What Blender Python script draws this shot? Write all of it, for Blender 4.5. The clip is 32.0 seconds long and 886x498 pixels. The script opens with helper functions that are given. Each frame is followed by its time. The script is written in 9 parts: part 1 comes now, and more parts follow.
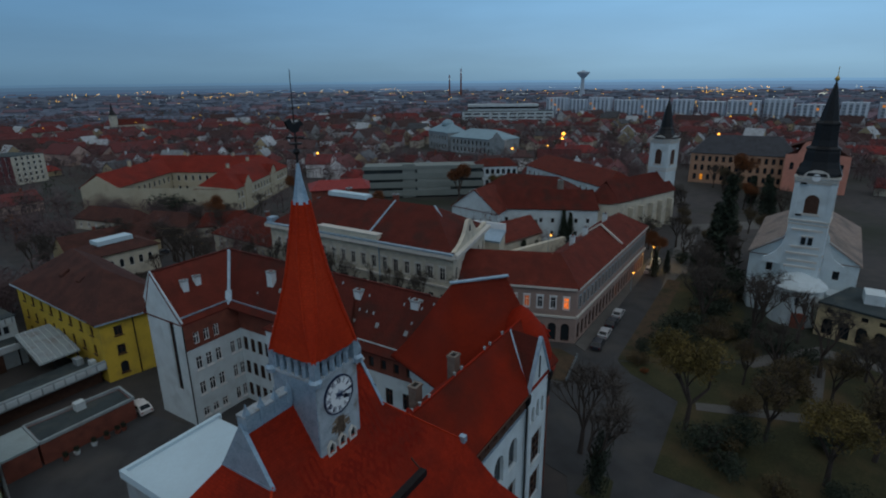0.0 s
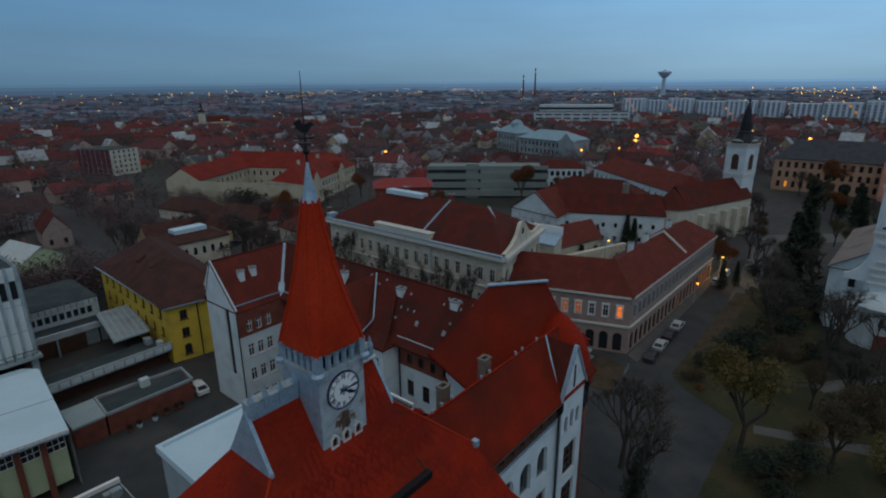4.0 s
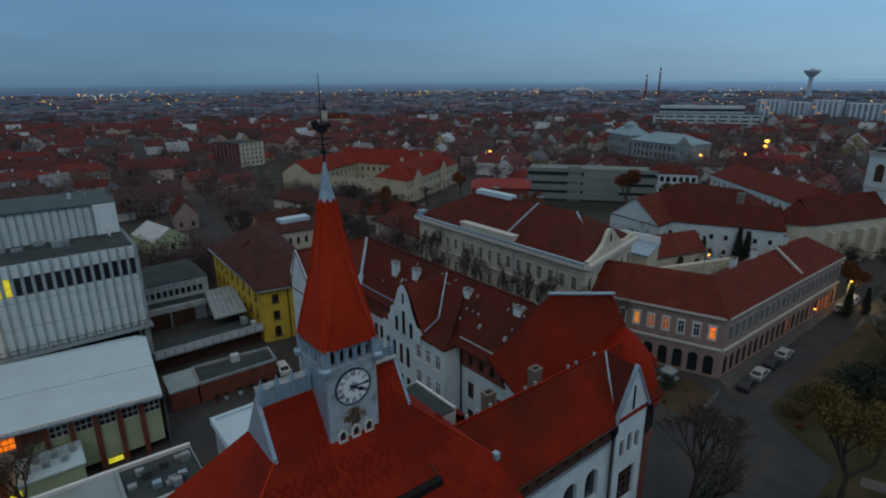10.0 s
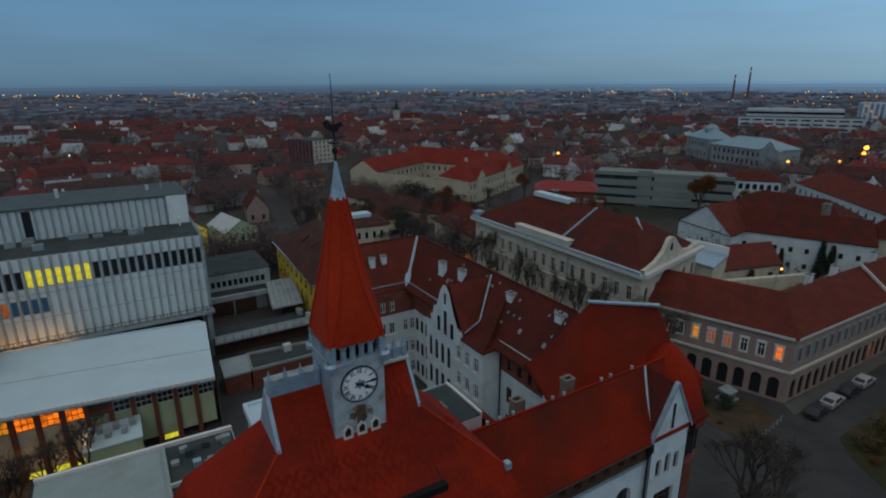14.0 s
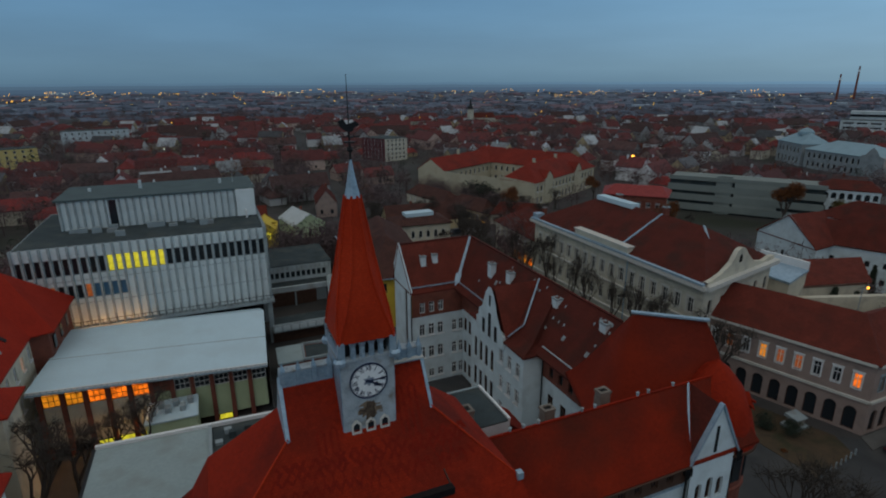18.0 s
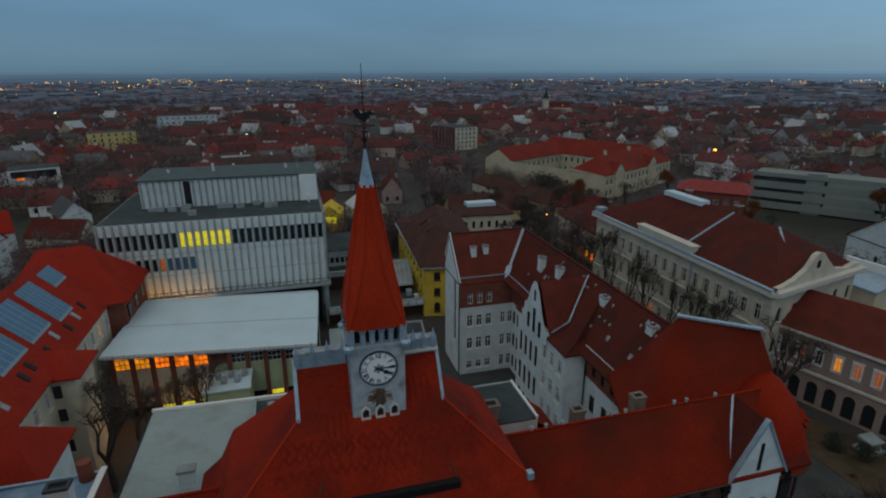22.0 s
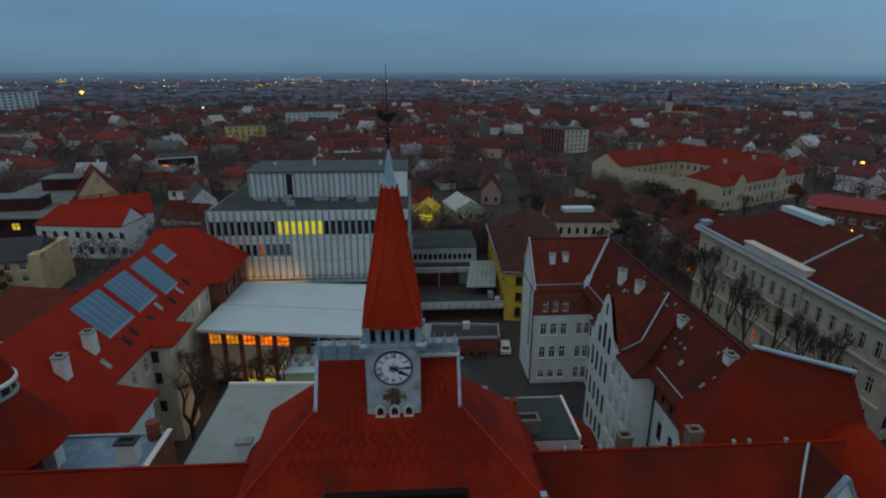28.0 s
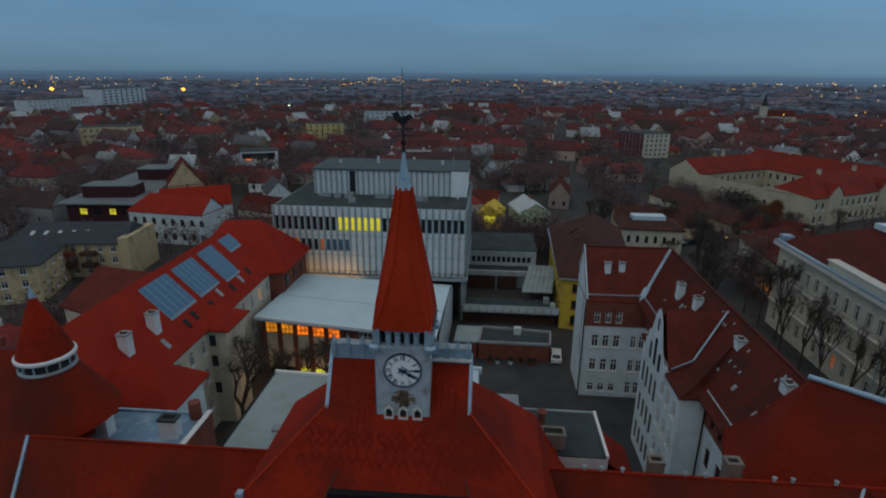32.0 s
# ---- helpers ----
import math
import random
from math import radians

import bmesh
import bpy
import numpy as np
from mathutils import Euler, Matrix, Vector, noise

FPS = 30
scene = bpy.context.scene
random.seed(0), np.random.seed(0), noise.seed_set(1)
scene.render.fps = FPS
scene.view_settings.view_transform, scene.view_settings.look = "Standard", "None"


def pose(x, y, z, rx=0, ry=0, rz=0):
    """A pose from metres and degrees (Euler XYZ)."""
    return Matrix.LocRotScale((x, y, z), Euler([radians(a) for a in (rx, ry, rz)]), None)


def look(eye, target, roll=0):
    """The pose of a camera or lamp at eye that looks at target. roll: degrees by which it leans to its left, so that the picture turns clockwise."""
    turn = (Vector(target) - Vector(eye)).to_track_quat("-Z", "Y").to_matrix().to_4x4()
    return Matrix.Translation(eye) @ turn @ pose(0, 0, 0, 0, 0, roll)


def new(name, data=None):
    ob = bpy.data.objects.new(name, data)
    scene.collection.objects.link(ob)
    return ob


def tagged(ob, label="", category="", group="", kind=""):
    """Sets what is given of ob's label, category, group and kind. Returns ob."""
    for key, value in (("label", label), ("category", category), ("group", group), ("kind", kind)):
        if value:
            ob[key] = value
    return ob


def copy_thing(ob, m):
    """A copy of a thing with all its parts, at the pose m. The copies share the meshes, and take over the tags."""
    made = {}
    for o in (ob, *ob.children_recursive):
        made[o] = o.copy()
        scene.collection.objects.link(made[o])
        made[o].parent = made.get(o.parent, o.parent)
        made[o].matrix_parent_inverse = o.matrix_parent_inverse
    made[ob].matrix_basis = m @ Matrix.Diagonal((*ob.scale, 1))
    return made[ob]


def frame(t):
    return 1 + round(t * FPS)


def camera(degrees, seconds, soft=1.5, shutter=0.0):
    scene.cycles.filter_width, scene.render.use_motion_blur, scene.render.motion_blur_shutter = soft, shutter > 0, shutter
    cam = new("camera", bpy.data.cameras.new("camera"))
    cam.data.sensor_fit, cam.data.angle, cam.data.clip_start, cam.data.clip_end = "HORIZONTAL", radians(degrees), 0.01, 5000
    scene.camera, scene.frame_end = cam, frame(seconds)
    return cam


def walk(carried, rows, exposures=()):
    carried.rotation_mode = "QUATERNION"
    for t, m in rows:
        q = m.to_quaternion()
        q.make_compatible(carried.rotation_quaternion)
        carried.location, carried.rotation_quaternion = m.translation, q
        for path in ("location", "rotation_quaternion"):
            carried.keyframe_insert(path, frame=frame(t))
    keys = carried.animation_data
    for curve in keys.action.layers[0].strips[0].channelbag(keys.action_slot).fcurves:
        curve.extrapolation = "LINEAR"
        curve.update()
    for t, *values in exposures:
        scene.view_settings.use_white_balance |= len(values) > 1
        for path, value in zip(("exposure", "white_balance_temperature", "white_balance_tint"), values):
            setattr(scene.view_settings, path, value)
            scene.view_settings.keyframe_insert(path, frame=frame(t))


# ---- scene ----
# camera: an orbit of a drone round the clock tower
cam = camera(78.2, 32.0, soft=2.0)
# seconds, x, y, z, yaw to the left from +y, pitch up, roll
PATH = [
    (0, -17.244, -20.502, 45.192, -57.784, -17.245, -0.533),
    (1, -16.846, -21.178, 45.248, -55.836, -17.254, -0.515),
    (2, -16.394, -21.797, 45.276, -53.980, -17.217, -0.490),
    (3, -15.880, -22.389, 45.268, -52.053, -17.188, -0.566),
    (3.5, -15.632, -22.658, 45.257, -51.158, -17.187, -0.504),
    (5.5, -14.424, -23.725, 45.309, -47.497, -17.234, -0.440),
    (6, -14.120, -24.003, 45.299, -46.389, -17.217, -0.430),
    (7, -13.520, -24.549, 45.331, -44.556, -17.235, -0.472),
    (8, -12.873, -24.987, 45.329, -42.559, -17.207, -0.450),
    (9, -12.242, -25.406, 45.342, -40.502, -17.182, -0.418),
    (10, -11.596, -25.805, 45.340, -38.533, -17.171, -0.438),
    (11, -10.939, -26.193, 45.342, -36.644, -17.162, -0.343),
    (12, -10.282, -26.571, 45.373, -34.772, -17.171, -0.293),
    (13, -9.596, -26.898, 45.313, -32.869, -17.140, -0.295),
    (14, -8.918, -27.242, 45.323, -31.027, -17.105, -0.297),
    (14.5, -8.586, -27.370, 45.339, -30.097, -17.137, -0.231),
    (16.5, -7.186, -27.994, 45.361, -26.348, -17.143, -0.148),
    (17, -6.808, -28.144, 45.358, -25.276, -17.133, -0.201),
    (18, -6.112, -28.410, 45.352, -23.234, -17.120, -0.173),
    (19, -5.374, -28.629, 45.360, -21.238, -17.119, -0.162),
    (19.5, -5.025, -28.719, 45.359, -20.232, -17.329, -0.140),
    (20, -4.650, -28.797, 45.363, -19.249, -17.873, -0.132),
    (20.5, -4.261, -28.869, 45.374, -18.377, -18.246, -0.117),
    (21, -3.896, -28.942, 45.400, -17.396, -18.247, -0.139),
    (22, -3.142, -29.092, 45.382, -15.448, -18.214, -0.078),
    (23, -2.356, -29.204, 45.407, -13.503, -18.245, -0.068),
    (24, -1.581, -29.277, 45.425, -11.576, -18.232, -0.043),
    (25, -0.840, -29.349, 45.424, -9.530, -18.215, 0.033),
    (25.5, -0.439, -29.351, 45.433, -8.530, -18.220, -0.008),
    (27.5, 1.088, -29.394, 45.435, -4.473, -18.171, 0.112),
    (28, 1.480, -29.360, 45.459, -3.540, -18.188, 0.152),
    (29, 2.246, -29.293, 45.486, -1.666, -18.195, 0.203),
    (30, 3.042, -29.194, 45.531, 0.313, -18.195, 0.313),
    (31, 3.811, -29.077, 45.587, 2.404, -18.218, 0.450),
    (32, 4.595, -28.917, 45.574, 4.474, -18.199, 0.505),
]
walk(cam, [(t, pose(x, y, z, 90 + pitch, 0, yaw) @ pose(0, 0, 0, 0, 0, roll)) for t, x, y, z, yaw, pitch, roll in PATH],
     exposures=[(0.0, 0.0, 6450, 10), (7.0, 0.0, 6550, 10), (12.0, 0.0, 6750, 10), (18.0, 0.0, 6950, 10), (21.0, 0.0, 7120, 10), (25.0, 0.0, 7280, 10), (28.0, 0.0, 6880, 10), (32.0, 0.0, 6720, 10)])

# ---------------------------------------------------------------- world and light
world = bpy.data.worlds.new("world")
scene.world = world
world.use_nodes = True
wt = world.node_tree
wt.nodes.clear()
w_out = wt.nodes.new("ShaderNodeOutputWorld")
w_bg = wt.nodes.new("ShaderNodeBackground")
w_sky = wt.nodes.new("ShaderNodeTexSky")
w_sky.sky_type, w_sky.sun_disc = "NISHITA", False
w_sky.sun_elevation, w_sky.sun_rotation = radians(4.0), radians(250.0)
w_tc = wt.nodes.new("ShaderNodeTexCoord")
w_sep = wt.nodes.new("ShaderNodeSeparateXYZ")
w_ramp = wt.nodes.new("ShaderNodeValToRGB")
w_noise = wt.nodes.new("ShaderNodeTexNoise")
w_map = wt.nodes.new("ShaderNodeMapping")
w_mixc = wt.nodes.new("ShaderNodeMix")
w_mixs = wt.nodes.new("ShaderNodeMix")
w_mixc.data_type = w_mixs.data_type = "RGBA"
w_mixc.blend_type = "MULTIPLY"
# overcast dusk: grey-lilac low down, blue higher, brighter overhead
stops = w_ramp.color_ramp.elements
for _ in range(4):
    stops.new(0.5)
for e, (at, col) in zip(stops, ((0.0, (0.100, 0.205, 0.315)), (0.02, (0.112, 0.232, 0.355)), (0.06, (0.112, 0.245, 0.40)),
                               (0.13, (0.108, 0.258, 0.45)), (0.35, (0.20, 0.29, 0.38)), (1.0, (0.405, 0.415, 0.42)))):
    e.position, e.color = at, (*col, 1)
w_map.inputs["Scale"].default_value = (1.5, 1.5, 9.0)
w_noise.inputs["Scale"].default_value, w_noise.inputs["Detail"].default_value = 2.2, 4.0
w_cl = wt.nodes.new("ShaderNodeMapRange")
w_cl.inputs["From Min"].default_value, w_cl.inputs["From Max"].default_value = 0.3, 0.7
w_cl.inputs["To Min"].default_value, w_cl.inputs["To Max"].default_value = 0.93, 1.06
wt.links.new(w_tc.outputs["Generated"], w_sep.inputs[0])
wt.links.new(w_sep.outputs["Z"], w_ramp.inputs[0])
wt.links.new(w_tc.outputs["Generated"], w_map.inputs[0])
wt.links.new(w_map.outputs[0], w_noise.inputs["Vector"])
wt.links.new(w_noise.outputs[0], w_cl.inputs[0])
w_mixc.inputs["Factor"].default_value = 1.0
wt.links.new(w_ramp.outputs[0], w_mixc.inputs["A"])
wt.links.new(w_cl.outputs[0], w_mixc.inputs["B"])
# the lighter quarter of the sky lies over the square
w_east = wt.nodes.new("ShaderNodeClamp")
w_pow = wt.nodes.new("ShaderNodeMath")
w_pow.operation = "POWER"
w_pow.inputs[1].default_value = 3.2
w_side = wt.nodes.new("ShaderNodeMix")
w_side.data_type = "RGBA"
w_side.inputs["A"].default_value, w_side.inputs["B"].default_value = (1.0, 1.0, 1.0, 1.0), (2.2, 1.9, 1.72, 1.0)
wt.links.new(w_sep.outputs["X"], w_east.inputs[0])
wt.links.new(w_east.outputs[0], w_pow.inputs[0])
wt.links.new(w_pow.outputs[0], w_side.inputs["Factor"])
w_mixx = wt.nodes.new("ShaderNodeMix")
w_mixx.data_type, w_mixx.blend_type = "RGBA", "MULTIPLY"
w_mixx.inputs["Factor"].default_value = 1.0
wt.links.new(w_mixc.outputs["Result"], w_mixx.inputs["A"])
wt.links.new(w_side.outputs["Result"], w_mixx.inputs["B"])
w_mixs.inputs["Factor"].default_value = 0.06
w_dim = wt.nodes.new("ShaderNodeVectorMath")
w_dim.operation = "SCALE"
w_dim.inputs["Scale"].default_value = 0.1
wt.links.new(w_sky.outputs[0], w_dim.inputs[0])
wt.links.new(w_mixx.outputs["Result"], w_mixs.inputs["A"])
wt.links.new(w_dim.outputs[0], w_mixs.inputs["B"])
wt.links.new(w_mixs.outputs["Result"], w_bg.inputs["Color"])
w_bg.inputs["Strength"].default_value = 1.0
wt.links.new(w_bg.outputs[0], w_out.inputs[0])

sun = new("sun", bpy.data.lights.new("sun", "SUN"))
sun.data.energy, sun.data.angle, sun.data.color = 0.25, radians(40), (0.96, 0.97, 1.0)
sun.matrix_world = look((-40, -60, 70), (0, 0, 0))


# ---------------------------------------------------------------- materials
def material(name, base, dark=None, light=None, rough=0.85, scale=1.2, fine=25.0, amount=0.35, bump=0.15, metal=0.0,
             tiles=None, spec=0.3, stain=None, stain_scale=0.25, random_by="", courses=0.0):
    """Base colour with blotches and grain; tiles=(w, h): laid courses; stain: a second colour in large patches."""
    m = bpy.data.materials.new(name)
    m.use_nodes = True
    nt = m.node_tree
    b = nt.nodes["Principled BSDF"]
    b.inputs["Roughness"].default_value, b.inputs["Metallic"].default_value = rough, metal
    b.inputs["Specular IOR Level"].default_value = spec
    tc = nt.nodes.new("ShaderNodeTexCoord")
    big, small = nt.nodes.new("ShaderNodeTexNoise"), nt.nodes.new("ShaderNodeTexNoise")
    for n, s, d in ((big, scale, 5.0), (small, fine, 3.0)):
        n.inputs["Scale"].default_value, n.inputs["Detail"].default_value = s, d
        nt.links.new(tc.outputs["Object"], n.inputs["Vector"])
    dark = dark or [c * (1 - amount) for c in base]
    light = light or [min(1, c * (1 + amount)) for c in base]
    ramp = nt.nodes.new("ShaderNodeValToRGB")
    el = ramp.color_ramp.elements
    el.new(0.5)
    for e, (at, col) in zip(el, ((0.3, dark), (0.5, base), (0.72, light))):
        e.position, e.color = at, (*col, 1)
    mix = nt.nodes.new("ShaderNodeMath")
    mix.operation = "MULTIPLY_ADD"
    mix.inputs[1].default_value = 0.45
    half = nt.nodes.new("ShaderNodeMath")
    half.operation = "MULTIPLY"
    half.inputs[1].default_value = 0.55
    nt.links.new(big.outputs[0], half.inputs[0])
    nt.links.new(small.outputs[0], mix.inputs[0])
    nt.links.new(half.outputs[0], mix.inputs[2])
    nt.links.new(mix.outputs[0], ramp.inputs[0])
    colour = ramp.outputs[0]
    if random_by:
        if random_by == "object":
            rnd = nt.nodes.new("ShaderNodeObjectInfo").outputs["Random"]
        else:
            rnd = nt.nodes.new("ShaderNodeNewGeometry").outputs["Random Per Island"]
        hsv = nt.nodes.new("ShaderNodeHueSaturation")
        rng = nt.nodes.new("ShaderNodeMapRange")
        rng.inputs["To Min"].default_value, rng.inputs["To Max"].default_value = 0.55, 1.35
        nt.links.new(rnd, rng.inputs[0])
        nt.links.new(rng.outputs[0], hsv.inputs["Value"])
        nt.links.new(colour, hsv.inputs["Color"])
        colour = hsv.outputs[0]
    if stain:
        sn = nt.nodes.new("ShaderNodeTexNoise")
        sn.inputs["Scale"].default_value, sn.inputs["Detail"].default_value = stain_scale, 6.0
        nt.links.new(tc.outputs["Object"], sn.inputs["Vector"])
        sr = nt.nodes.new("ShaderNodeMapRange")
        sr.inputs["From Min"].default_value, sr.inputs["From Max"].default_value = 0.5, 0.68
        nt.links.new(sn.outputs[0], sr.inputs[0])
        sm = nt.nodes.new("ShaderNodeMix")
        sm.data_type = "RGBA"
        nt.links.new(sr.outputs[0], sm.inputs["Factor"])
        nt.links.new(colour, sm.inputs["A"])
        sm.inputs["B"].default_value = (*stain, 1)
        colour = sm.outputs["Result"]
    height = small.outputs[0]
    if tiles or courses:
        uv = nt.nodes.new("ShaderNodeUVMap").outputs[0] if tiles else None
        brick = nt.nodes.new("ShaderNodeTexBrick")
        tw, th = tiles if tiles else (1.0, courses)
        brick.inputs["Scale"].default_value = 1.0
        brick.inputs["Brick Width"].default_value, brick.inputs["Row Height"].default_value = tw, th
        brick.inputs["Mortar Size"].default_value, brick.inputs["Mortar Smooth"].default_value = th * 0.09, 0.4
        brick.inputs["Color1"].default_value, brick.inputs["Color2"].default_value = (0.86, 0.86, 0.86, 1), (1.06, 1.06, 1.06, 1)
        brick.inputs["Mortar"].default_value = (0.66, 0.66, 0.66, 1)
        nt.links.new(uv, brick.inputs["Vector"])
        mul = nt.nodes.new("ShaderNodeMix")
        mul.data_type, mul.blend_type = "RGBA", "MULTIPLY"
        mul.inputs["Factor"].default_value = 0.8
        nt.links.new(colour, mul.inputs["A"])
        nt.links.new(brick.outputs["Color"], mul.inputs["B"])
        colour = mul.outputs["Result"]
        height = brick.outputs["Fac"]
    nt.links.new(colour, b.inputs["Base Color"])
    if bump:
        bp = nt.nodes.new("ShaderNodeBump")
        bp.inputs["Strength"].default_value, bp.inputs["Distance"].default_value = bump, 0.04
        if tiles:
            bp.invert = True
        nt.links.new(height, bp.inputs["Height"])
        nt.links.new(bp.outputs[0], b.inputs["Normal"])
    return m


def glow(name, colour, strength, uneven=0.0, scale=1.3):
    """A lit pane or lamp; uneven: how far curtains and furniture behind the pane vary its light."""
    m = bpy.data.materials.new(name)
    m.use_nodes = True
    nt = m.node_tree
    b = nt.nodes["Principled BSDF"]
    b.inputs["Base Color"].default_value = (0.02, 0.02, 0.02, 1)
    b.inputs["Emission Color"].default_value, b.inputs["Emission Strength"].default_value = (*colour, 1), strength
    if uneven:
        tc, no, rg = (nt.nodes.new("ShaderNode" + k) for k in ("TexCoord", "TexNoise", "MapRange"))
        no.inputs["Scale"].default_value, no.inputs["Detail"].default_value = scale, 3.0
        rg.inputs["From Min"].default_value, rg.inputs["From Max"].default_value = 0.3, 0.7
        rg.inputs["To Min"].default_value, rg.inputs["To Max"].default_value = strength * (1 - uneven), strength * (1 + 0.5 * uneven)
        nt.links.new(tc.outputs["Object"], no.inputs["Vector"])
        nt.links.new(no.outputs[0], rg.inputs[0])
        nt.links.new(rg.outputs[0], b.inputs["Emission Strength"])
    return m


def glass(name, colour=(0.02, 0.026, 0.032), rough=0.08):
    m = bpy.data.materials.new(name)
    m.use_nodes = True
    b = m.node_tree.nodes["Principled BSDF"]
    b.inputs["Base Color"].default_value = (*colour, 1)
    b.inputs["Roughness"].default_value, b.inputs["Specular IOR Level"].default_value = rough, 0.5
    return m


TILE_RED = material("red_clay_tile", (0.30, 0.021, 0.007), dark=(0.20, 0.016, 0.007), light=(0.39, 0.029, 0.009), rough=0.75, scale=0.35,
                    fine=4.0, tiles=(0.18, 0.16), spec=0.1, bump=0.5, stain=(0.16, 0.017, 0.009), stain_scale=0.22)
TILE_FRONT = material("dark_red_clay_tile", (0.245, 0.020, 0.007), dark=(0.175, 0.017, 0.007), light=(0.31, 0.026, 0.008), rough=0.75, scale=0.3,
                      fine=4.0, tiles=(0.18, 0.16), spec=0.1, bump=0.5, stain=(0.115, 0.020, 0.011), stain_scale=0.13)
TILE_CORNER = material("old_dark_red_tile", (0.205, 0.020, 0.008), dark=(0.155, 0.017, 0.008), light=(0.25, 0.024, 0.009), rough=0.8, scale=0.3,
                       fine=4.0, tiles=(0.18, 0.16), spec=0.1, bump=0.4, stain=(0.13, 0.018, 0.010), stain_scale=0.12)
TILE_SPIRE = material("glazed_red_spire_tile", (0.47, 0.036, 0.010), dark=(0.36, 0.027, 0.009), light=(0.55, 0.05, 0.014), rough=0.6, scale=0.5,
                      fine=7.0, tiles=(0.16, 0.14), spec=0.1, bump=0.5)
TILE_DARK = material("old_maroon_tile", (0.115, 0.026, 0.019), dark=(0.080, 0.020, 0.016), light=(0.150, 0.032, 0.023), rough=0.8, scale=0.4,
                     fine=5.0, tiles=(0.2, 0.18), spec=0.1, bump=0.5, stain=(0.075, 0.028, 0.022), stain_scale=0.3)
TILE_WORN = material("worn_red_brown_tile", (0.155, 0.034, 0.024), dark=(0.11, 0.027, 0.020), light=(0.20, 0.043, 0.029), rough=0.8, scale=0.5,
                     fine=5.0, tiles=(0.2, 0.18), spec=0.1, bump=0.5, stain=(0.115, 0.030, 0.022), stain_scale=0.4)
TILE_BRIGHT = material("new_red_tile", (0.345, 0.027, 0.015), dark=(0.265, 0.022, 0.013), light=(0.42, 0.035, 0.017), rough=0.75, scale=0.3,
                       fine=5.0, tiles=(0.24, 0.2), spec=0.1, bump=0.4)
TILE_FADED = material("faded_red_tile", (0.235, 0.032, 0.022), dark=(0.175, 0.026, 0.019), light=(0.29, 0.040, 0.026), rough=0.8, scale=0.25,
                      fine=4.0, tiles=(0.24, 0.2), spec=0.1, bump=0.4, stain=(0.17, 0.030, 0.022), stain_scale=0.12)
TILE_BROWN = material("dark_brown_tile", (0.085, 0.04, 0.034), dark=(0.05, 0.028, 0.025), light=(0.13, 0.055, 0.042), rough=0.85, scale=0.4,
                      fine=5.0, tiles=(0.2, 0.18), spec=0.1, bump=0.4)
PLASTER_WHITE = material("white_plaster", (0.62, 0.705, 0.735), rough=0.9, scale=0.6, fine=9.0, amount=0.12, bump=0.06, stain=(0.53, 0.60, 0.62), stain_scale=0.5)
PLASTER_CREAM = material("cream_plaster", (0.58, 0.54, 0.44), rough=0.9, scale=0.6, fine=9.0, amount=0.12, bump=0.06, stain=(0.45, 0.42, 0.35), stain_scale=0.5)
PLASTER_SAND = material("sand_coloured_plaster", (0.50, 0.45, 0.33), rough=0.9, scale=0.3, fine=7.0, amount=0.12, bump=0.05, stain=(0.44, 0.38, 0.27), stain_scale=0.2)
PLASTER_PINK = material("faded_pink_plaster", (0.33, 0.245, 0.215), rough=0.9, scale=0.6, fine=9.0, amount=0.14, bump=0.06, stain=(0.25, 0.195, 0.175), stain_scale=0.5)
PLASTER_OCHRE = material("ochre_plaster", (0.56, 0.45, 0.27), rough=0.9, scale=0.5, fine=9.0, amount=0.14, bump=0.06, stain=(0.34, 0.28, 0.18), stain_scale=0.5)
PLASTER_YELLOW = material("yellow_plaster", (0.66, 0.46, 0.06), rough=0.9, scale=0.6, fine=9.0, amount=0.1, bump=0.05, stain=(0.52, 0.36, 0.06), stain_scale=0.5)
PLASTER_GREEN = material("pale_green_plaster", (0.42, 0.50, 0.32), rough=0.9, scale=0.6, fine=9.0, amount=0.12, bump=0.05)
TRIM_STONE = material("pale_stone_trim", (0.60, 0.58, 0.53), rough=0.85, scale=1.5, fine=14.0, amount=0.12, bump=0.05)
STONE_BROWN = material("sooty_grey_brown_stone", (0.20, 0.175, 0.15), dark=(0.11, 0.095, 0.08), light=(0.28, 0.25, 0.22), rough=0.95, scale=1.6, fine=12.0, bump=0.2)
STONE_GREY = material("weathered_grey_limestone", (0.37, 0.43, 0.47), dark=(0.22, 0.26, 0.29), light=(0.50, 0.55, 0.59), rough=0.9, scale=1.6, fine=14.0,
                      bump=0.25, stain=(0.22, 0.20, 0.17), stain_scale=1.1)
ZINC = material("blue_grey_zinc", (0.32, 0.44, 0.54), dark=(0.20, 0.29, 0.37), light=(0.44, 0.56, 0.64), rough=0.45, scale=1.8, fine=9.0, metal=0.35, bump=0.06)
CONCRETE = material("grey_concrete", (0.29, 0.345, 0.365), rough=0.9, scale=0.7, fine=10.0, amount=0.2, bump=0.1, stain=(0.24, 0.25, 0.25), stain_scale=0.5)
CONCRETE_PALE = material("pale_concrete_panel", (0.53, 0.605, 0.63), rough=0.85, scale=0.5, fine=8.0, amount=0.15, bump=0.08, stain=(0.42, 0.45, 0.46), stain_scale=0.4)
MEMBRANE_OLD = material("grey_roof_membrane", (0.31, 0.385, 0.395), rough=0.7, scale=0.3, fine=3.0, amount=0.12, bump=0.04, stain=(0.27, 0.32, 0.315), stain_scale=0.35)
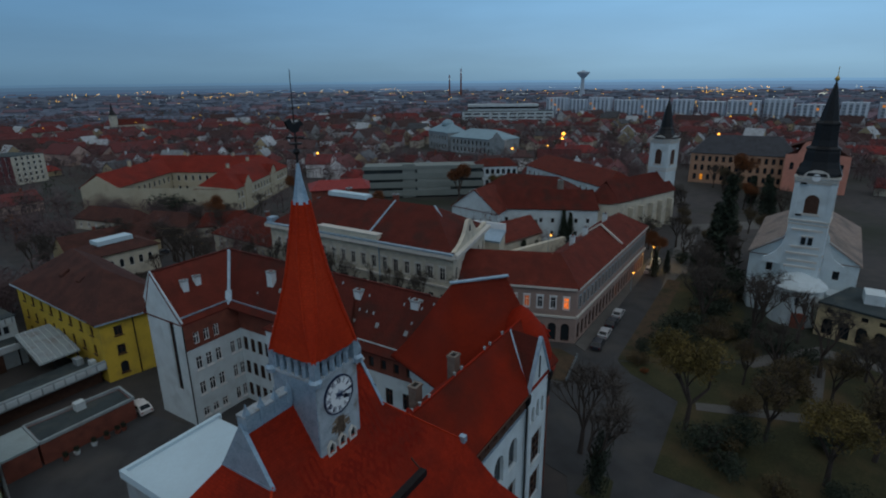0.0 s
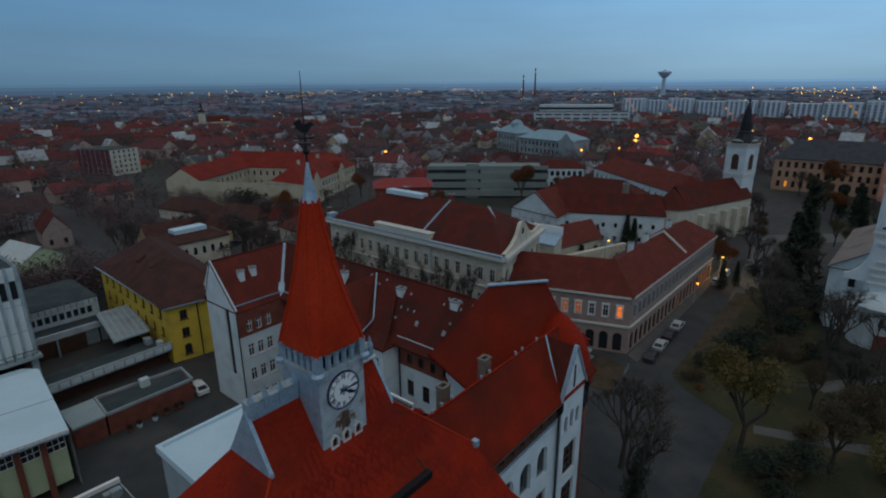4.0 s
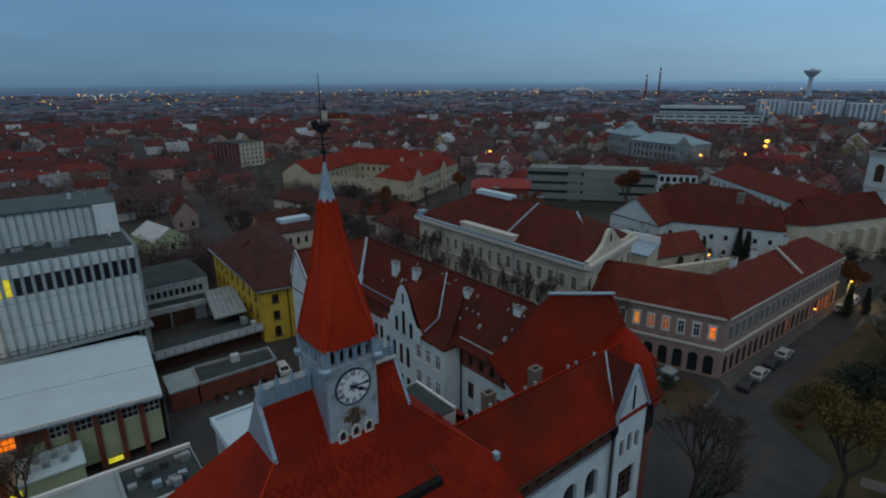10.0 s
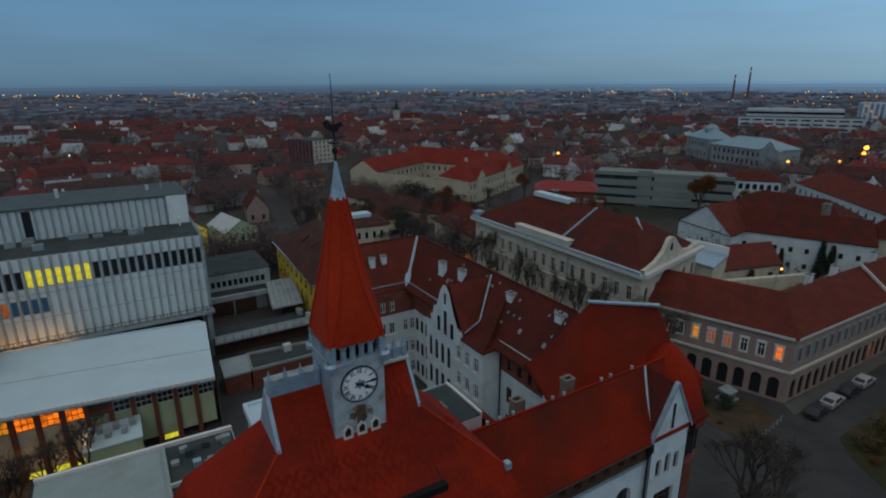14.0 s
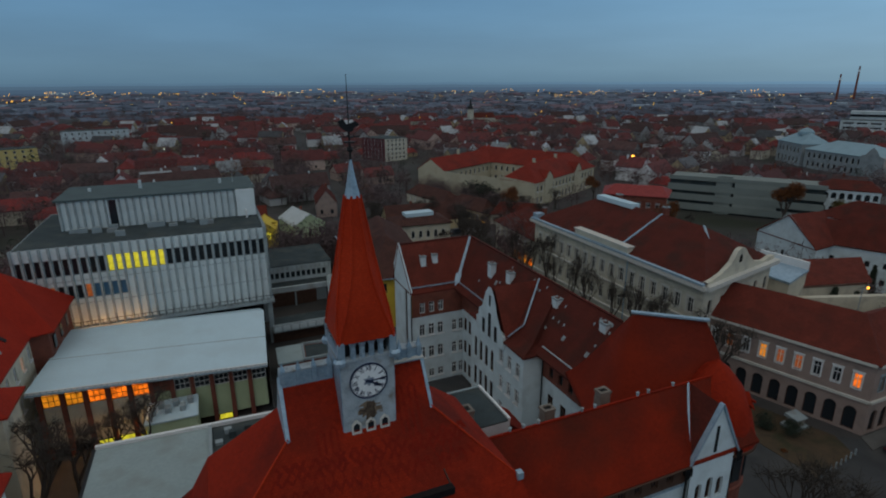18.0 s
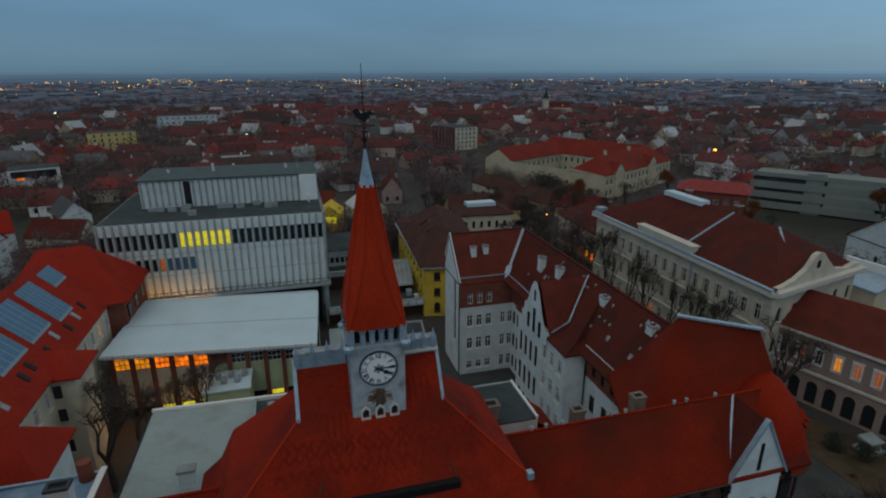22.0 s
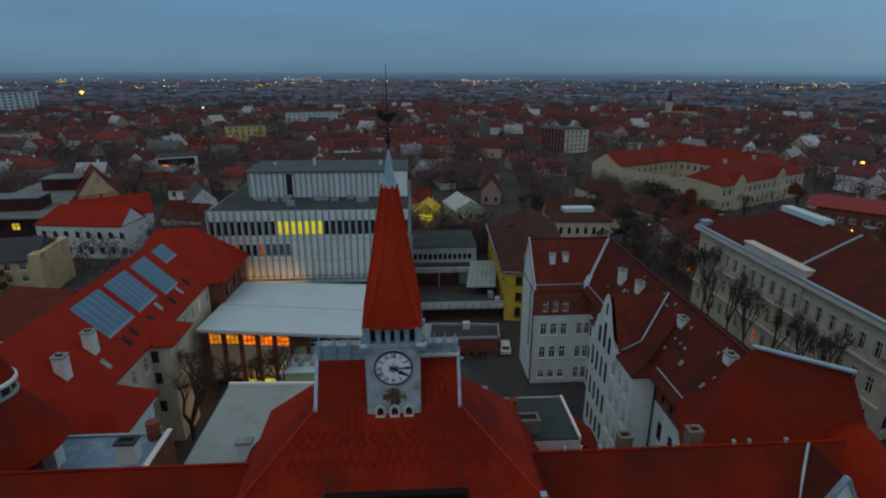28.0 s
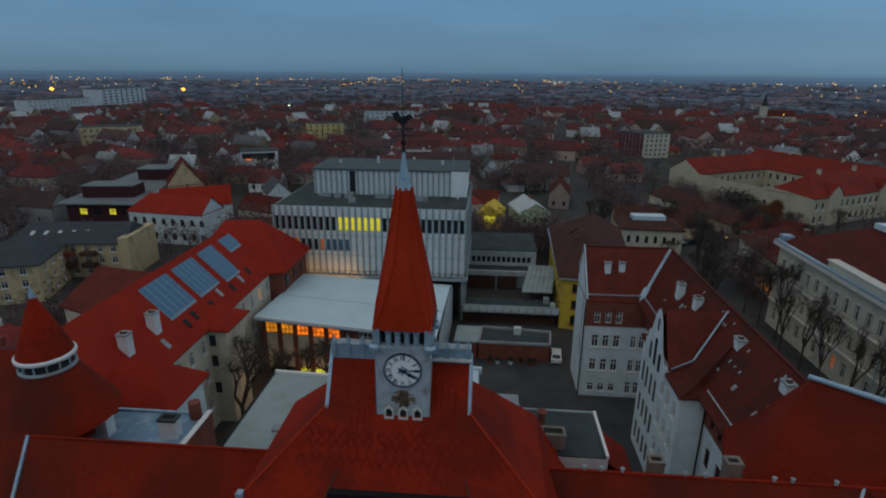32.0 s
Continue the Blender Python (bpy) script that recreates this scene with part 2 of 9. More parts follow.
MEMBRANE = material("white_roof_membrane", (0.52, 0.68, 0.76), rough=0.5, scale=0.3, fine=4.0, amount=0.07, bump=0.03, stain=(0.49, 0.63, 0.70), stain_scale=0.25)
BITUMEN = material("dark_bitumen_roof", (0.042, 0.057, 0.062), rough=0.9, scale=0.5, fine=12.0, amount=0.35, bump=0.1, stain=(0.07, 0.08, 0.075), stain_scale=0.35)
BRICK = material("red_brown_brick", (0.19, 0.06, 0.042), dark=(0.11, 0.04, 0.03), light=(0.26, 0.085, 0.055), rough=0.9, scale=0.8, fine=16.0, bump=0.15)
WOOD_DARK = material("dark_brown_timber", (0.075, 0.038, 0.026), rough=0.8, scale=1.5, fine=18.0, bump=0.15)
IRON = material("blackened_iron", (0.025, 0.026, 0.028), rough=0.5, scale=3.0, fine=20.0, metal=0.6, bump=0.05)
WHITE_PAINT = material("white_paint", (0.74, 0.75, 0.75), rough=0.6, scale=1.5, fine=12.0, amount=0.08, bump=0.03)
ASPHALT = material("asphalt", (0.05, 0.052, 0.055), rough=0.9, scale=0.3, fine=14.0, amount=0.35, bump=0.08, stain=(0.075, 0.073, 0.07), stain_scale=0.12)
PAVING = material("pale_paving", (0.115, 0.112, 0.107), rough=0.9, scale=0.4, fine=10.0, amount=0.25, bump=0.08)
GRASS = material("winter_grass", (0.040, 0.042, 0.018), dark=(0.024, 0.027, 0.012), light=(0.07, 0.06, 0.026), rough=0.95, scale=0.25, fine=3.0, bump=0.3,
                 stain=(0.085, 0.06, 0.03), stain_scale=0.12)
EARTH = material("town_ground", (0.060, 0.056, 0.056), dark=(0.030, 0.032, 0.032), light=(0.085, 0.076, 0.068), rough=0.95, scale=0.02, fine=0.3, bump=0.0,
                 stain=(0.028, 0.033, 0.022), stain_scale=0.015)
BARK = material("grey_brown_bark", (0.065, 0.052, 0.045), rough=0.95, scale=1.0, fine=12.0, bump=0.3)
BARE_TWIGS = material("grey_bare_twigs", (0.062, 0.052, 0.045), rough=0.95, scale=0.6, fine=6.0, amount=0.3, bump=0.0)
# some of the bluish haze over the town is mixed into this brown
TWIGS = material("bare_twigs", (0.128, 0.090, 0.092), rough=0.95, scale=0.6, fine=6.0, amount=0.4, bump=0.0)
LEAF_OLIVE = material("fading_olive_leaves", (0.125, 0.095, 0.028), dark=(0.075, 0.062, 0.02), light=(0.18, 0.13, 0.034), rough=0.8, scale=0.5, fine=5.0, bump=0.0, random_by="island")
LEAF_DARK = material("dark_evergreen_leaves", (0.030, 0.042, 0.028), dark=(0.018, 0.027, 0.018), light=(0.045, 0.06, 0.036), rough=0.8, scale=0.7, fine=6.0, bump=0.0, random_by="island")
LEAF_BROWN = material("withered_brown_leaves", (0.095, 0.072, 0.036), dark=(0.06, 0.046, 0.024), light=(0.13, 0.095, 0.045), rough=0.9, scale=0.5, fine=5.0, bump=0.0, random_by="island")
LEAF_RUST = material("rusty_leaves", (0.17, 0.06, 0.02), rough=0.85, scale=0.7, fine=6.0, amount=0.4, bump=0.0, random_by="island")
PANE = glass("dark_window_glass")
PANE_BLUE = glass("solar_panel_glass", (0.06, 0.17, 0.29), 0.3)
LIT_ORANGE = glow("lit_orange_window", (1.0, 0.20, 0.012), 1.0, 0.7)
LIT_DIM = glow("dimly_lit_window", (1.0, 0.24, 0.04), 0.26, 0.7)
LIT_YELLOW = glow("lit_yellow_window", (0.85, 0.78, 0.05), 0.66, 0.45)
LIT_AMBER = glow("lit_amber_window", (1.0, 0.34, 0.02), 0.68, 0.6)
LAMP_AMBER = glow("amber_lamp", (1.0, 0.42, 0.05), 3.5)
LAMP_WHITE = glow("white_lamp", (0.8, 0.95, 0.75), 1.6)
BLUE_SHEET = material("pale_blue_sheet_roof", (0.17, 0.29, 0.42), rough=0.6, scale=0.9, fine=8.0, amount=0.2, bump=0.05, stain=(0.32, 0.42, 0.50), stain_scale=0.7)
LIB_PANEL = material("white_concrete_panel", (0.75, 0.825, 0.835), rough=0.85, scale=0.4, fine=8.0, amount=0.08, bump=0.05, stain=(0.66, 0.725, 0.73), stain_scale=0.3)


# ---------------------------------------------------------------- builders
class Shape:
    """Vertices and faces of one mesh."""

    def __init__(self):
        self.v, self.f, self.uv = [], [], {}

    def face(self, pts, uv=None):
        n = len(self.v)
        self.v += [tuple(p) for p in pts]
        self.f.append(tuple(range(n, n + len(pts))))
        if uv:
            self.uv[len(self.f) - 1] = uv
        return self

    def box(self, x0, x1, y0, y1, z0, z1):
        n = len(self.v)
        self.v += [(x, y, z) for z in (z0, z1) for x, y in ((x0, y0), (x1, y0), (x1, y1), (x0, y1))]
        self.f += [tuple(n + i for i in q) for q in ((3, 2, 1, 0), (4, 5, 6, 7), (0, 1, 5, 4), (1, 2, 6, 5), (2, 3, 7, 6), (3, 0, 4, 7))]
        return self

    def prism(self, pts, z0, z1, top=True, bottom=True):
        """An upright prism over a counter-clockwise outline; z1 may be a list."""
        n, k = len(self.v), len(pts)
        tops = z1 if isinstance(z1, (list, tuple)) else [z1] * k
        self.v += [(x, y, z0) for x, y in pts] + [(x, y, z) for (x, y), z in zip(pts, tops)]
        self.f += [(n + i, n + (i + 1) % k, n + k + (i + 1) % k, n + k + i) for i in range(k)]
        if top:
            self.f.append(tuple(range(n + k, n + 2 * k)))
        if bottom:
            self.f.append(tuple(range(n + k - 1, n - 1, -1)))
        return self

    def bar(self, a, b, w, h=None):
        """A square bar between two points."""
        a, b = Vector(a), Vector(b)
        d = (b - a).normalized()
        side = d.cross(Vector((0, 0, 1)))
        side = side.normalized() if side.length > 1e-3 else Vector((1, 0, 0))
        up = side.cross(d).normalized()
        s, u = side * w / 2, up * (h or w) / 2
        n = len(self.v)
        self.v += [tuple(p) for c in (a, b) for p in (c - s - u, c + s - u, c + s + u, c - s + u)]
        self.f += [tuple(n + i for i in q) for q in ((3, 2, 1, 0), (4, 5, 6, 7), (0, 1, 5, 4), (1, 2, 6, 5), (2, 3, 7, 6), (3, 0, 4, 7))]
        return self

    def tube(self, a, b, r0, r1, n=8, caps=True):
        a, b = Vector(a), Vector(b)
        d = (b - a).normalized()
        side = d.cross(Vector((0, 0, 1)))
        side = side.normalized() if side.length > 1e-3 else Vector((1, 0, 0))
        up = d.cross(side)
        k = len(self.v)
        for c, r in ((a, r0), (b, r1)):
            self.v += [tuple(c + (side * math.cos(i * math.tau / n) + up * math.sin(i * math.tau / n)) * r) for i in range(n)]
        self.f += [(k + i, k + (i + 1) % n, k + n + (i + 1) % n, k + n + i) for i in range(n)]
        if caps:
            self.f += [tuple(range(k + n - 1, k - 1, -1)), tuple(range(k + n, k + 2 * n))]
        return self

    def lathe(self, profile, n=16, cx=0.0, cy=0.0, turn=0.0):
        k = len(self.v)
        for r, z in profile:
            self.v += [(cx + r * math.cos(i * math.tau / n + turn), cy + r * math.sin(i * math.tau / n + turn), z) for i in range(n)]
        for j in range(len(profile) - 1):
            self.f += [(k + j * n + i, k + j * n + (i + 1) % n, k + (j + 1) * n + (i + 1) % n, k + (j + 1) * n + i) for i in range(n)]
        return self

    def mesh(self, name, mat):
        me = bpy.data.meshes.new(name)
        me.from_pydata(self.v, [], self.f)
        me.materials.append(mat)
        layer = me.uv_layers.new(name="UVMap").data
        for i, p in enumerate(me.polygons):
            given = self.uv.get(i)
            if given:
                for li, c in zip(p.loop_indices, given):
                    layer[li].uv = c
            else:
                # courses run level, whatever the slope
                nrm = p.normal
                along = Vector((-nrm.y, nrm.x, 0))
                along = along.normalized() if along.length > 1e-3 else Vector((1, 0, 0))
                down = nrm.cross(along)
                for li, vi in zip(p.loop_indices, p.vertices):
                    co = me.vertices[vi].co
                    layer[li].uv = (co.dot(along), co.dot(down))
        return me


def part(name, shape, mat, parent=None, label="", smooth=False):
    """One mesh object under a thing or a part, placed at the world's origin like its thing's own coordinates."""
    me = shape if isinstance(shape, bpy.types.Mesh) else shape.mesh(name, mat)
    ob = new(name, me)
    if smooth:
        for p in me.polygons:
            p.use_smooth = True
    if parent:
        ob.parent = parent
        ob.matrix_parent_inverse = Matrix.Translation(parent.location).inverted() if parent.parent is None else Matrix.Identity(4)
    return tagged(ob, label)


def thing(name, at, label, category, group="", kind=""):
    """An Empty at a thing's base; its parts carry world coordinates."""
    ob = new(name)
    ob.location = at
    ob.empty_display_size = 0.5
    return tagged(ob, label, category, group, kind)


def shared(key, build, cache={}):
    if key not in cache:
        cache[key] = build()
    return cache[key]


def lattice(us, vs, y0, y1, solid):
    """Bars in one piece: the cells (i, j) between us and vs that are solid, from y0 to y1 deep."""
    s = Shape()
    nu, nv = len(us), len(vs)
    s.v = [(u, y, v) for y in (y0, y1) for v in vs for u in us]

    def at(k, i, j):
        return k * nu * nv + j * nu + i

    def on(i, j):
        return 0 <= i < nu - 1 and 0 <= j < nv - 1 and solid(i, j)

    for i in range(nu - 1):
        for j in range(nv - 1):
            if not on(i, j):
                continue
            s.f += [(at(0, i, j), at(0, i + 1, j), at(0, i + 1, j + 1), at(0, i, j + 1)), (at(1, i, j + 1), at(1, i + 1, j + 1), at(1, i + 1, j), at(1, i, j))]
            for di, dj, p, q in ((-1, 0, (i, j + 1), (i, j)), (1, 0, (i + 1, j), (i + 1, j + 1)), (0, -1, (i, j), (i + 1, j)), (0, 1, (i + 1, j + 1), (i, j + 1))):
                if not on(i + di, j + dj):
                    s.f.append((at(0, *q), at(0, *p), at(1, *p), at(1, *q)))
    used = sorted({k for f in s.f for k in f})
    back = {k: n for n, k in enumerate(used)}
    s.v, s.f = [s.v[k] for k in used], [tuple(back[k] for k in f) for f in s.f]
    return s


def window_frame_mesh(w, h, arch, style):
    def build():
        t = 0.09
        if arch:
            top, n = h - w / 2, 8
            outer = [(0, 0), (w, 0)] + [(w / 2 + w / 2 * math.cos(math.pi * i / n), top + w / 2 * math.sin(math.pi * i / n)) for i in range(n + 1)]
            k = w / 2 - t
            inner = [(t, t), (w - t, t)] + [(w / 2 + k * math.cos(math.pi * i / n), top + k * math.sin(math.pi * i / n)) for i in range(n + 1)]
            s, m = Shape(), len(outer)
            s.v = [(u, y, v) for y in (-0.05, 0.05) for ring in (outer, inner) for u, v in ring]
            for i in range(m):
                j = (i + 1) % m
                s.f += [(i, j, m + j, m + i), (m + i, m + j, 3 * m + j, 3 * m + i), (2 * m + i, 3 * m + i, 3 * m + j, 2 * m + j)]
            return s.mesh("window", FRAME[style.split()[0]])
        ubars, vbars = ([1 / 2], [2 / 3]) if "cross" in style else ([1 / 3, 2 / 3], [1 / 4, 1 / 2, 3 / 4]) if "grid" in style else ([], [])
        us = [0, t] + [w * k + d for k in ubars for d in (-0.035, 0.035)] + [w - t, w]
        vs = [0, t] + [h * k + d for k in vbars for d in (-0.035, 0.035)] + [h - t, h]
        return lattice(us, vs, -0.05, 0.05, lambda i, j: i % 2 == 0 or j % 2 == 0).mesh("window", FRAME[style.split()[0]])
    return shared(("frame", round(w, 2), round(h, 2), arch, style), build)


def sill_mesh(w, style):
    return shared(("sill", round(w, 2), style), lambda: Shape().box(-0.12, w + 0.12, -0.34, 0.0, -0.12, 0.0).mesh("sill", FRAME[style.split()[0]]))


def surround_mesh(w, h, style):
    us, vs = [-0.24, -0.16, 0.0, w, w + 0.16, w + 0.24], [0.0, h + 0.05, h + 0.24, h + 0.42]
    return shared(("surround", round(w, 2), round(h, 2), style), lambda: lattice(us, vs, -0.32, -0.17, lambda i, j: (j == 2) or (0 < i < 4 and j == 1) or (i in (1, 3) and j == 0)).mesh("surround", FRAME[style.split()[0]]))


FRAME = {"white": WHITE_PAINT, "brown": WOOD_DARK, "stone": TRIM_STONE, "grey": CONCRETE}


def pane_mesh(w, h, arch, mat):
    def build():
        s = Shape()
        if arch:
            top, n = h - w / 2, 8
            s.face([(0, 0.06, 0), (w, 0.06, 0)] + [(w / 2 + w / 2 * math.cos(math.pi * i / n), 0.06, top + w / 2 * math.sin(math.pi * i / n)) for i in range(n + 1)])
        else:
            s.face([(0, 0.06, 0), (w, 0.06, 0), (w, 0.06, h), (0, 0.06, h)])
        return s.mesh("pane", mat)
    return shared(("pane", round(w, 2), round(h, 2), arch, mat.name), build)


def facade(owner, p0, p1, z0, z1, openings, mat, name="wall", depth=0.22, peak=None, cuts=()):
    """An upright wall from p0 to p1, its outside to the right of that way, with openings (u, v, w, h, arch, style, pane) that go in by depth.
    peak: points (u, z) of a gable's outline above z1, from p0's side to p1's. Windows become parts of the owner."""
    p0, p1 = Vector((*p0, 0)), Vector((*p1, 0))
    run = (p1 - p0).length
    e = (p1 - p0) / run
    out = Vector((e.y, -e.x, 0))

    def at(u, v, d=0.0):
        return p0 + e * u + Vector((0, 0, v)) - out * d

    s = Shape()
    us = sorted({0.0, run, *[c for o in openings for c in (o[0], o[0] + o[2])]})
    vs = sorted({z0, z1, *[c for o in openings for c in (o[1], o[1] + o[3]) if z0 < c < z1]})
    holes = [(o[0], o[0] + o[2], o[1], o[1] + o[3]) for o in openings]
    for j in range(len(vs) - 1):
        row = None
        for i in range(len(us) - 1):
            cu, cv = (us[i] + us[i + 1]) / 2, (vs[j] + vs[j + 1]) / 2
            if any(a < cu < b and c < cv < d for a, b, c, d in holes):
                if row is not None:
                    s.face([at(row, vs[j]), at(us[i], vs[j]), at(us[i], vs[j + 1]), at(row, vs[j + 1])])
                    row = None
            elif row is None:
                row = us[i]
        if row is not None:
            s.face([at(row, vs[j]), at(run, vs[j]), at(run, vs[j + 1]), at(row, vs[j + 1])])
    if peak:
        s.face([at(0, z1), at(run, z1)] + [at(u, z) for u, z in reversed(peak)])
    for u, v, w, h, arch, style, pane in openings:
        a, b, c, d = u, u + w, v, v + h
        top = d - w / 2 if arch else d
        s.face([at(a, c), at(a, c, depth), at(a, top, depth), at(a, top)]).face([at(b, c, depth), at(b, c), at(b, top), at(b, top, depth)])
        s.face([at(a, c), at(b, c), at(b, c, depth), at(a, c, depth)])
        if arch:
            n = 8
            arc = [(u + w / 2 - w / 2 * math.cos(math.pi * i / n), top + w / 2 * math.sin(math.pi * i / n)) for i in range(n + 1)]
            for i in range(n):
                (ua, va), (ub, vb) = arc[i], arc[i + 1]
                s.face([at(ua, va, depth), at(ub, vb, depth), at(ub, vb), at(ua, va)])
                s.face([at(ua, va), at(ub, vb), at(ub, d), at(ua, d)])
        else:
            s.face([at(a, d, depth), at(b, d, depth), at(b, d), at(a, d)])
    wall = part(name, s, mat, owner)
    turn = math.atan2(e.y, e.x)
    for u, v, w, h, arch, style, pane in openings:
        m = Matrix.Translation(at(u, v, depth - 0.06)) @ Matrix.Rotation(turn, 4, "Z")
        fr = new("window", window_frame_mesh(w, h, arch, style))
        fr.parent, fr.matrix_parent_inverse = owner, Matrix.Translation(owner.location).inverted()
        fr.matrix_basis = m
        pn = new("pane", pane_mesh(w, h, arch, pane))
        pn.parent = fr
        if "sill" in style:
            new("sill", sill_mesh(w, style)).parent = fr
        if "hood" in style:
            new("surround", surround_mesh(w, h, style)).parent = fr
    return wall


def rows_of(n, run, v, w, h, style="white cross sill", pane=None, arch=False, margin=1.0, lit=()):
    """n openings evenly over a run; lit: {index: pane}."""
    pane = pane or PANE
    lit = dict(lit)
    step = (run - 2 * margin) / n
    return [(margin + step * (i + 0.5) - w / 2, v, w, h, arch, style, lit.get(i, pane)) for i in range(n)]


def roof(owner, quad, ez, r0, r1, rz, mat, over=0.45, profile=((0, 0), (1, 1)), thick=0.22, name="roof", gable=(False, False), rz1=None):
    """A roof over four corners a, b, c, d (counter-clockwise); the ridge runs from r0 (by the side d-a) to r1 (by the side b-c).
    profile: how it rises from eave to ridge; gable: whether an end stands upright."""
    a, b, c, d = [Vector((*p, 0)) for p in quad]
    mid = (a + b + c + d) / 4
    rz1 = rz if rz1 is None else rz1
    R0, R1 = Vector((*r0, 0)), Vector((*r1, 0))
    along = (R1 - R0).normalized() if (R1 - R0).length > 0.01 else (b - a).normalized()
    side = Vector((along.y, -along.x, 0))

    def grow(p):
        q = p - mid
        return p + side * over * (1 if q.dot(side) > 0 else -1) + along * over * (1 if q.dot(along) > 0 else -1)

    a, b, c, d = grow(a), grow(b), grow(c), grow(d)
    if gable[0]:
        R0 = R0 - along * over
    if gable[1]:
        R1 = R1 + along * over
    s = Shape()
    for lift, flip in ((0.0, False), (-thick, True)):
        for corners, ends, zz in (((a, b), (R0, R1), (rz, rz1)), ((b, c), (R1, R1), (rz1, rz1)), ((c, d), (R1, R0), (rz1, rz)), ((d, a), (R0, R0), (rz, rz))):
            if (gable[1] and corners[0] is b) or (gable[0] and corners[0] is d):
                continue
            for (s0, h0), (s1, h1) in zip(profile, profile[1:]):
                def pt(k, sv, hv):
                    p = corners[k].lerp(ends[k], sv)
                    return (p.x, p.y, ez + (zz[k] - ez) * hv + lift)
                quad_pts = [pt(0, s0, h0), pt(1, s0, h0), pt(1, s1, h1), pt(0, s1, h1)]
                if s1 == 1 and ends[0] is ends[1]:
                    quad_pts = quad_pts[:3]
                s.face(quad_pts[::-1] if flip else quad_pts)
    ring = [a, b, c, d]
    for i in range(4):
        p, q2 = ring[i], ring[(i + 1) % 4]
        s.face([(p.x, p.y, ez - thick), (q2.x, q2.y, ez - thick), (q2.x, q2.y, ez), (p.x, p.y, ez)])
    for g, R, p, q2, zz in ((gable[0], R0, d, a, rz), (gable[1], R1, b, c, rz1)):
        if g:
            for (s0, h0), (s1, h1) in zip(profile, profile[1:]):
                for pp in (p, q2):
                    x0, x1 = pp.lerp(R, s0), pp.lerp(R, s1)
                    z0v, z1v = ez + (zz - ez) * h0, ez + (zz - ez) * h1
                    s.face([(x0.x, x0.y, z0v - thick), (x1.x, x1.y, z1v - thick), (x1.x, x1.y, z1v), (x0.x, x0.y, z0v)])
    ob = part(name, s, mat, owner)
    return ob, (a, b, c, d, R0, R1)


def ridge_caps(owner, pts, w=0.35, mat=None, name="ridge_cap"):
    s = Shape()
    for p, q2 in zip(pts, pts[1:]):
        s.bar((p[0], p[1], p[2] + 0.03), (q2[0], q2[1], q2[2] + 0.03), w, 0.16)
    return part(name, s, mat or ZINC, owner)


def chimney(x, y, z0, z1, w=0.9, d=0.6, mat=None, label="white plastered chimney standing on the tiled roof", pots=2, cap=None):
    """A shaft with a cap round a black inset that puts in the flue's shade; pots: clay pots on it."""
    t = thing("chimney", (x, y, z0), label, "chimney", "roof chimneys")
    part("shaft", Shape().box(x - w / 2, x + w / 2, y - d / 2, y + d / 2, z0, z1 - 0.22), mat or PLASTER_WHITE, t)
    k, e = 0.06, 0.16
    us, vs = [x - w / 2 - k, x - w / 2 + e, x + w / 2 - e, x + w / 2 + k], [y - d / 2 - k, y - d / 2 + e, y + d / 2 - e, y + d / 2 + k]
    ring = lattice(us, vs, z1 - 0.22, z1, lambda i, j: (i, j) != (1, 1))
    ring.v = [(u, v, z) for u, z, v in ring.v]
    ring.f = [f[::-1] for f in ring.f]
    part("cap", ring, cap or CONCRETE, t, "weathered grey cap")
    part("flue_opening", Shape().box(us[1], us[2], vs[1], vs[2], z1 - 0.215, z1 - 0.12), IRON, t)
    for i in range(pots):
        px = x + (i - (pots - 1) / 2) * w * 0.5
        part("flue", Shape().tube((px, y, z1 - 0.15), (px, y, z1 + 0.16), 0.1, 0.09, 8), BRICK, t, "clay flue pot")
    return t

# ---------------------------------------------------------------- ground
tagged(part("ground", Shape().face([(-4700, -4700, 0), (4700, -4700, 0), (4700, 4700, 0), (-4700, 4700, 0)]), EARTH), "dark flat ground of the town reaching the horizon", "ground", kind="structure")


def slab(name, pts, z, mat, label, category, thick=0.2):
    return tagged(part(name, Shape().prism(pts, z - thick, z), mat), label, category, kind="structure")


slab("road", [(12, -60), (46, -60), (60, -24), (72, -2), (160, -1), (160, 4.6), (72, 4.2), (66, 8), (56, 28), (57, 72), (66, 104), (60, 130), (52, 122), (46, 84), (40, 60), (40, 10), (36, -4), (12, -14)], 0.06, ASPHALT, "wet dark asphalt square and street beside the college", "road")
slab("road", [(96, -6), (160, -1), (178, -22), (190, -22), (168, 3), (160, 3.2), (150, 3.2), (96, -2)], 0.075, PAVING, "pale paved crossing of the town square", "road")
slab("road", [(31, 120), (34.6, 120), (70, 480), (65.5, 480)], 0.05, ASPHALT, "long straight street running out of town", "road")
slab("courtyard", [(-4, 14), (27, 11), (27, 44), (18.6, 44), (16, 57), (2, 57), (-3, 44)], 0.05, ASPHALT, "dark asphalt school courtyard", "courtyard")
slab("pavement", [(67.5, 4.1), (126, 4.5), (126, 5.9), (69, 6.4)], 0.16, PAVING, "pale paved footway along the corner house", "pavement")
slab("pavement", [(78, -19), (90, -30), (87, -42), (84, -42), (86, -31), (76, -21)], 0.12, PAVING, "pale footway in front of the white church", "pavement")
slab("lawn", [(40, -60), (84, -60), (86, -32), (77, -20), (70, -8), (67, -1.8), (64, -4.5), (59.5, -12.4), (42, -12.6)], 0.09, GRASS, "winter lawn with fallen leaves on the square", "lawn")
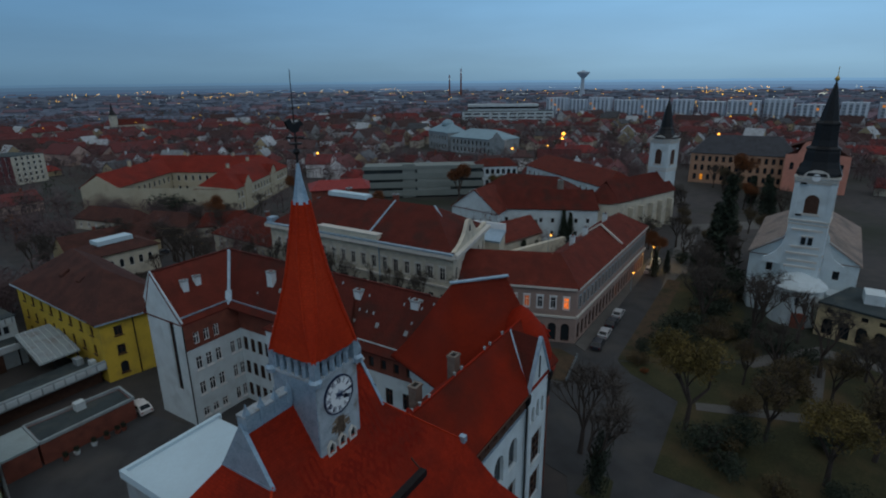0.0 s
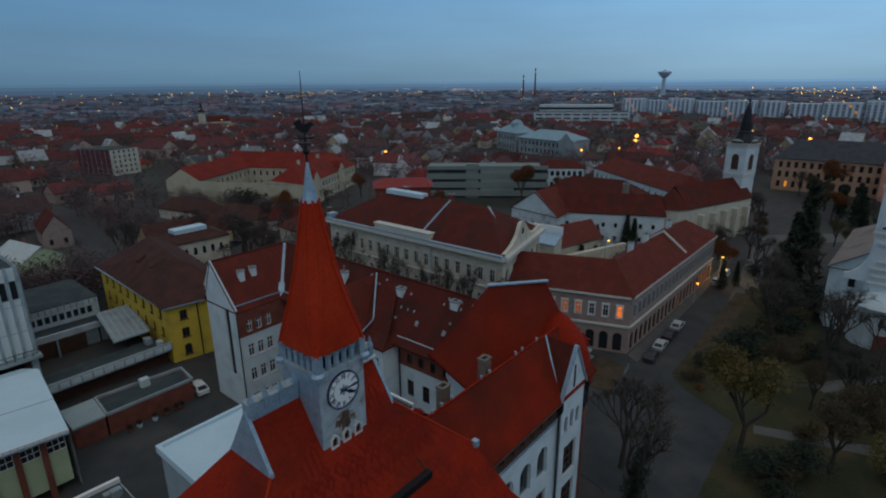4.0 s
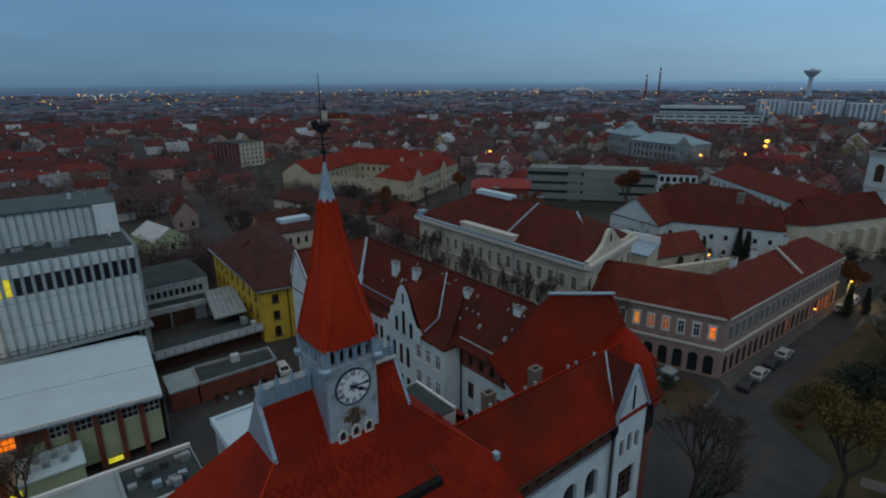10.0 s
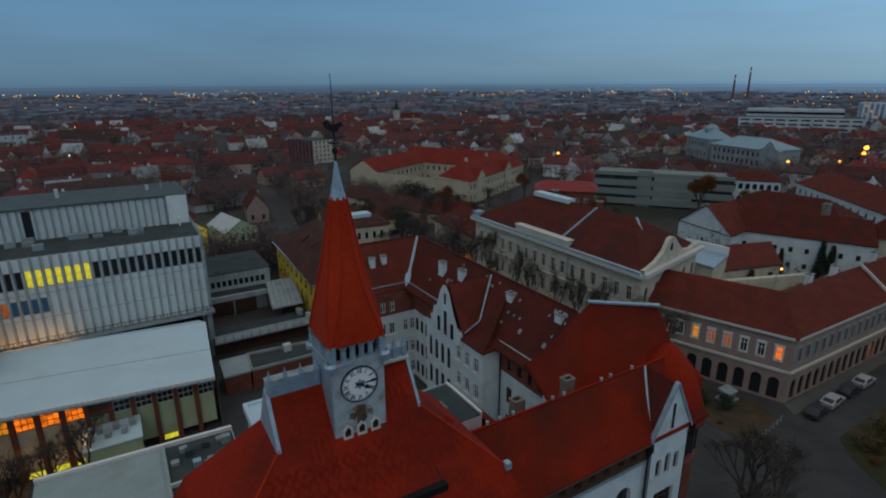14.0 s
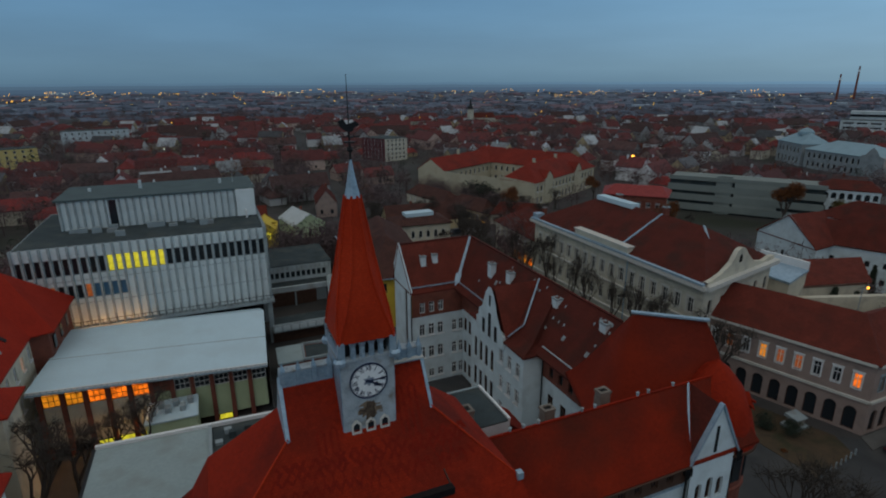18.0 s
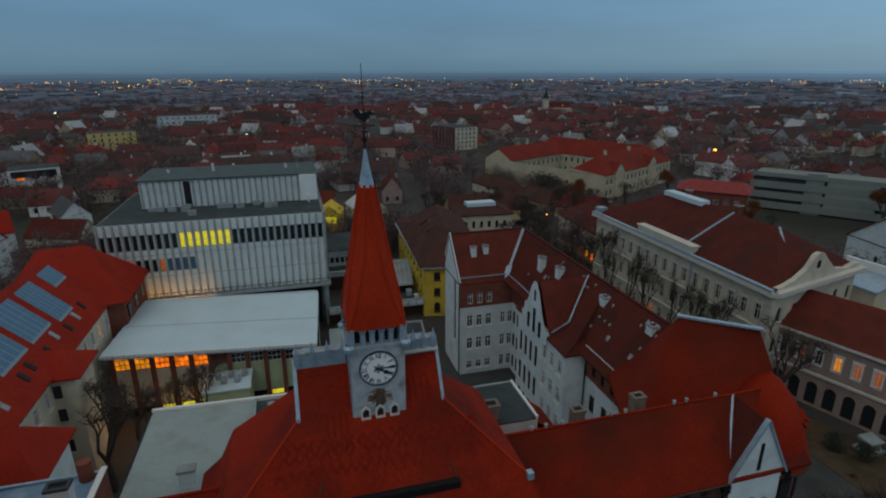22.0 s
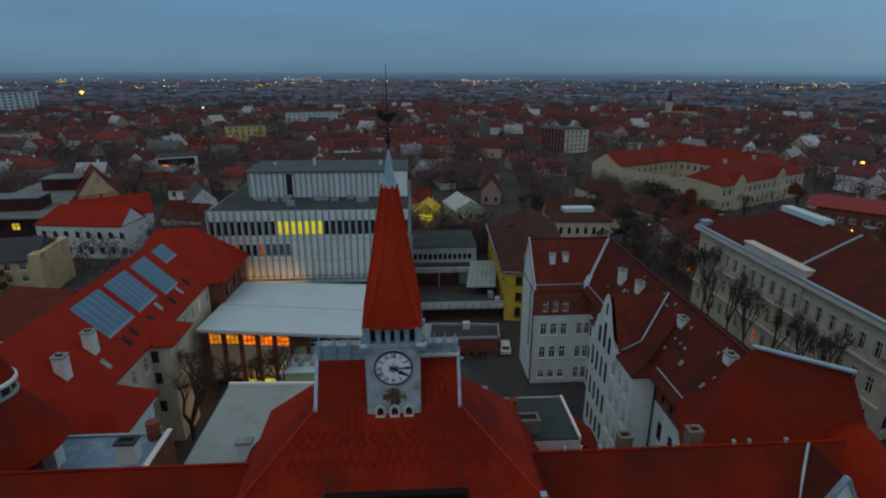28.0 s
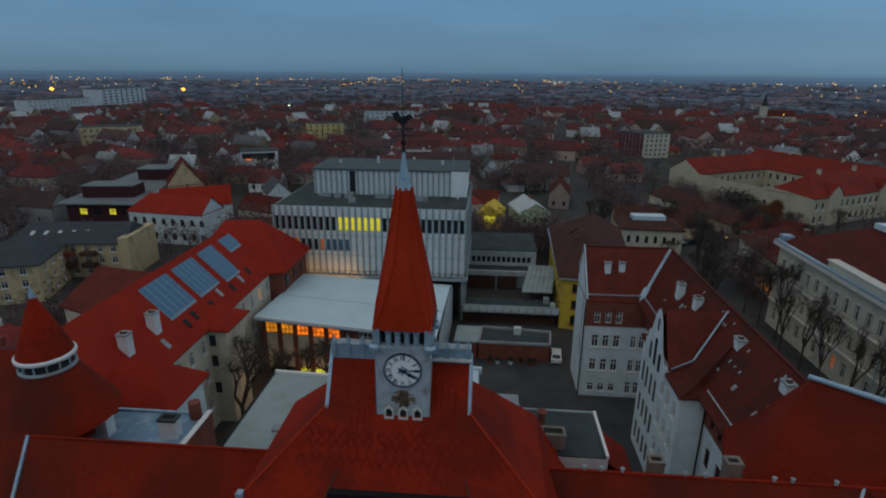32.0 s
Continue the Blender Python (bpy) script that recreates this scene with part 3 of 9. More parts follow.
slab("lawn", [(67.4, -1.7), (98, -1.4), (118, -3.2), (116, -8), (100, -18), (78, -19), (70.2, -8)], 0.10, GRASS, "dark winter lawn with shrubs beside the church", "lawn")
slab("lawn", [(33.5, -9.6), (38.0, -9.0), (38.8, -6.2), (33.8, -5.8)], 0.1, GRASS, "small grass bed round an ivy-clad tree", "lawn")
LITTER = material("leaf_litter", (0.075, 0.052, 0.032), dark=(0.045, 0.035, 0.024), light=(0.11, 0.07, 0.04), rough=0.95, scale=0.8, fine=9.0, bump=0.2, stain=(0.04, 0.04, 0.02), stain_scale=0.3)
slab("verge_strip", [(67.6, -1.5), (112, -1.2), (112, -4.2), (70, -5.2)], 0.115, LITTER, "strip of ground covered with brown fallen leaves", "ground")
slab("path", [(58.5, -15), (60.5, -14.6), (66, -30), (72, -52), (69.5, -52), (63.5, -30)], 0.12, PAVING, "pale footpath across the lawn", "path")
slab("path", [(66, -28), (67, -30), (82, -31), (82, -29)], 0.125, PAVING, "pale footpath across the lawn", "path")
slab("lawn", [(56, 3.5), (64.5, 4.5), (66.2, 8.0), (61, 22), (55, 24)], 0.11, LITTER, "small brown garden bed at the street corner", "lawn")
monument = thing("stone_monument", (63.3, 11.6, 0.1), "low weathered stone monument on a stepped plinth in the garden bed", "monument")
part("plinth", Shape().box(61.9, 64.7, 10.5, 12.7, 0.1, 0.4), CONCRETE, monument)
part("block", Shape().box(62.4, 64.2, 10.9, 12.3, 0.4, 1.5), STONE_BROWN, monument)
part("top_slab", Shape().prism([(62.2, 10.7), (64.4, 10.7), (64.4, 12.5), (62.2, 12.5)], 1.5, [1.65, 1.65, 1.95, 1.95]), CONCRETE, monument)
for k in range(8):
    bx, by = 56.2 + k * 1.2, 3.4 + k * 0.16
    bollard = thing("bollard", (bx, by, 0.08), "short pale stone bollard at the edge of the bed", "bollard", "bollards round the bed")
    part("post", Shape().tube((bx, by, 0.06), (bx, by, 0.75), 0.12, 0.1, 8), CONCRETE, bollard)
    part("knob", Shape().lathe([(0.1, 0.75), (0.13, 0.82), (0.08, 0.92), (0.01, 0.95)], 8, bx, by), CONCRETE, bollard)

# ---------------------------------------------------------------- college: front wing
college = thing("college", (0, 0, 0), "white college with steep red tiled roofs and a tall clock tower", "college")
FY, BY, EZ, RZ, RY = -2.4, 5.0, 16.2, 21.2, 0.5
ARCHES = rows_of(17, 53.3, 9.0, 1.9, 3.3, "grey cross", arch=True)
facade(college, (-27, FY), (26.3, FY), 0, 14.3, ARCHES + rows_of(17, 53.3, 4.4, 1.7, 2.9, "brown cross") + rows_of(17, 53.3, 0.6, 1.5, 2.2, "brown cross"), PLASTER_WHITE, depth=0.4)
facade(college, (-27, FY - 0.12), (26.3, FY - 0.12), 14.3, 16.1, rows_of(32, 53.3, 14.75, 0.7, 1.0, "brown cross"), WOOD_DARK, "frieze")
part("string_course", Shape().box(-27, 26.3, FY - 0.28, FY - 0.02, 14.18, 14.32), ZINC, college)
roof(college, [(-27, FY), (33.5, FY), (33.5, BY), (-27, BY)], EZ, (-26.2, RY), (32, RY), RZ, TILE_FRONT, gable=(True, False))
ridge_caps(college, [(-26.2, RY, RZ), (-9.0, RY, RZ)], 0.16, TILE_RED)
ridge_caps(college, [(9.4, RY, RZ), (32.0, RY, RZ)], 0.16, TILE_RED)
part("verge", Shape().bar((-26.4, RY, RZ + 0.1), (-26.4, FY - 0.5, EZ + 0.1), 0.22, 0.14), ZINC, college, "blue-grey zinc verge strip")
part("gutter", Shape().tube((-27, FY - 0.55, EZ - 0.12), (26.2, FY - 0.55, EZ - 0.12), 0.09, 0.09, 6), WOOD_DARK, college)
part("downpipe", Shape().tube((26.1, FY - 0.3, 0), (26.1, FY - 0.3, EZ - 0.2), 0.09, 0.09, 6).box(25.85, 26.35, FY - 0.6, FY - 0.1, 15.2, 15.9), IRON, college, "black rain pipe with hopper")
part("rear_wall", Shape().box(-27, 27, BY - 0.3, BY, 0, EZ), PLASTER_WHITE, college)
for i, rx in enumerate((11.5, 12.6, 13.9, 17.8, 19.0, 23.2, 24.3, 26.9)):
    part("ridge_vent", Shape().tube((rx, RY + 0.05, RZ + 0.05), (rx, RY + 0.05, RZ + 0.36), 0.12, 0.09, 8).tube((rx, RY + 0.05, RZ + 0.36), (rx, RY + 0.05, RZ + 0.43), 0.16, 0.05, 8), CONCRETE, college, "pale clay ridge vent")

# steep gablet roof that carries the tower
CR = [(-4.0, -1.1, 30.0), (4.1, -1.1, 30.0)]
F1, B1 = [(-4.0, -2.8, 27.4), (4.1, -2.8, 27.4)], [(-4.0, 0.6, 27.4), (4.1, 0.6, 27.4)]
F2, B2 = [(-8.3, -5.6, 23.2), (8.5, -5.6, 23.2)], [(-8.3, 3.4, 23.2), (8.5, 3.4, 23.2)]
F3, B3 = [(-9.6, -7.6, 19.8), (9.8, -7.6, 19.8)], [(-9.6, 5.4, 19.8), (9.8, 5.4, 19.8)]
F4, B4 = [(-11.4, -9.8, 17.0), (11.6, -9.8, 17.0)], [(-11.4, 7.6, 17.0), (11.6, 7.6, 17.0)]
s = Shape()
s.face([CR[0], F1[0], F1[1], CR[1]]).face([F1[0], F2[0], F2[1], F1[1]]).face([F2[0], F3[0], F3[1], F2[1]]).face([F3[0], F4[0], F4[1], F3[1]])
s.face([CR[1], B1[1], B1[0], CR[0]]).face([B1[1], B2[1], B2[0], B1[0]]).face([B2[1], B3[1], B3[0], B2[0]]).face([B3[1], B4[1], B4[0], B3[0]])
for a, b, c, d in ((F1, B1, F2, B2), (F2, B2, F3, B3), (F3, B3, F4, B4)):
    s.face([a[1], c[1], d[1], b[1]]).face([a[0], b[0], d[0], c[0]])
s.face([F4[0], B4[0], B4[1], F4[1]])
part("tower_roof", s, TILE_RED, college)
part("gablet", Shape().prism([(-4.12, -2.9), (-3.95, -2.9), (-3.95, 0.7), (-4.12, 0.7)], 27.2, 27.4).face([(-4.1, -2.9, 27.3), (-4.1, 0.7, 27.3), (-4.1, -1.1, 30.2)][::-1]).face([(-3.9, -2.9, 27.3), (-3.9, 0.7, 27.3), (-3.9, -1.1, 30.2)]).face([(-4.1, -2.9, 27.3), (-4.1, -1.1, 30.2), (-3.9, -1.1, 30.2), (-3.9, -2.9, 27.3)]), ZINC, college, "blue-grey zinc gablet")
part("gablet", Shape().face([(4.2, -2.9, 27.3), (4.2, 0.7, 27.3), (4.2, -1.1, 30.2)]).face([(4.02, -2.9, 27.3), (4.02, 0.7, 27.3), (4.02, -1.1, 30.2)][::-1]).face([(4.2, -2.9, 27.3), (4.2, -1.1, 30.2), (4.02, -1.1, 30.2), (4.02, -2.9, 27.3)]), ZINC, college, "blue-grey zinc gablet")
for sx, hx, f2 in ((-4.0, -8.3, F2[0]), (4.1, 8.5, F2[1])):
    part("hip_ridge", Shape().bar((sx, -2.8, 27.42), f2, 0.1, 0.08), TILE_SPIRE, college)
part("hip_foot", Shape().box(8.32, 8.68, -5.85, -5.45, 23.05, 23.5), ZINC, college, "small blue-grey zinc hip end")
part("hip_foot", Shape().box(-8.48, -8.12, -5.85, -5.45, 23.05, 23.5), ZINC, college, "small blue-grey zinc hip end")
# crest wall with spiky posts
for x0, x1 in ((-4.0, -1.15), (1.95, 4.1)):
    part("crest_wall", Shape().box(x0, x1, -1.34, -0.86, 29.6, 30.5), ZINC, college)
    part("crest_rail", Shape().box(x0, x1, -1.42, -0.8, 30.5, 30.6), STONE_GREY, college)
    if x0 > 0:
        part("crest_coping", Shape().box(x0 - 0.05, x1 + 0.05, -1.6, -0.7, 29.84, 29.95), TRIM_STONE, college, "pale stone coping at the foot of the crest")
    for k in range(4):
        px = x0 + 0.18 + k * (x1 - x0 - 0.36) / 3
        part("crest_post", Shape().box(px - 0.13, px + 0.13, -1.46, -1.2, 29.9, 30.66).lathe([(0.19, 30.66), (0.15, 30.74), (0.07, 30.95), (0.015, 31.2)], 4, px, -1.33, math.pi / 4), ZINC, college)
part("porch_wall", Shape().box(-10.8, 11.0, -9.2, 7.0, 0, 17.0), PLASTER_WHITE, college)
# rows of darker glazed tiles in lozenges on the front slope
TILE_GLAZE = material("dark_glazed_tile", (0.225, 0.018, 0.010), dark=(0.165, 0.015, 0.010), light=(0.28, 0.022, 0.010), rough=0.8, spec=0.05, scale=2.0, fine=9.0, tiles=(0.18, 0.16), bump=0.3)


def on_front(u, v, lift=0.012):
    """A point of the front slope, v from 0 at its upper to 1 at its lower edge."""
    a, b = Vector(F1[0]).lerp(Vector(F2[0]), v), Vector(F1[1]).lerp(Vector(F2[1]), v)
    nrm = (Vector(F1[1]) - Vector(F1[0])).cross(Vector(F2[0]) - Vector(F1[0])).normalized()
    nrm = nrm if nrm.y < 0 else -nrm
    return a.lerp(b, (u - a.x) / (b.x - a.x)) + nrm * lift


def stroke(sh, u0, v0, u1, v1, w=0.1):
    """A line of dark tiles on the front slope."""
    lift = 0.008 + 0.0001 * len(sh.f)
    sh.face([on_front(u0 - w / 2, v0, lift), on_front(u1 - w / 2, v1, lift), on_front(u1 + w / 2, v1, lift), on_front(u0 + w / 2, v0, lift)])


tiles = Shape()
lace = random.Random(5)
for row, v, dv in ((0, 0.24, 0.09), (1, 0.30, 0.09), (2, 0.37, 0.08), (3, 0.52, 0.10)):
    for k in range(26):
        u = -6.4 + k * 0.52 + 0.26 * (row % 2)
        if abs(u - 0.35) > 5.0 + v * 1.0:
            continue
        w = lace.uniform(0.12, 0.26)
        u += lace.uniform(-0.06, 0.06)
        v0 = v + lace.uniform(-0.014, 0.014)
        if lace.random() < 0.85:
            stroke(tiles, u, v0, u - 0.26, v + dv, w)
        if lace.random() < 0.85:
            stroke(tiles, u, v0, u + 0.26, v + dv, w)
        if row > 1 and lace.random() < 0.7:
            stroke(tiles, u - 0.26, v + dv, u - 0.26, v + dv + lace.uniform(0.03, 0.08), 0.09)
for k, su in enumerate((-2.5, -2.15, -1.8, -1.45, 2.2, 2.55, 2.92, 3.3)):
    top = -0.26 if su > 0 else 0.02
    stroke(tiles, su, top, su, 0.24, 0.13)
    if k % 2 == 0:
        stroke(tiles, su, top, su + 0.18, top - 0.04, 0.1)
        stroke(tiles, su + 0.36, top, su + 0.18, top - 0.04, 0.1)
tagged(part("glazed_tiles", tiles, TILE_GLAZE, college), "dark glazed tiles laid in a lozenge net and upright lancets", kind="stuff")
# shed lip on the front slope
for (u0, v0), (u1, v1) in (((-3.0, 0.66), (-3.55, 0.96)), ((4.03, 0.7), (4.35, 0.96))):
    part("shed_cheek", Shape().bar(on_front(u0, v0), on_front(u1, v1), 0.07, 0.1), WOOD_DARK, college)
part("snow_guard", Shape().box(-3.4, 4.35, -5.65, -5.05, 23.35, 23.78), IRON, college, "long dark sheet-metal lip across the front roof")

# ---------------------------------------------------------------- college: clock tower
TX, TY, TH = 0.42, -1.53, 1.47
s = Shape().box(TX - TH, TX + TH, TY - TH, TY + TH, 23.0, 31.35)
part("tower_shaft", s, STONE_GREY, college, "weathered grey stone tower shaft")
part("tower_cladding", Shape().box(TX - TH - 0.05, TX - TH - 0.005, TY - TH + 0.02, TY + TH, 24.5, 31.28), ZINC, college, "blue-grey zinc cladding on the side of the tower")
part("tower_foot", Shape().box(TX - TH - 0.16, TX + TH + 0.16, TY - TH - 0.18, TY - TH + 0.1, 26.55, 26.78), ZINC, college)
part("cornice", Shape().box(TX - TH - 0.1, TX + TH + 0.1, TY - TH - 0.1, TY + TH + 0.1, 31.3, 31.48), STONE_GREY, college)
part("belfry_core", Shape().box(TX - 1.15, TX + 1.15, TY - 1.15, TY + 1.15, 31.4, 32.5), IRON, college)
for side in range(4):
    for k in range(6):
        u = -1.5 + 0.24 + k * (2.52 / 5)
        dx, dy = ((u, -1.42), (1.42, u), (u, 1.42), (-1.42, u))[side]
        if k == 5 and side in (0, 2) or k == 0 and side in (0, 2):
            continue
        part("arcade_post", Shape().lathe([(0.17, 31.45), (0.15, 32.1), (0.28, 32.4)], 6, TX + dx, TY + dy), ZINC, college)
for cx in (-1, 1):
    for cy in (-1, 1):
        part("corner_post", Shape().box(TX + cx * 1.4 - 0.19, TX + cx * 1.4 + 0.19, TY + cy * 1.4 - 0.19, TY + cy * 1.4 + 0.19, 31.3, 32.45).lathe([(0.3, 31.2), (0.34, 31.45), (0.2, 31.6)], 8, TX + cx * 1.5, TY + cy * 1.5), ZINC, college)
part("spire_soffit", Shape().box(TX - 1.46, TX + 1.46, TY - 1.46, TY + 1.46, 32.28, 32.42), WOOD_DARK, college)
# broach spire: square at the eave, eight-sided above (height, half width, half of a main face)
BROACH = [(32.36, 1.54, 1.48), (32.9, 1.5, 1.32), (33.7, 1.42, 1.04), (34.4, 1.30, 0.84), (36.3, 0.97, 0.44), (38.25, 0.64, 0.26), (39.85, 0.37, 0.15)]


def broach_ring(z, a, c):
    return [(TX + x, TY + y, z) for x, y in ((a, -c), (a, c), (c, a), (-c, a), (-a, c), (-a, -c), (-c, -a), (c, -a))]


for k in range(8):
    sh = Shape()
    for lo, hi in zip(BROACH, BROACH[1:]):
        p, q2 = broach_ring(*lo), broach_ring(*hi)
        sh.face([p[k], p[(k + 1) % 8], q2[(k + 1) % 8], q2[k]])
    part("spire_face", sh, TILE_SPIRE, college, "face of the tall spire in glazed red tiles")
    sh = Shape()
    pts = [broach_ring(*lv)[k] for lv in BROACH]
    for p, q2 in zip(pts, pts[1:]):
        sh.tube(p, q2, 0.075, 0.07, 6, False)
    part("hip_tiles", sh, TILE_SPIRE, college)
part("spire_cap", Shape().lathe([(0.44, 39.72), (0.38, 39.92), (0.23, 40.6), (0.11, 41.3), (0.03, 41.8)], 8, TX, TY, math.pi / 8), ZINC, college, "blue-grey zinc cap")
vane = thing("weather_vane", (TX, TY, 41.7), "black iron weather vane with a cock and crossed arms", "weather vane")
part("rod", Shape().tube((TX, TY, 41.6), (TX, TY, 43.0), 0.06, 0.045, 8).tube((TX, TY, 43.0), (TX - 0.02, TY, 45.7), 0.035, 0.015, 6), IRON, vane)
part("disc", Shape().lathe([(0.02, 42.42), (0.3, 42.46), (0.3, 42.52), (0.02, 42.56)], 12, TX, TY), IRON, vane)
part("ball", Shape().lathe([(0.02, 41.95), (0.13, 42.02), (0.17, 42.12), (0.13, 42.22), (0.02, 42.3)], 10, TX, TY), IRON, vane)
part("cross_arm", Shape().bar((TX - 0.55, TY, 42.75), (TX + 0.55, TY, 42.75), 0.06).bar((TX, TY - 0.55, 42.75), (TX, TY + 0.55, 42.75), 0.06), IRON, vane)
cock = Shape()
for y in (-0.06, 0.06):
    o = [(TX - 0.55, 43.5), (TX - 0.42, 43.2), (TX - 0.1, 42.98), (TX + 0.15, 43.0), (TX + 0.3, 43.22), (TX + 0.52, 43.3), (TX + 0.34, 43.5), (TX + 0.15, 43.42), (TX - 0.12, 43.36), (TX - 0.28, 43.62)]
    cock.face([(x, TY + y, z) for x, z in (o if y < 0 else o[::-1])])
cock.f += [(i, (i + 1) % 10, 10 + (9 - (i + 1) % 10), 10 + (9 - i)) for i in range(10)]
part("cock", cock, IRON, vane)

clock = thing("tower_clock", (TX, TY - TH, 30.0), "white round tower clock with black roman numerals on its dial", "clock")
CY = TY - TH


def disc(r0, r1, y0, y1, n=40, cx=TX, cz=30.0):
    sh = Shape()
    for i in range(n):
        a, b = i * math.tau / n, (i + 1) * math.tau / n
        p = [(cx + r * math.cos(t), y, cz + r * math.sin(t)) for y in (y0, y1) for r in (r0, r1) for t in (a, b)]
        sh.face([p[0], p[2], p[3], p[1]]).face([p[2], p[6], p[7], p[3]])
        if r0 > 0:
            sh.face([p[0], p[1], p[5], p[4]])
    return sh


DIAL = material("enamel_dial", (0.84, 0.87, 0.88), rough=0.5, scale=1.5, fine=12, amount=0.08, bump=0.02)
NUMERAL = material("dark_blue_black_paint", (0.022, 0.034, 0.075), rough=0.6, scale=3, fine=20, bump=0.0)
part("dial", disc(0.0, 0.99, CY - 0.06, CY + 0.02), DIAL, clock)
part("bezel", disc(0.98, 1.05, CY - 0.09, CY + 0.02), NUMERAL, clock, "thin dark blue bezel")
part("minute_ring", disc(0.93, 0.95, CY - 0.068, CY - 0.05), NUMERAL, clock)
roman = ("XII", "I", "II", "III", "IIII", "V", "VI", "VII", "VIII", "IX", "X", "XI")
for k, txt in enumerate(roman):
    cu = bpy.data.curves.new("numeral", "FONT")
    cu.body, cu.size, cu.align_x, cu.align_y, cu.extrude = txt, 0.36, "CENTER", "CENTER", 0.006
    cu.space_character = 0.82
    cu.materials.append(NUMERAL)
    num = new("numeral", cu)
    a = -k * math.tau / 12
    num.parent, num.matrix_parent_inverse = clock, Matrix.Translation(clock.location).inverted()
    num.matrix_basis = Matrix.Translation((TX - math.sin(a) * 0.75, CY - 0.075, 30.0 + math.cos(a) * 0.75)) @ Matrix.Rotation(math.pi / 2, 4, "X") @ Matrix.Rotation(a, 4, "Z") @ Matrix.Diagonal((0.9, 1.15, 1, 1))
FILIGREE = material("grey_blue_filigree_paint", (0.22, 0.27, 0.34), dark=(0.08, 0.11, 0.17), light=(0.42, 0.47, 0.52), rough=0.6, scale=4, fine=18, bump=0.0)
rosette = disc(0.0, 0.19, CY - 0.08, CY - 0.06, 12)
for k in range(6):
    a = k * math.tau / 6 + 0.5
    rosette.face([(TX + r * math.cos(a + d), CY - 0.079, 30.0 + r * math.sin(a + d)) for r, d in ((0.17, -0.5), (0.25, -0.28), (0.33, 0.0), (0.25, 0.28), (0.17, 0.5))])
part("rosette", rosette, FILIGREE, clock, "grey-blue six-petalled rosette")
part("hub", disc(0.0, 0.08, CY - 0.13, CY - 0.06, 12), NUMERAL, clock)


def pointer(name, ang, length, w):
    a = math.radians(ang)
    d, n2 = Vector((math.sin(a), 0, math.cos(a))), Vector((math.cos(a), 0, -math.sin(a)))
    c = Vector((TX, CY - 0.11, 30.0))
    sh = Shape().bar(c - d * 0.2, c + d * length, 0.03, w)
    tip = c + d * length * 0.78
    sh.face([tip - d * 0.12, tip + n2 * w * 1.5, tip + d * 0.3, tip - n2 * w * 1.5])
    sh.face([tip - d * 0.12, tip - n2 * w * 1.5, tip + d * 0.3, tip + n2 * w * 1.5])
    part(name, sh, NUMERAL, clock)


pointer("minute_pointer", 87, 0.94, 0.065)
pointer("hour_pointer", 122, 0.55, 0.1)
# worn patch with bricks showing and three little niche windows
RUST = material("bare_rusty_masonry", (0.085, 0.058, 0.042), dark=(0.035, 0.026, 0.022), light=(0.17, 0.13, 0.09), rough=0.95, scale=2.5, fine=12, bump=0.4)
FADED = material("exposed_brown_brick", (0.20, 0.145, 0.10), dark=(0.11, 0.08, 0.055), light=(0.30, 0.25, 0.19), rough=0.95, scale=3, fine=14, bump=0.3)
wear = random.Random(12)


def ragged(cx, cz, rw, rh, n, mat, depth, label=""):
    """A patch with a broken outline where the plaster has come off."""
    pts = []
    for i in range(n):
        a, r = i * math.tau / n, wear.uniform(0.72, 1.12)
        pts.append((TX + cx + rw * r * math.cos(a), CY - depth, cz + rh * r * math.sin(a)))
    part("worn_patch", Shape().face(pts), mat, college, label)


ragged(-0.02, 28.25, 0.72, 0.52, 26, FADED, 0.006, "faded patch of bare brown masonry below the clock")
ragged(0.02, 28.1, 0.30, 0.78, 22, RUST, 0.012, "rusty dark streak of bare masonry below the clock")
ragged(-0.42, 28.18, 0.26, 0.2, 14, RUST, 0.012, "rusty dark patch of bare masonry")
for u0, z0, w in ((-0.62, 28.42, 0.26), (-0.5, 28.3, 0.22), (-0.68, 28.12, 0.24), (0.36, 28.36, 0.3), (0.42, 28.22, 0.26), (0.34, 28.06, 0.34), (0.5, 27.92, 0.24)):
    part("exposed_brick", Shape().box(TX + u0, TX + u0 + w, CY - 0.03, CY, z0, z0 + 0.07), STONE_GREY if z0 > 28.3 else FADED, college)
for k in (-1, 0, 1):
    cx, cz, w = TX + k * 0.8, 27.3, 0.27
    o = [(cx - w, cz - 0.38), (cx + w, cz - 0.38), (cx + w, cz + 0.18), (cx, cz + 0.44), (cx - w, cz + 0.18)]
    i2 = [(cx + (x - cx) * 0.68, cz + (z - cz) * 0.72) for x, z in o]
    sh = Shape()
    for j in range(5):
        a, b, c, d = o[j], o[(j + 1) % 5], i2[(j + 1) % 5], i2[j]
        sh.face([(a[0], CY - 0.12, a[1]), (b[0], CY - 0.12, b[1]), (c[0], CY - 0.12, c[1]), (d[0], CY - 0.12, d[1])])
        sh.face([(a[0], CY, a[1]), (b[0], CY, b[1]), (b[0], CY - 0.12, b[1]), (a[0], CY - 0.12, a[1])])
        sh.face([(d[0], CY - 0.12, d[1]), (c[0], CY - 0.12, c[1]), (c[0], CY - 0.005, c[1]), (d[0], CY - 0.005, d[1])])
    niche = part("niche_window", sh, TRIM_STONE, college, "small pointed niche window with pale frame")
    part("pane", Shape().face([(x, CY - 0.01, z) for x, z in i2]), PANE, niche)

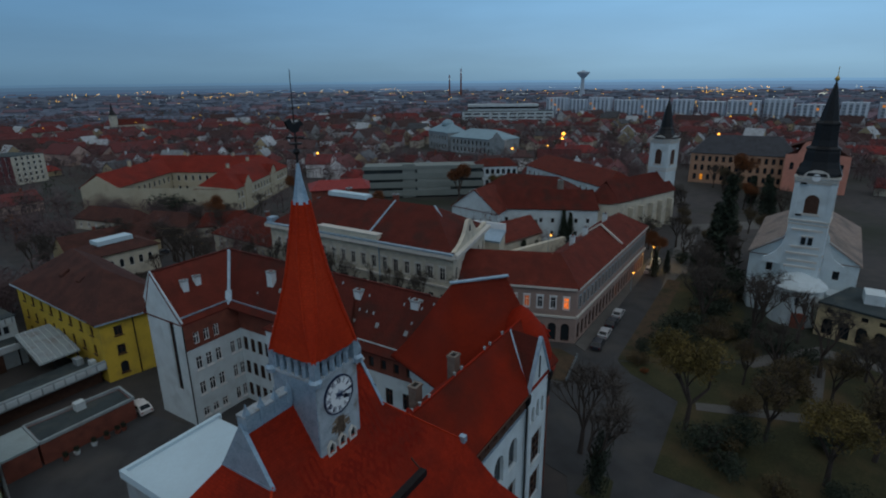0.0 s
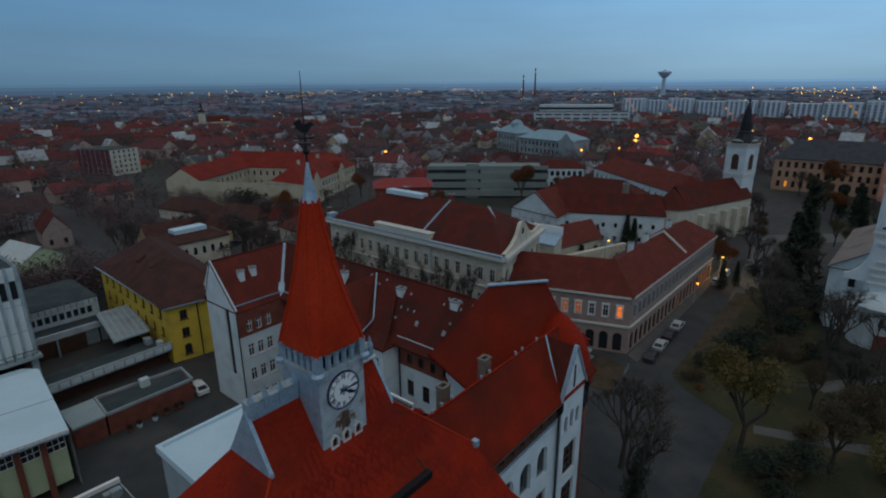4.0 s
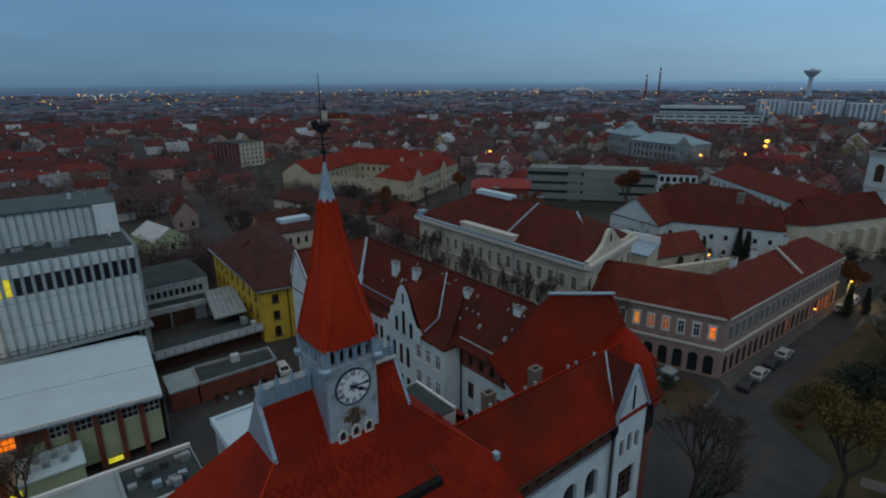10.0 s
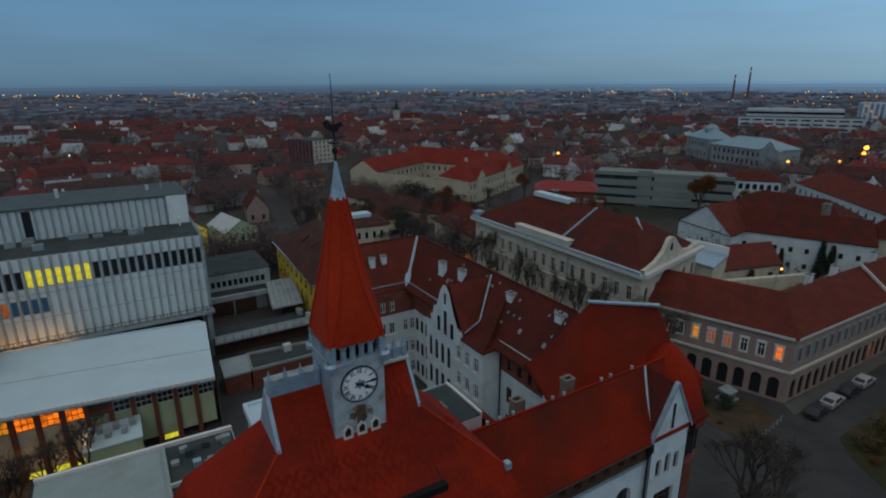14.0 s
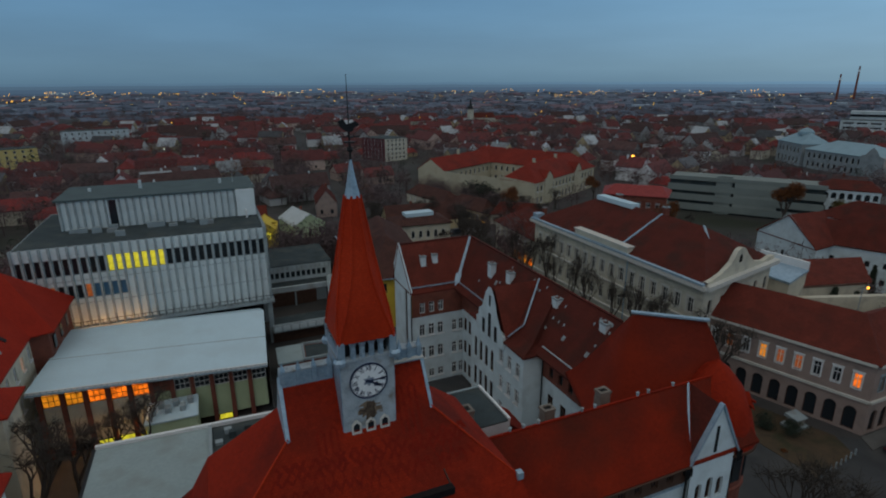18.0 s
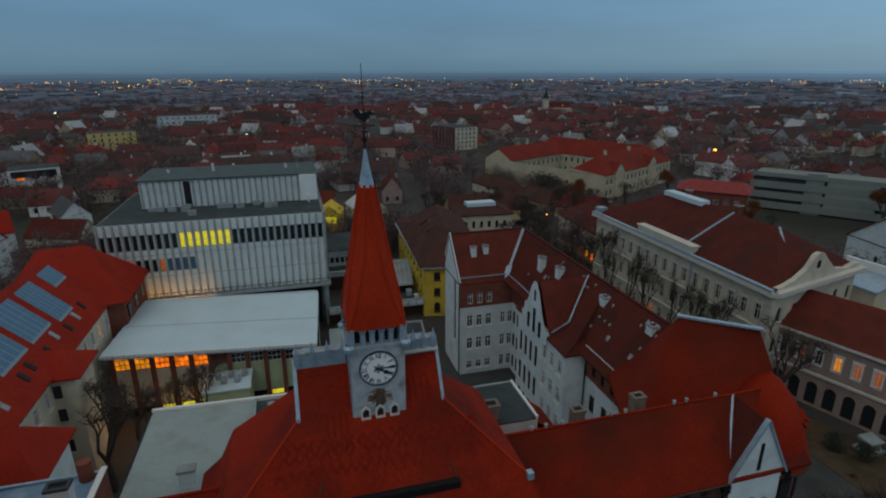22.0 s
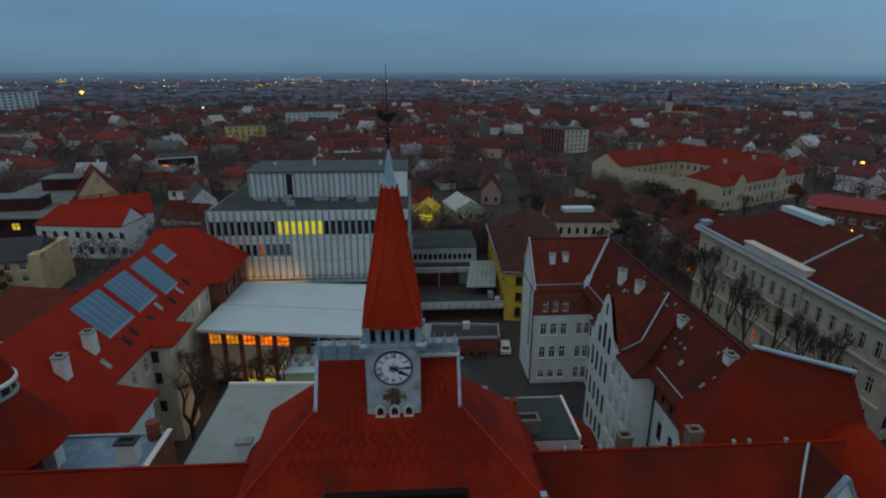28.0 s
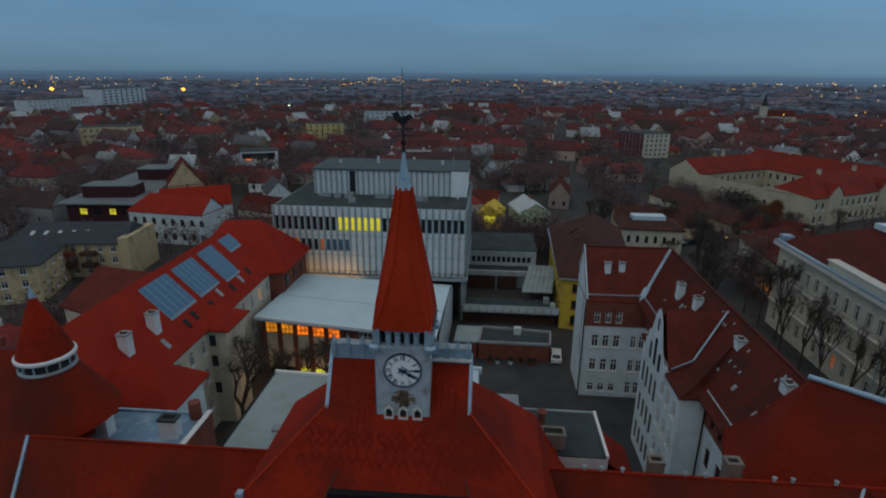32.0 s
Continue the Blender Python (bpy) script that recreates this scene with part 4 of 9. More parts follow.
# ---------------------------------------------------------------- college: east corner and gabled bay
hood = roof(college, [(21.8, 0.6), (34.5, -1.2), (38.5, 7.0), (26.4, 13.2)], 15.6, (28.2, 7.0), (32.9, 3.2), 25.0, TILE_CORNER, profile=[(k / 16, k / 16 - 0.37 * k / 16 * (1 - k / 16) ** 2) for k in range(17)], name="corner_roof", over=0.6)[0]
bm = bmesh.new()
bm.from_mesh(hood.data)
bmesh.ops.remove_doubles(bm, verts=bm.verts, dist=0.005)
for f in bm.faces:
    f.smooth = True
bm.to_mesh(hood.data)
bm.free()
ridge_caps(college, [(28.0, 7.2, 25.0), (33.1, 3.0, 25.0)], 0.5)
part("corner_wall", Shape().prism([(22.4, 1.0), (34, -1.0), (37.8, 6.8), (27.3, 12.2)], 0, 15.5), PLASTER_WHITE, college)
part("round_roof", Shape().lathe([(3.9, 15.5), (3.6, 16.4), (3.1, 18.2), (2.3, 20.0), (1.0, 21.6), (0.05, 22.3)], 24, 32.4, 1.0), TILE_RED, college, "bulging rounded corner of the red roof", True)
part("round_wall", Shape().lathe([(3.3, 0), (3.3, 11.0), (3.45, 11.1), (3.45, 11.4), (3.3, 11.5), (3.3, 15.6)], 24, 32.4, 1.0), BRICK, college, "red-brown brick round corner")
part("round_eave", Shape().lathe([(3.3, 15.35), (4.0, 15.3), (4.0, 15.5), (3.7, 15.6)], 24, 32.4, 1.0), WOOD_DARK, college)
for a in range(-150, 61, 30):
    r = math.radians(a)
    part("corner_window", Shape().box(-0.5, 0.5, -0.12, 0.1, 12.2, 14.6).mesh("corner_window", PANE), PANE, college).matrix_basis = Matrix.Translation((32.4 + 3.28 * math.cos(r), 1.0 + 3.28 * math.sin(r), 0)) @ Matrix.Rotation(r + math.pi / 2, 4, "Z")
part("roof_dormer", Shape().box(34.3, 34.5, -1.6, -0.2, 19.0, 19.15).face([(34.4, -1.7, 18.3), (34.4, -0.1, 18.3), (34.4, -0.9, 19.7)]).face([(34.4, -1.7, 18.3), (34.4, -0.9, 19.7), (33.2, -0.6, 19.9)]).face([(34.4, -0.1, 18.3), (33.2, -0.3, 19.9), (34.4, -0.9, 19.7)]), TILE_RED, college)
BAY = [(0.95, 11.9, 0.72, 1.9, True, "brown", PANE), (2.15, 11.9, 0.72, 2.2, True, "brown", PANE), (3.35, 11.9, 0.72, 1.9, True, "brown", PANE), (2.3, 15.9 - 0.2, 0.36, 0.2, False, "brown", PANE), (1.2, 6.6, 2.6, 3.6, False, "brown grid", PANE), (1.2, 2.0, 2.6, 3.4, False, "brown grid", PANE)]
facade(college, (26.3, -2.75), (31.3, -2.75), 0, 16.2, BAY[:3] + BAY[4:], PLASTER_WHITE, "bay_wall", peak=[(0, 16.2), (2.5, 20.9), (5, 16.2)], depth=0.35)
part("bay_return", Shape().box(26.3, 26.45, -2.75, -1.8, 0, 16.3), PLASTER_WHITE, college)
part("bay_return", Shape().box(31.15, 31.3, -2.75, -1.8, 0, 16.3), PLASTER_WHITE, college)
part("slit", Shape().box(28.65, 28.95, -2.80, -2.70, 16.6, 19.0), PANE, college)
part("bay_coping", Shape().bar((26.1, -2.75, 16.0), (28.8, -2.75, 21.05), 0.4, 0.16).bar((31.5, -2.75, 16.0), (28.8, -2.75, 21.05), 0.4, 0.16), ZINC, college, "blue-grey zinc coping of the gable")
part("bay_roof", Shape().face([(26.2, -2.7, 16.1), (28.8, -2.7, 20.9), (28.8, 0.6, 21.1), (26.2, -2.4, 16.3)]).face([(31.4, -2.7, 16.1), (31.4, -2.4, 16.3), (28.8, 0.6, 21.1), (28.8, -2.7, 20.9)]), TILE_DARK, college)
part("valley", Shape().bar((26.25, -2.6, 16.35), (28.5, 0.45, 21.25), 0.16, 0.1), ZINC, college, "blue-grey zinc valley strip")
for x in (26.0, 31.6):
    part("corbel", Shape().lathe([(0.06, 14.9), (0.24, 15.4), (0.26, 16.0)], 8, x, -2.9), IRON, college)
chimney(21.9, 3.1, 17.5, 20.7, 1.0, 0.8, STONE_BROWN, "grey-brown weathered chimney behind the ridge", 0, STONE_BROWN)
chimney(17.3, 4.3, 16.0, 19.5, 1.0, 0.8, STONE_BROWN, "grey-brown weathered chimney behind the ridge", 0, STONE_BROWN)
chimney(10.2, 5.9, 18.9, 20.2, 1.7, 1.0, STONE_BROWN, "grey-brown weathered chimney on the flat roof", 0, STONE_BROWN)

# ---------------------------------------------------------------- college: courtyard wings
wings = thing("college_wing", (28, 30, 0), "white four-storey college wing with worn maroon tiled roof round the courtyard", "college wing")
facade(wings, (19.2, 50.3), (19.2, 42.4), 0, 15.8, [(4.75, 4.9, 1.15, 10.3, False, "brown", PANE)], PLASTER_WHITE, peak=[(0, 17.6), (2.4, 21.6), (7.9, 15.8)], depth=0.3)
part("gable_coping", Shape().bar((19.25, 42.3, 15.5), (19.25, 48.0, 21.6), 0.16, 0.1).bar((19.25, 50.5, 17.4), (19.25, 48.0, 21.6), 0.16, 0.1), PLASTER_WHITE, wings)
NW = [r for z, h in ((0.9, 1.3), (4.3, 1.9), (8.1, 1.9)) for r in rows_of(3, 6.3, z, 0.95, h, "white cross sill", margin=0.9)] + [(6.6 + k, z, 0.8, 1.9, False, "white cross sill", PANE) for z in (0.7, 4.3, 8.1) for k in (0, 1.15)]
facade(wings, (19.2, 42.4), (28, 42.4), 0, 11.4, NW, PLASTER_WHITE)
facade(wings, (19.2, 42.3), (28, 42.3), 11.4, 15.0, rows_of(3, 6.3, 11.9, 0.85, 1.7, "white cross", margin=0.9), BRICK, "attic_wall")
roof(wings, [(19.2, 42.4), (36.5, 42.4), (36.5, 52.0), (19.2, 50.9)], 15.2, (19.2, 48.0), (31.5, 48.0), 21.4, TILE_WORN, gable=(True, False), over=0.06, profile=((0, 0), (0.2, 0.16), (1, 1)))
roof(wings, [(36.5, 6), (36.5, 54), (26.4, 54), (26.4, 6)], 15.2, (31.5, 7), (31.5, 48.2), 21.4, TILE_DARK, over=0.3, profile=((0, 0), (0.22, 0.14), (1, 1)))
ridge_caps(wings, [(19.2, 48.0, 21.4), (31.5, 48.0, 21.4), (31.5, 12, 21.4)], 0.3, TILE_DARK)
part("valley", Shape().bar((26.6, 42.7, 15.5), (31.4, 47.8, 21.4), 0.4, 0.14).bar((26.4, 42.5, 15.3), (27.6, 43.8, 16.9), 0.85, 0.12), ZINC, wings, "broad blue-grey zinc valley")
part("snow_rail", Shape().bar((19.3, 42.9, 15.95), (26.6, 42.9, 15.95), 0.1, 0.2).bar((27.0, 42.6, 15.9), (27.0, 31, 15.9), 0.1, 0.2), ZINC, wings)
part("snow_rail", Shape().bar((26.9, 19.4, 16.0), (26.9, 11.5, 16.0), 0.06, 0.14), CONCRETE_PALE, wings)
REC = [r for z in (0.8, 4.4, 8.2) for r in rows_of(4, 11.2, z, 1.1, 2.2, "brown cross", margin=0.6)]
facade(wings, (27.2, 19.6), (27.2, 8.4), 0, 12.2, REC, PLASTER_WHITE)
facade(wings, (27.1, 19.6), (27.1, 8.4), 12.2, 15.2, rows_of(5, 11.2, 12.7, 0.8, 1.3, "brown"), BRICK, "attic_wall")
PROJ = [(0.7 + k * 1.55, z, 0.85, h, z > 9, "brown", PANE) for z, h in ((1.0, 2.6), (4.9, 2.8), (9.2, 3.0)) for k in range(4)]
PROJ += [(7.6 + k * 1.95, z, 1.05, 1.9, False, "white cross sill", PANE) for z in (0.8, 4.3, 8.0, 11.6) for k in range(3)]
facade(wings, (24.6, 33.0), (24.6, 19.6), 0, 15.0, PROJ, PLASTER_WHITE)
facade(wings, (24.6, 19.6), (27.4, 19.6), 0, 15.0, [], PLASTER_WHITE)
facade(wings, (27.6, 33), (24.6, 33.0), 0, 15.0, [], PLASTER_WHITE)
facade(wings, (27.6, 42.4), (27.6, 33), 0, 11.6, [(0.5 + k * 1.5, z, 0.95, 2.1, False, "brown cross", PANE) for z in (0.8, 4.4, 8.2) for k in range(6)], PLASTER_WHITE)
facade(wings, (27.5, 42.4), (27.5, 33), 11.6, 15.2, [], BRICK, "attic_wall")
# stepped gable of the projecting block
facade(wings, (24.2, 31.0), (24.2, 23.9), 13.9, 15.2, [], PLASTER_WHITE, peak=[(0, 15.9), (0.5, 16.0), (0.75, 17.2), (1.5, 17.6), (2.5, 20.0), (3.3, 20.9), (3.9, 20.9), (4.7, 20.0), (5.7, 17.6), (6.5, 16.2), (7.1, 15.6)])
part("gable_back", Shape().prism([(24.25, 23.92), (24.9, 23.92), (24.9, 30.98), (24.25, 30.98)], 13.9, 15.6), PLASTER_WHITE, wings)
part("gable_slit", Shape().box(24.12, 24.24, 27.2, 27.5, 18.4, 19.8), PANE, wings)
for yy in (25.4, 27.0, 28.6):
    part("gable_window", Shape().box(24.12, 24.24, yy, yy + 0.6, 14.2, 16.2 + (1.2 if yy == 27.0 else 0)), PANE, wings)
roof(wings, [(24.6, 23.9), (32, 23.9), (32, 30.6), (24.6, 30.6)], 15.6, (24.75, 27.3), (31.5, 27.3), 20.9, TILE_WORN, over=0.05, gable=(True, False), name="cross_roof")
part("zinc_valley", Shape().bar((24.8, 23.7, 15.7), (26.8, 23.4, 17.0), 0.18, 0.1).bar((26.8, 23.4, 17.0), (31.0, 26.9, 21.2), 0.18, 0.1), ZINC, wings)
roof(wings, [(24.6, 19.6), (32, 19.6), (32, 33), (24.6, 33)], 15.0, (31.4, 23), (31.4, 30), 21.2, TILE_DARK, over=0.3, name="side_roof", profile=((0, 0), (0.25, 0.16), (1, 1)))
part("downpipe", Shape().tube((27.0, 19.3, 0), (27.0, 19.3, 15), 0.09, 0.09, 6), IRON, wings)
part("downpipe", Shape().tube((19.05, 42.2, 0), (19.05, 42.2, 15), 0.09, 0.09, 6), IRON, wings)
for cx, cy, z1 in ((30.3, 21.8, 20.6), (30.6, 13.4, 20.9), (29.4, 36.6, 20.6), (29.9, 32.2, 20.6)):
    chimney(cx, cy, z1 - 2.2, z1, 0.8, 1.05, PLASTER_WHITE, "white plastered chimney on the maroon roof")
for cx, cy in ((22.3, 45.6), (24.3, 45.8)):
    chimney(cx, cy, 17.8, 19.9, 0.8, 0.7, PLASTER_WHITE, "white plastered chimney on the maroon roof")
vents = random.Random(7)


def on_wing(x):
    """The height of the courtyard slope at x."""
    f = (x - 26.1) / 5.4
    return 15.2 + 6.2 * (f * 0.14 / 0.22 if f < 0.22 else 0.14 + (f - 0.22) / 0.78 * 0.86)


for k in range(36):
    y, x = vents.uniform(10, 40), vents.choice((28.3, 29.2, 30.4, 30.9))
    z = on_wing(x)
    part("roof_vent", Shape().prism([(x - 0.09, y - 0.09), (x + 0.09, y - 0.09), (x + 0.09, y + 0.09), (x - 0.09, y + 0.09)], z - 0.2, [z + 0.04, z + 0.2, z + 0.2, z + 0.04]), CONCRETE, wings)
for x, y in ((28.4, 17.6), (28.4, 13.4), (29.0, 34.6)):
    z = on_wing(x)
    part("skylight", Shape().prism([(x - 0.18, y - 0.24), (x + 0.18, y - 0.24), (x + 0.18, y + 0.24), (x - 0.18, y + 0.24)], z - 0.4, [z - 0.14, z + 0.3, z + 0.3, z - 0.14]), CONCRETE, wings)

# flat roofs behind the front wing
flat = thing("flat_annexe", (9, 8, 0), "flat dark bitumen roofed annexe with pale parapet behind the front wing", "annexe")
part("wall", Shape().box(5, 14.2, 5.02, 10.5, 0, 18.6), PLASTER_WHITE, flat)
part("deck", Shape().box(5, 14.05, 5.02, 10.42, 18.6, 18.72), BITUMEN, flat)
part("parapet", Shape().box(14.05, 14.25, 5.02, 10.6, 18.6, 18.9), WHITE_PAINT, flat)
part("parapet", Shape().box(5, 14.05, 10.42, 10.6, 18.6, 18.85), CONCRETE, flat)
part("side_roof", Shape().box(14.32, 16.4, 5.02, 9.2, 16.4, 16.6).face([(14.32, 5.02, 18.2), (16.5, 5.02, 16.5), (16.5, 9.2, 16.5), (14.32, 9.2, 18.2)]), TILE_RED, flat)
part("vent_pipe", Shape().tube((9.6, 8.4, 18.7), (9.6, 8.4, 20.1), 0.28, 0.28, 10).tube((9.6, 8.4, 20.1), (9.6, 8.4, 20.3), 0.42, 0.1, 10), BRICK, flat)
part("hatch", Shape().box(6.0, 8.0, 10.7, 12.4, 17.6, 18.9), CONCRETE, flat)
rear = thing("rear_hall", (1, 10, 0), "flat pale membrane roof of the rear hall with raised rim", "hall")
part("wall", Shape().box(-2.8, 4.6, 7.7, 14.2, 0, 20.0), CONCRETE, rear)
part("deck", Shape().box(-2.7, 4.5, 7.7, 14.1, 20.0, 20.08), MEMBRANE, rear)
part("rim", Shape().box(-3.0, -2.7, 7.7, 14.4, 19.7, 20.3).box(-2.7, 4.8, 14.1, 14.4, 19.7, 20.3), MEMBRANE, rear)

# ---------------------------------------------------------------- library block
lib = thing("library", (-17, 66, 0), "white modernist library block with vertical concrete fins and flat roof", "library")
LX0, LX1, LY0, LY1, LZ0, LZ1 = -34.3, 1.2, 66.0, 92.0, 8.8, 21.7
NF = 30
FIN = material("weathered_concrete_fin", (0.335, 0.39, 0.405), rough=0.9, scale=0.8, fine=9.0, amount=0.2, bump=0.1, stain=(0.20, 0.21, 0.21), stain_scale=0.6)
STEP = (LX1 - LX0) / NF
front = []
for i in range(NF):
    u = i * STEP + 0.15
    lit = LIT_YELLOW if i in (10, 11, 12, 13, 14, 15, 16) else PANE
    front.append((u, 17.1, STEP - 0.3, 2.7, False, "grey", lit))
    if i < 12:
        front.append((u, 13.2, STEP - 0.3, 2.3, False, "grey", LIT_DIM if i in (3, 7) else PANE_BLUE if i > 7 else PANE))
facade(lib, (LX0, LY0), (LX1, LY0), LZ0, LZ1, front, LIB_PANEL, depth=0.3)
facade(lib, (LX1, LY0), (LX1, LY1), LZ0, LZ1, [], LIB_PANEL)
facade(lib, (LX0, LY1), (LX0, LY0), LZ0, LZ1, [], LIB_PANEL)
facade(lib, (LX1, LY1), (LX0, LY1), LZ0, LZ1, [], LIB_PANEL)
fin_f = Shape().box(-0.15, 0.15, -0.42, 0.0, LZ0 - 0.1, LZ1 + 0.12).mesh("fin", FIN)
for i in range(NF + 1):
    f = part("fin", fin_f, None, lib)
    f.matrix_basis = Matrix.Translation((LX0 + i * STEP, LY0, 0))
for i in range(23):
    f = part("fin", fin_f, None, lib)
    f.matrix_basis = Matrix.Translation((LX1, LY0 + 0.2 + i * (LY1 - LY0 - 0.4) / 22, 0)) @ Matrix.Rotation(math.pi / 2, 4, "Z")
for z in (12.4, 16.2):
    part("panel_joint", Shape().box(LX0, LX1, LY0 - 0.04, LY0, z, z + 0.06), CONCRETE, lib)
part("deck", Shape().box(LX0 + 0.05, LX1 - 0.05, LY0 + 0.05, LY1 - 0.05, LZ1 - 0.25, LZ1 - 0.1), BITUMEN, lib)
TEAL_DECK = material("dark_teal_roofing", (0.075, 0.105, 0.11), rough=0.8, scale=0.4, fine=8.0, amount=0.25, bump=0.06)
part("penthouse", Shape().box(-29.8, 0.9, 77, 90, LZ1 - 0.1, 26.5), LIB_PANEL, lib)
part("penthouse_deck", Shape().box(-30.2, 1.15, 76.7, 90.3, 26.5, 26.8), TEAL_DECK, lib)
part("end_panel", Shape().box(-2.2, 1.0, 76.3, 77, LZ1, 26.6), LIB_PANEL, lib)
rib = Shape().box(-0.14, 0.14, -0.35, 0, LZ1, 26.4).mesh("rib", FIN)
for i in range(26):
    if i != 7:
        part("rib", rib, None, lib).matrix_basis = Matrix.Translation((-29.5 + i * 1.08, 77, 0))
# flat dark sheet in place of the recess, its shade given as colour
part("recess", Shape().box(-22.5, -21.35, 76.9, 76.99, LZ1, 26.3), PANE, lib)
part("base", Shape().box(LX0 + 1.5, LX1 - 1.2, LY0 + 1.6, LY1 - 1.5, 0, LZ0), PANE, lib)
part("gallery", Shape().box(LX0 - 0.4, LX1 + 0.6, LY0 - 0.9, LY1, LZ0 - 0.55, LZ0 - 0.05), CONCRETE, lib, "grey concrete gallery slab with rail")
rail = Shape().box(-0.04, 0.04, -0.04, 0.04, 0, 0.9).mesh("rail_post", IRON)
for i in range(36):
    part("rail_post", rail, None, lib).matrix_basis = Matrix.Translation((LX0 + i, LY0 - 0.85, LZ0 - 0.05))
part("hand_rail", Shape().bar((LX0, LY0 - 0.85, LZ0 + 0.85), (LX1 + 0.5, LY0 - 0.85, LZ0 + 0.85), 0.07), IRON, lib)
part("base_column", Shape().box(LX1 - 0.6, LX1 + 0.2, LY0 + 0.2, LY0 + 1.0, 0, LZ0 - 0.5), CONCRETE, lib)
part("base_column", Shape().box(LX1 - 0.6, LX1 + 0.2, LY0 + 10, LY0 + 10.8, 0, LZ0 - 0.5), CONCRETE, lib)
rr = random.Random(3)
for k in range(12):
    x, y = rr.uniform(-28, -3), rr.uniform(70, 76)
    part("roof_unit", Shape().box(x - 0.7, x + 0.7, y - 0.3, y + 0.3, LZ1 - 0.1, LZ1 + rr.uniform(0.35, 0.9)), CONCRETE, lib)
for x, h in ((-18.0, 1.6), (-4.5, 1.0), (-26.0, 0.7), (-2.2, 1.8)):
    part("mast", Shape().tube((x, 84, 26.7), (x, 84, 26.7 + h), 0.28 if h < 1.7 else 0.05, 0.28 if h < 1.7 else 0.03, 10), CONCRETE_PALE, lib)
part("vent_pipe", Shape().box(-0.9, -0.6, 74.5, 75.5, LZ1, LZ1 + 1.4), WHITE_PAINT, lib)

# low hall with the sloped white roof
hall = thing("reading_hall", (-15, 50, 0), "low library hall with sloped white sheet roof and lit glass front", "hall")
roof_pts = [(-29.3, 43, 10.25), (-1.9, 43, 8.3), (-0.85, 55.4, 11.0), (-27.8, 61.5, 10.15)]
def on_hall(a, b):
    """A point of the hall's roof, a along its front, b towards the back."""
    f0, f1 = Vector(roof_pts[0]).lerp(Vector(roof_pts[1]), a), Vector(roof_pts[3]).lerp(Vector(roof_pts[2]), a)
    return f0.lerp(f1, b)


sheet = Shape()
for i in range(12):
    for j in range(6):
        sheet.face([on_hall(i / 12, j / 6), on_hall((i + 1) / 12, j / 6), on_hall((i + 1) / 12, (j + 1) / 6), on_hall(i / 12, (j + 1) / 6)])
part("roof", sheet, MEMBRANE, hall, "pale blue-white roof sheet", True)
for i in range(44):
    p = on_hall((i + 0.5) / 44, 0)
    part("gutter_bracket", Shape().box(p.x - 0.07, p.x + 0.07, p.y - 0.14, p.y - 0.01, p.z - 0.46, p.z - 0.02), CONCRETE_PALE, hall)
part("gutter", Shape().bar(on_hall(0, -0.01) - Vector((0, 0, 0.42)), on_hall(1, -0.01) - Vector((0, 0, 0.42)), 0.2, 0.16), ZINC, hall)
part("fascia", Shape().face([(x, y, z - 0.5) for x, y, z in roof_pts][::-1]).face([roof_pts[0], (-29.3, 43, 9.75), (-1.9, 43, 7.8), roof_pts[1]][::-1]).face([roof_pts[1], (-1.9, 43, 7.8), (-0.85, 55.4, 10.5), roof_pts[2]][::-1]).face([roof_pts[0], roof_pts[3], (-27.8, 61.5, 9.65), (-29.3, 43, 9.75)][::-1]), ZINC, hall, "blue-grey sheet edge of the roof")
part("roof_back", Shape().face([roof_pts[3], roof_pts[2], (-0.9, 65, 7.6), (-27.6, 65, 7.6)]), MEMBRANE, hall)
part("end_wall", Shape().face([(-1.6, 44, 0), (-0.9, 65, 0), (-0.9, 65, 7.5), (-0.9, 55.4, 10.45), (-1.6, 44, 7.9)]), CONCRETE_PALE, hall)
part("end_wall", Shape().face([(-28.6, 44, 0), (-28.6, 44, 9.6), (-27.7, 61.5, 9.6), (-27.6, 65, 7.5), (-27.6, 65, 0)]), CONCRETE_PALE, hall)
seam = Shape()
for i in range(12):
    seam.bar(on_hall(i / 12, 0.47), on_hall((i + 1) / 12, 0.47), 0.09, 0.06)
part("seam", seam, CONCRETE, hall, "raised dark seam across the roof")
part("eave_trim", Shape().bar((-29.3, 42.95, 10.1), (-1.9, 42.95, 8.15), 0.14, 0.34), WHITE_PAINT, hall)
bays, bw = 11, 26.6 / 11
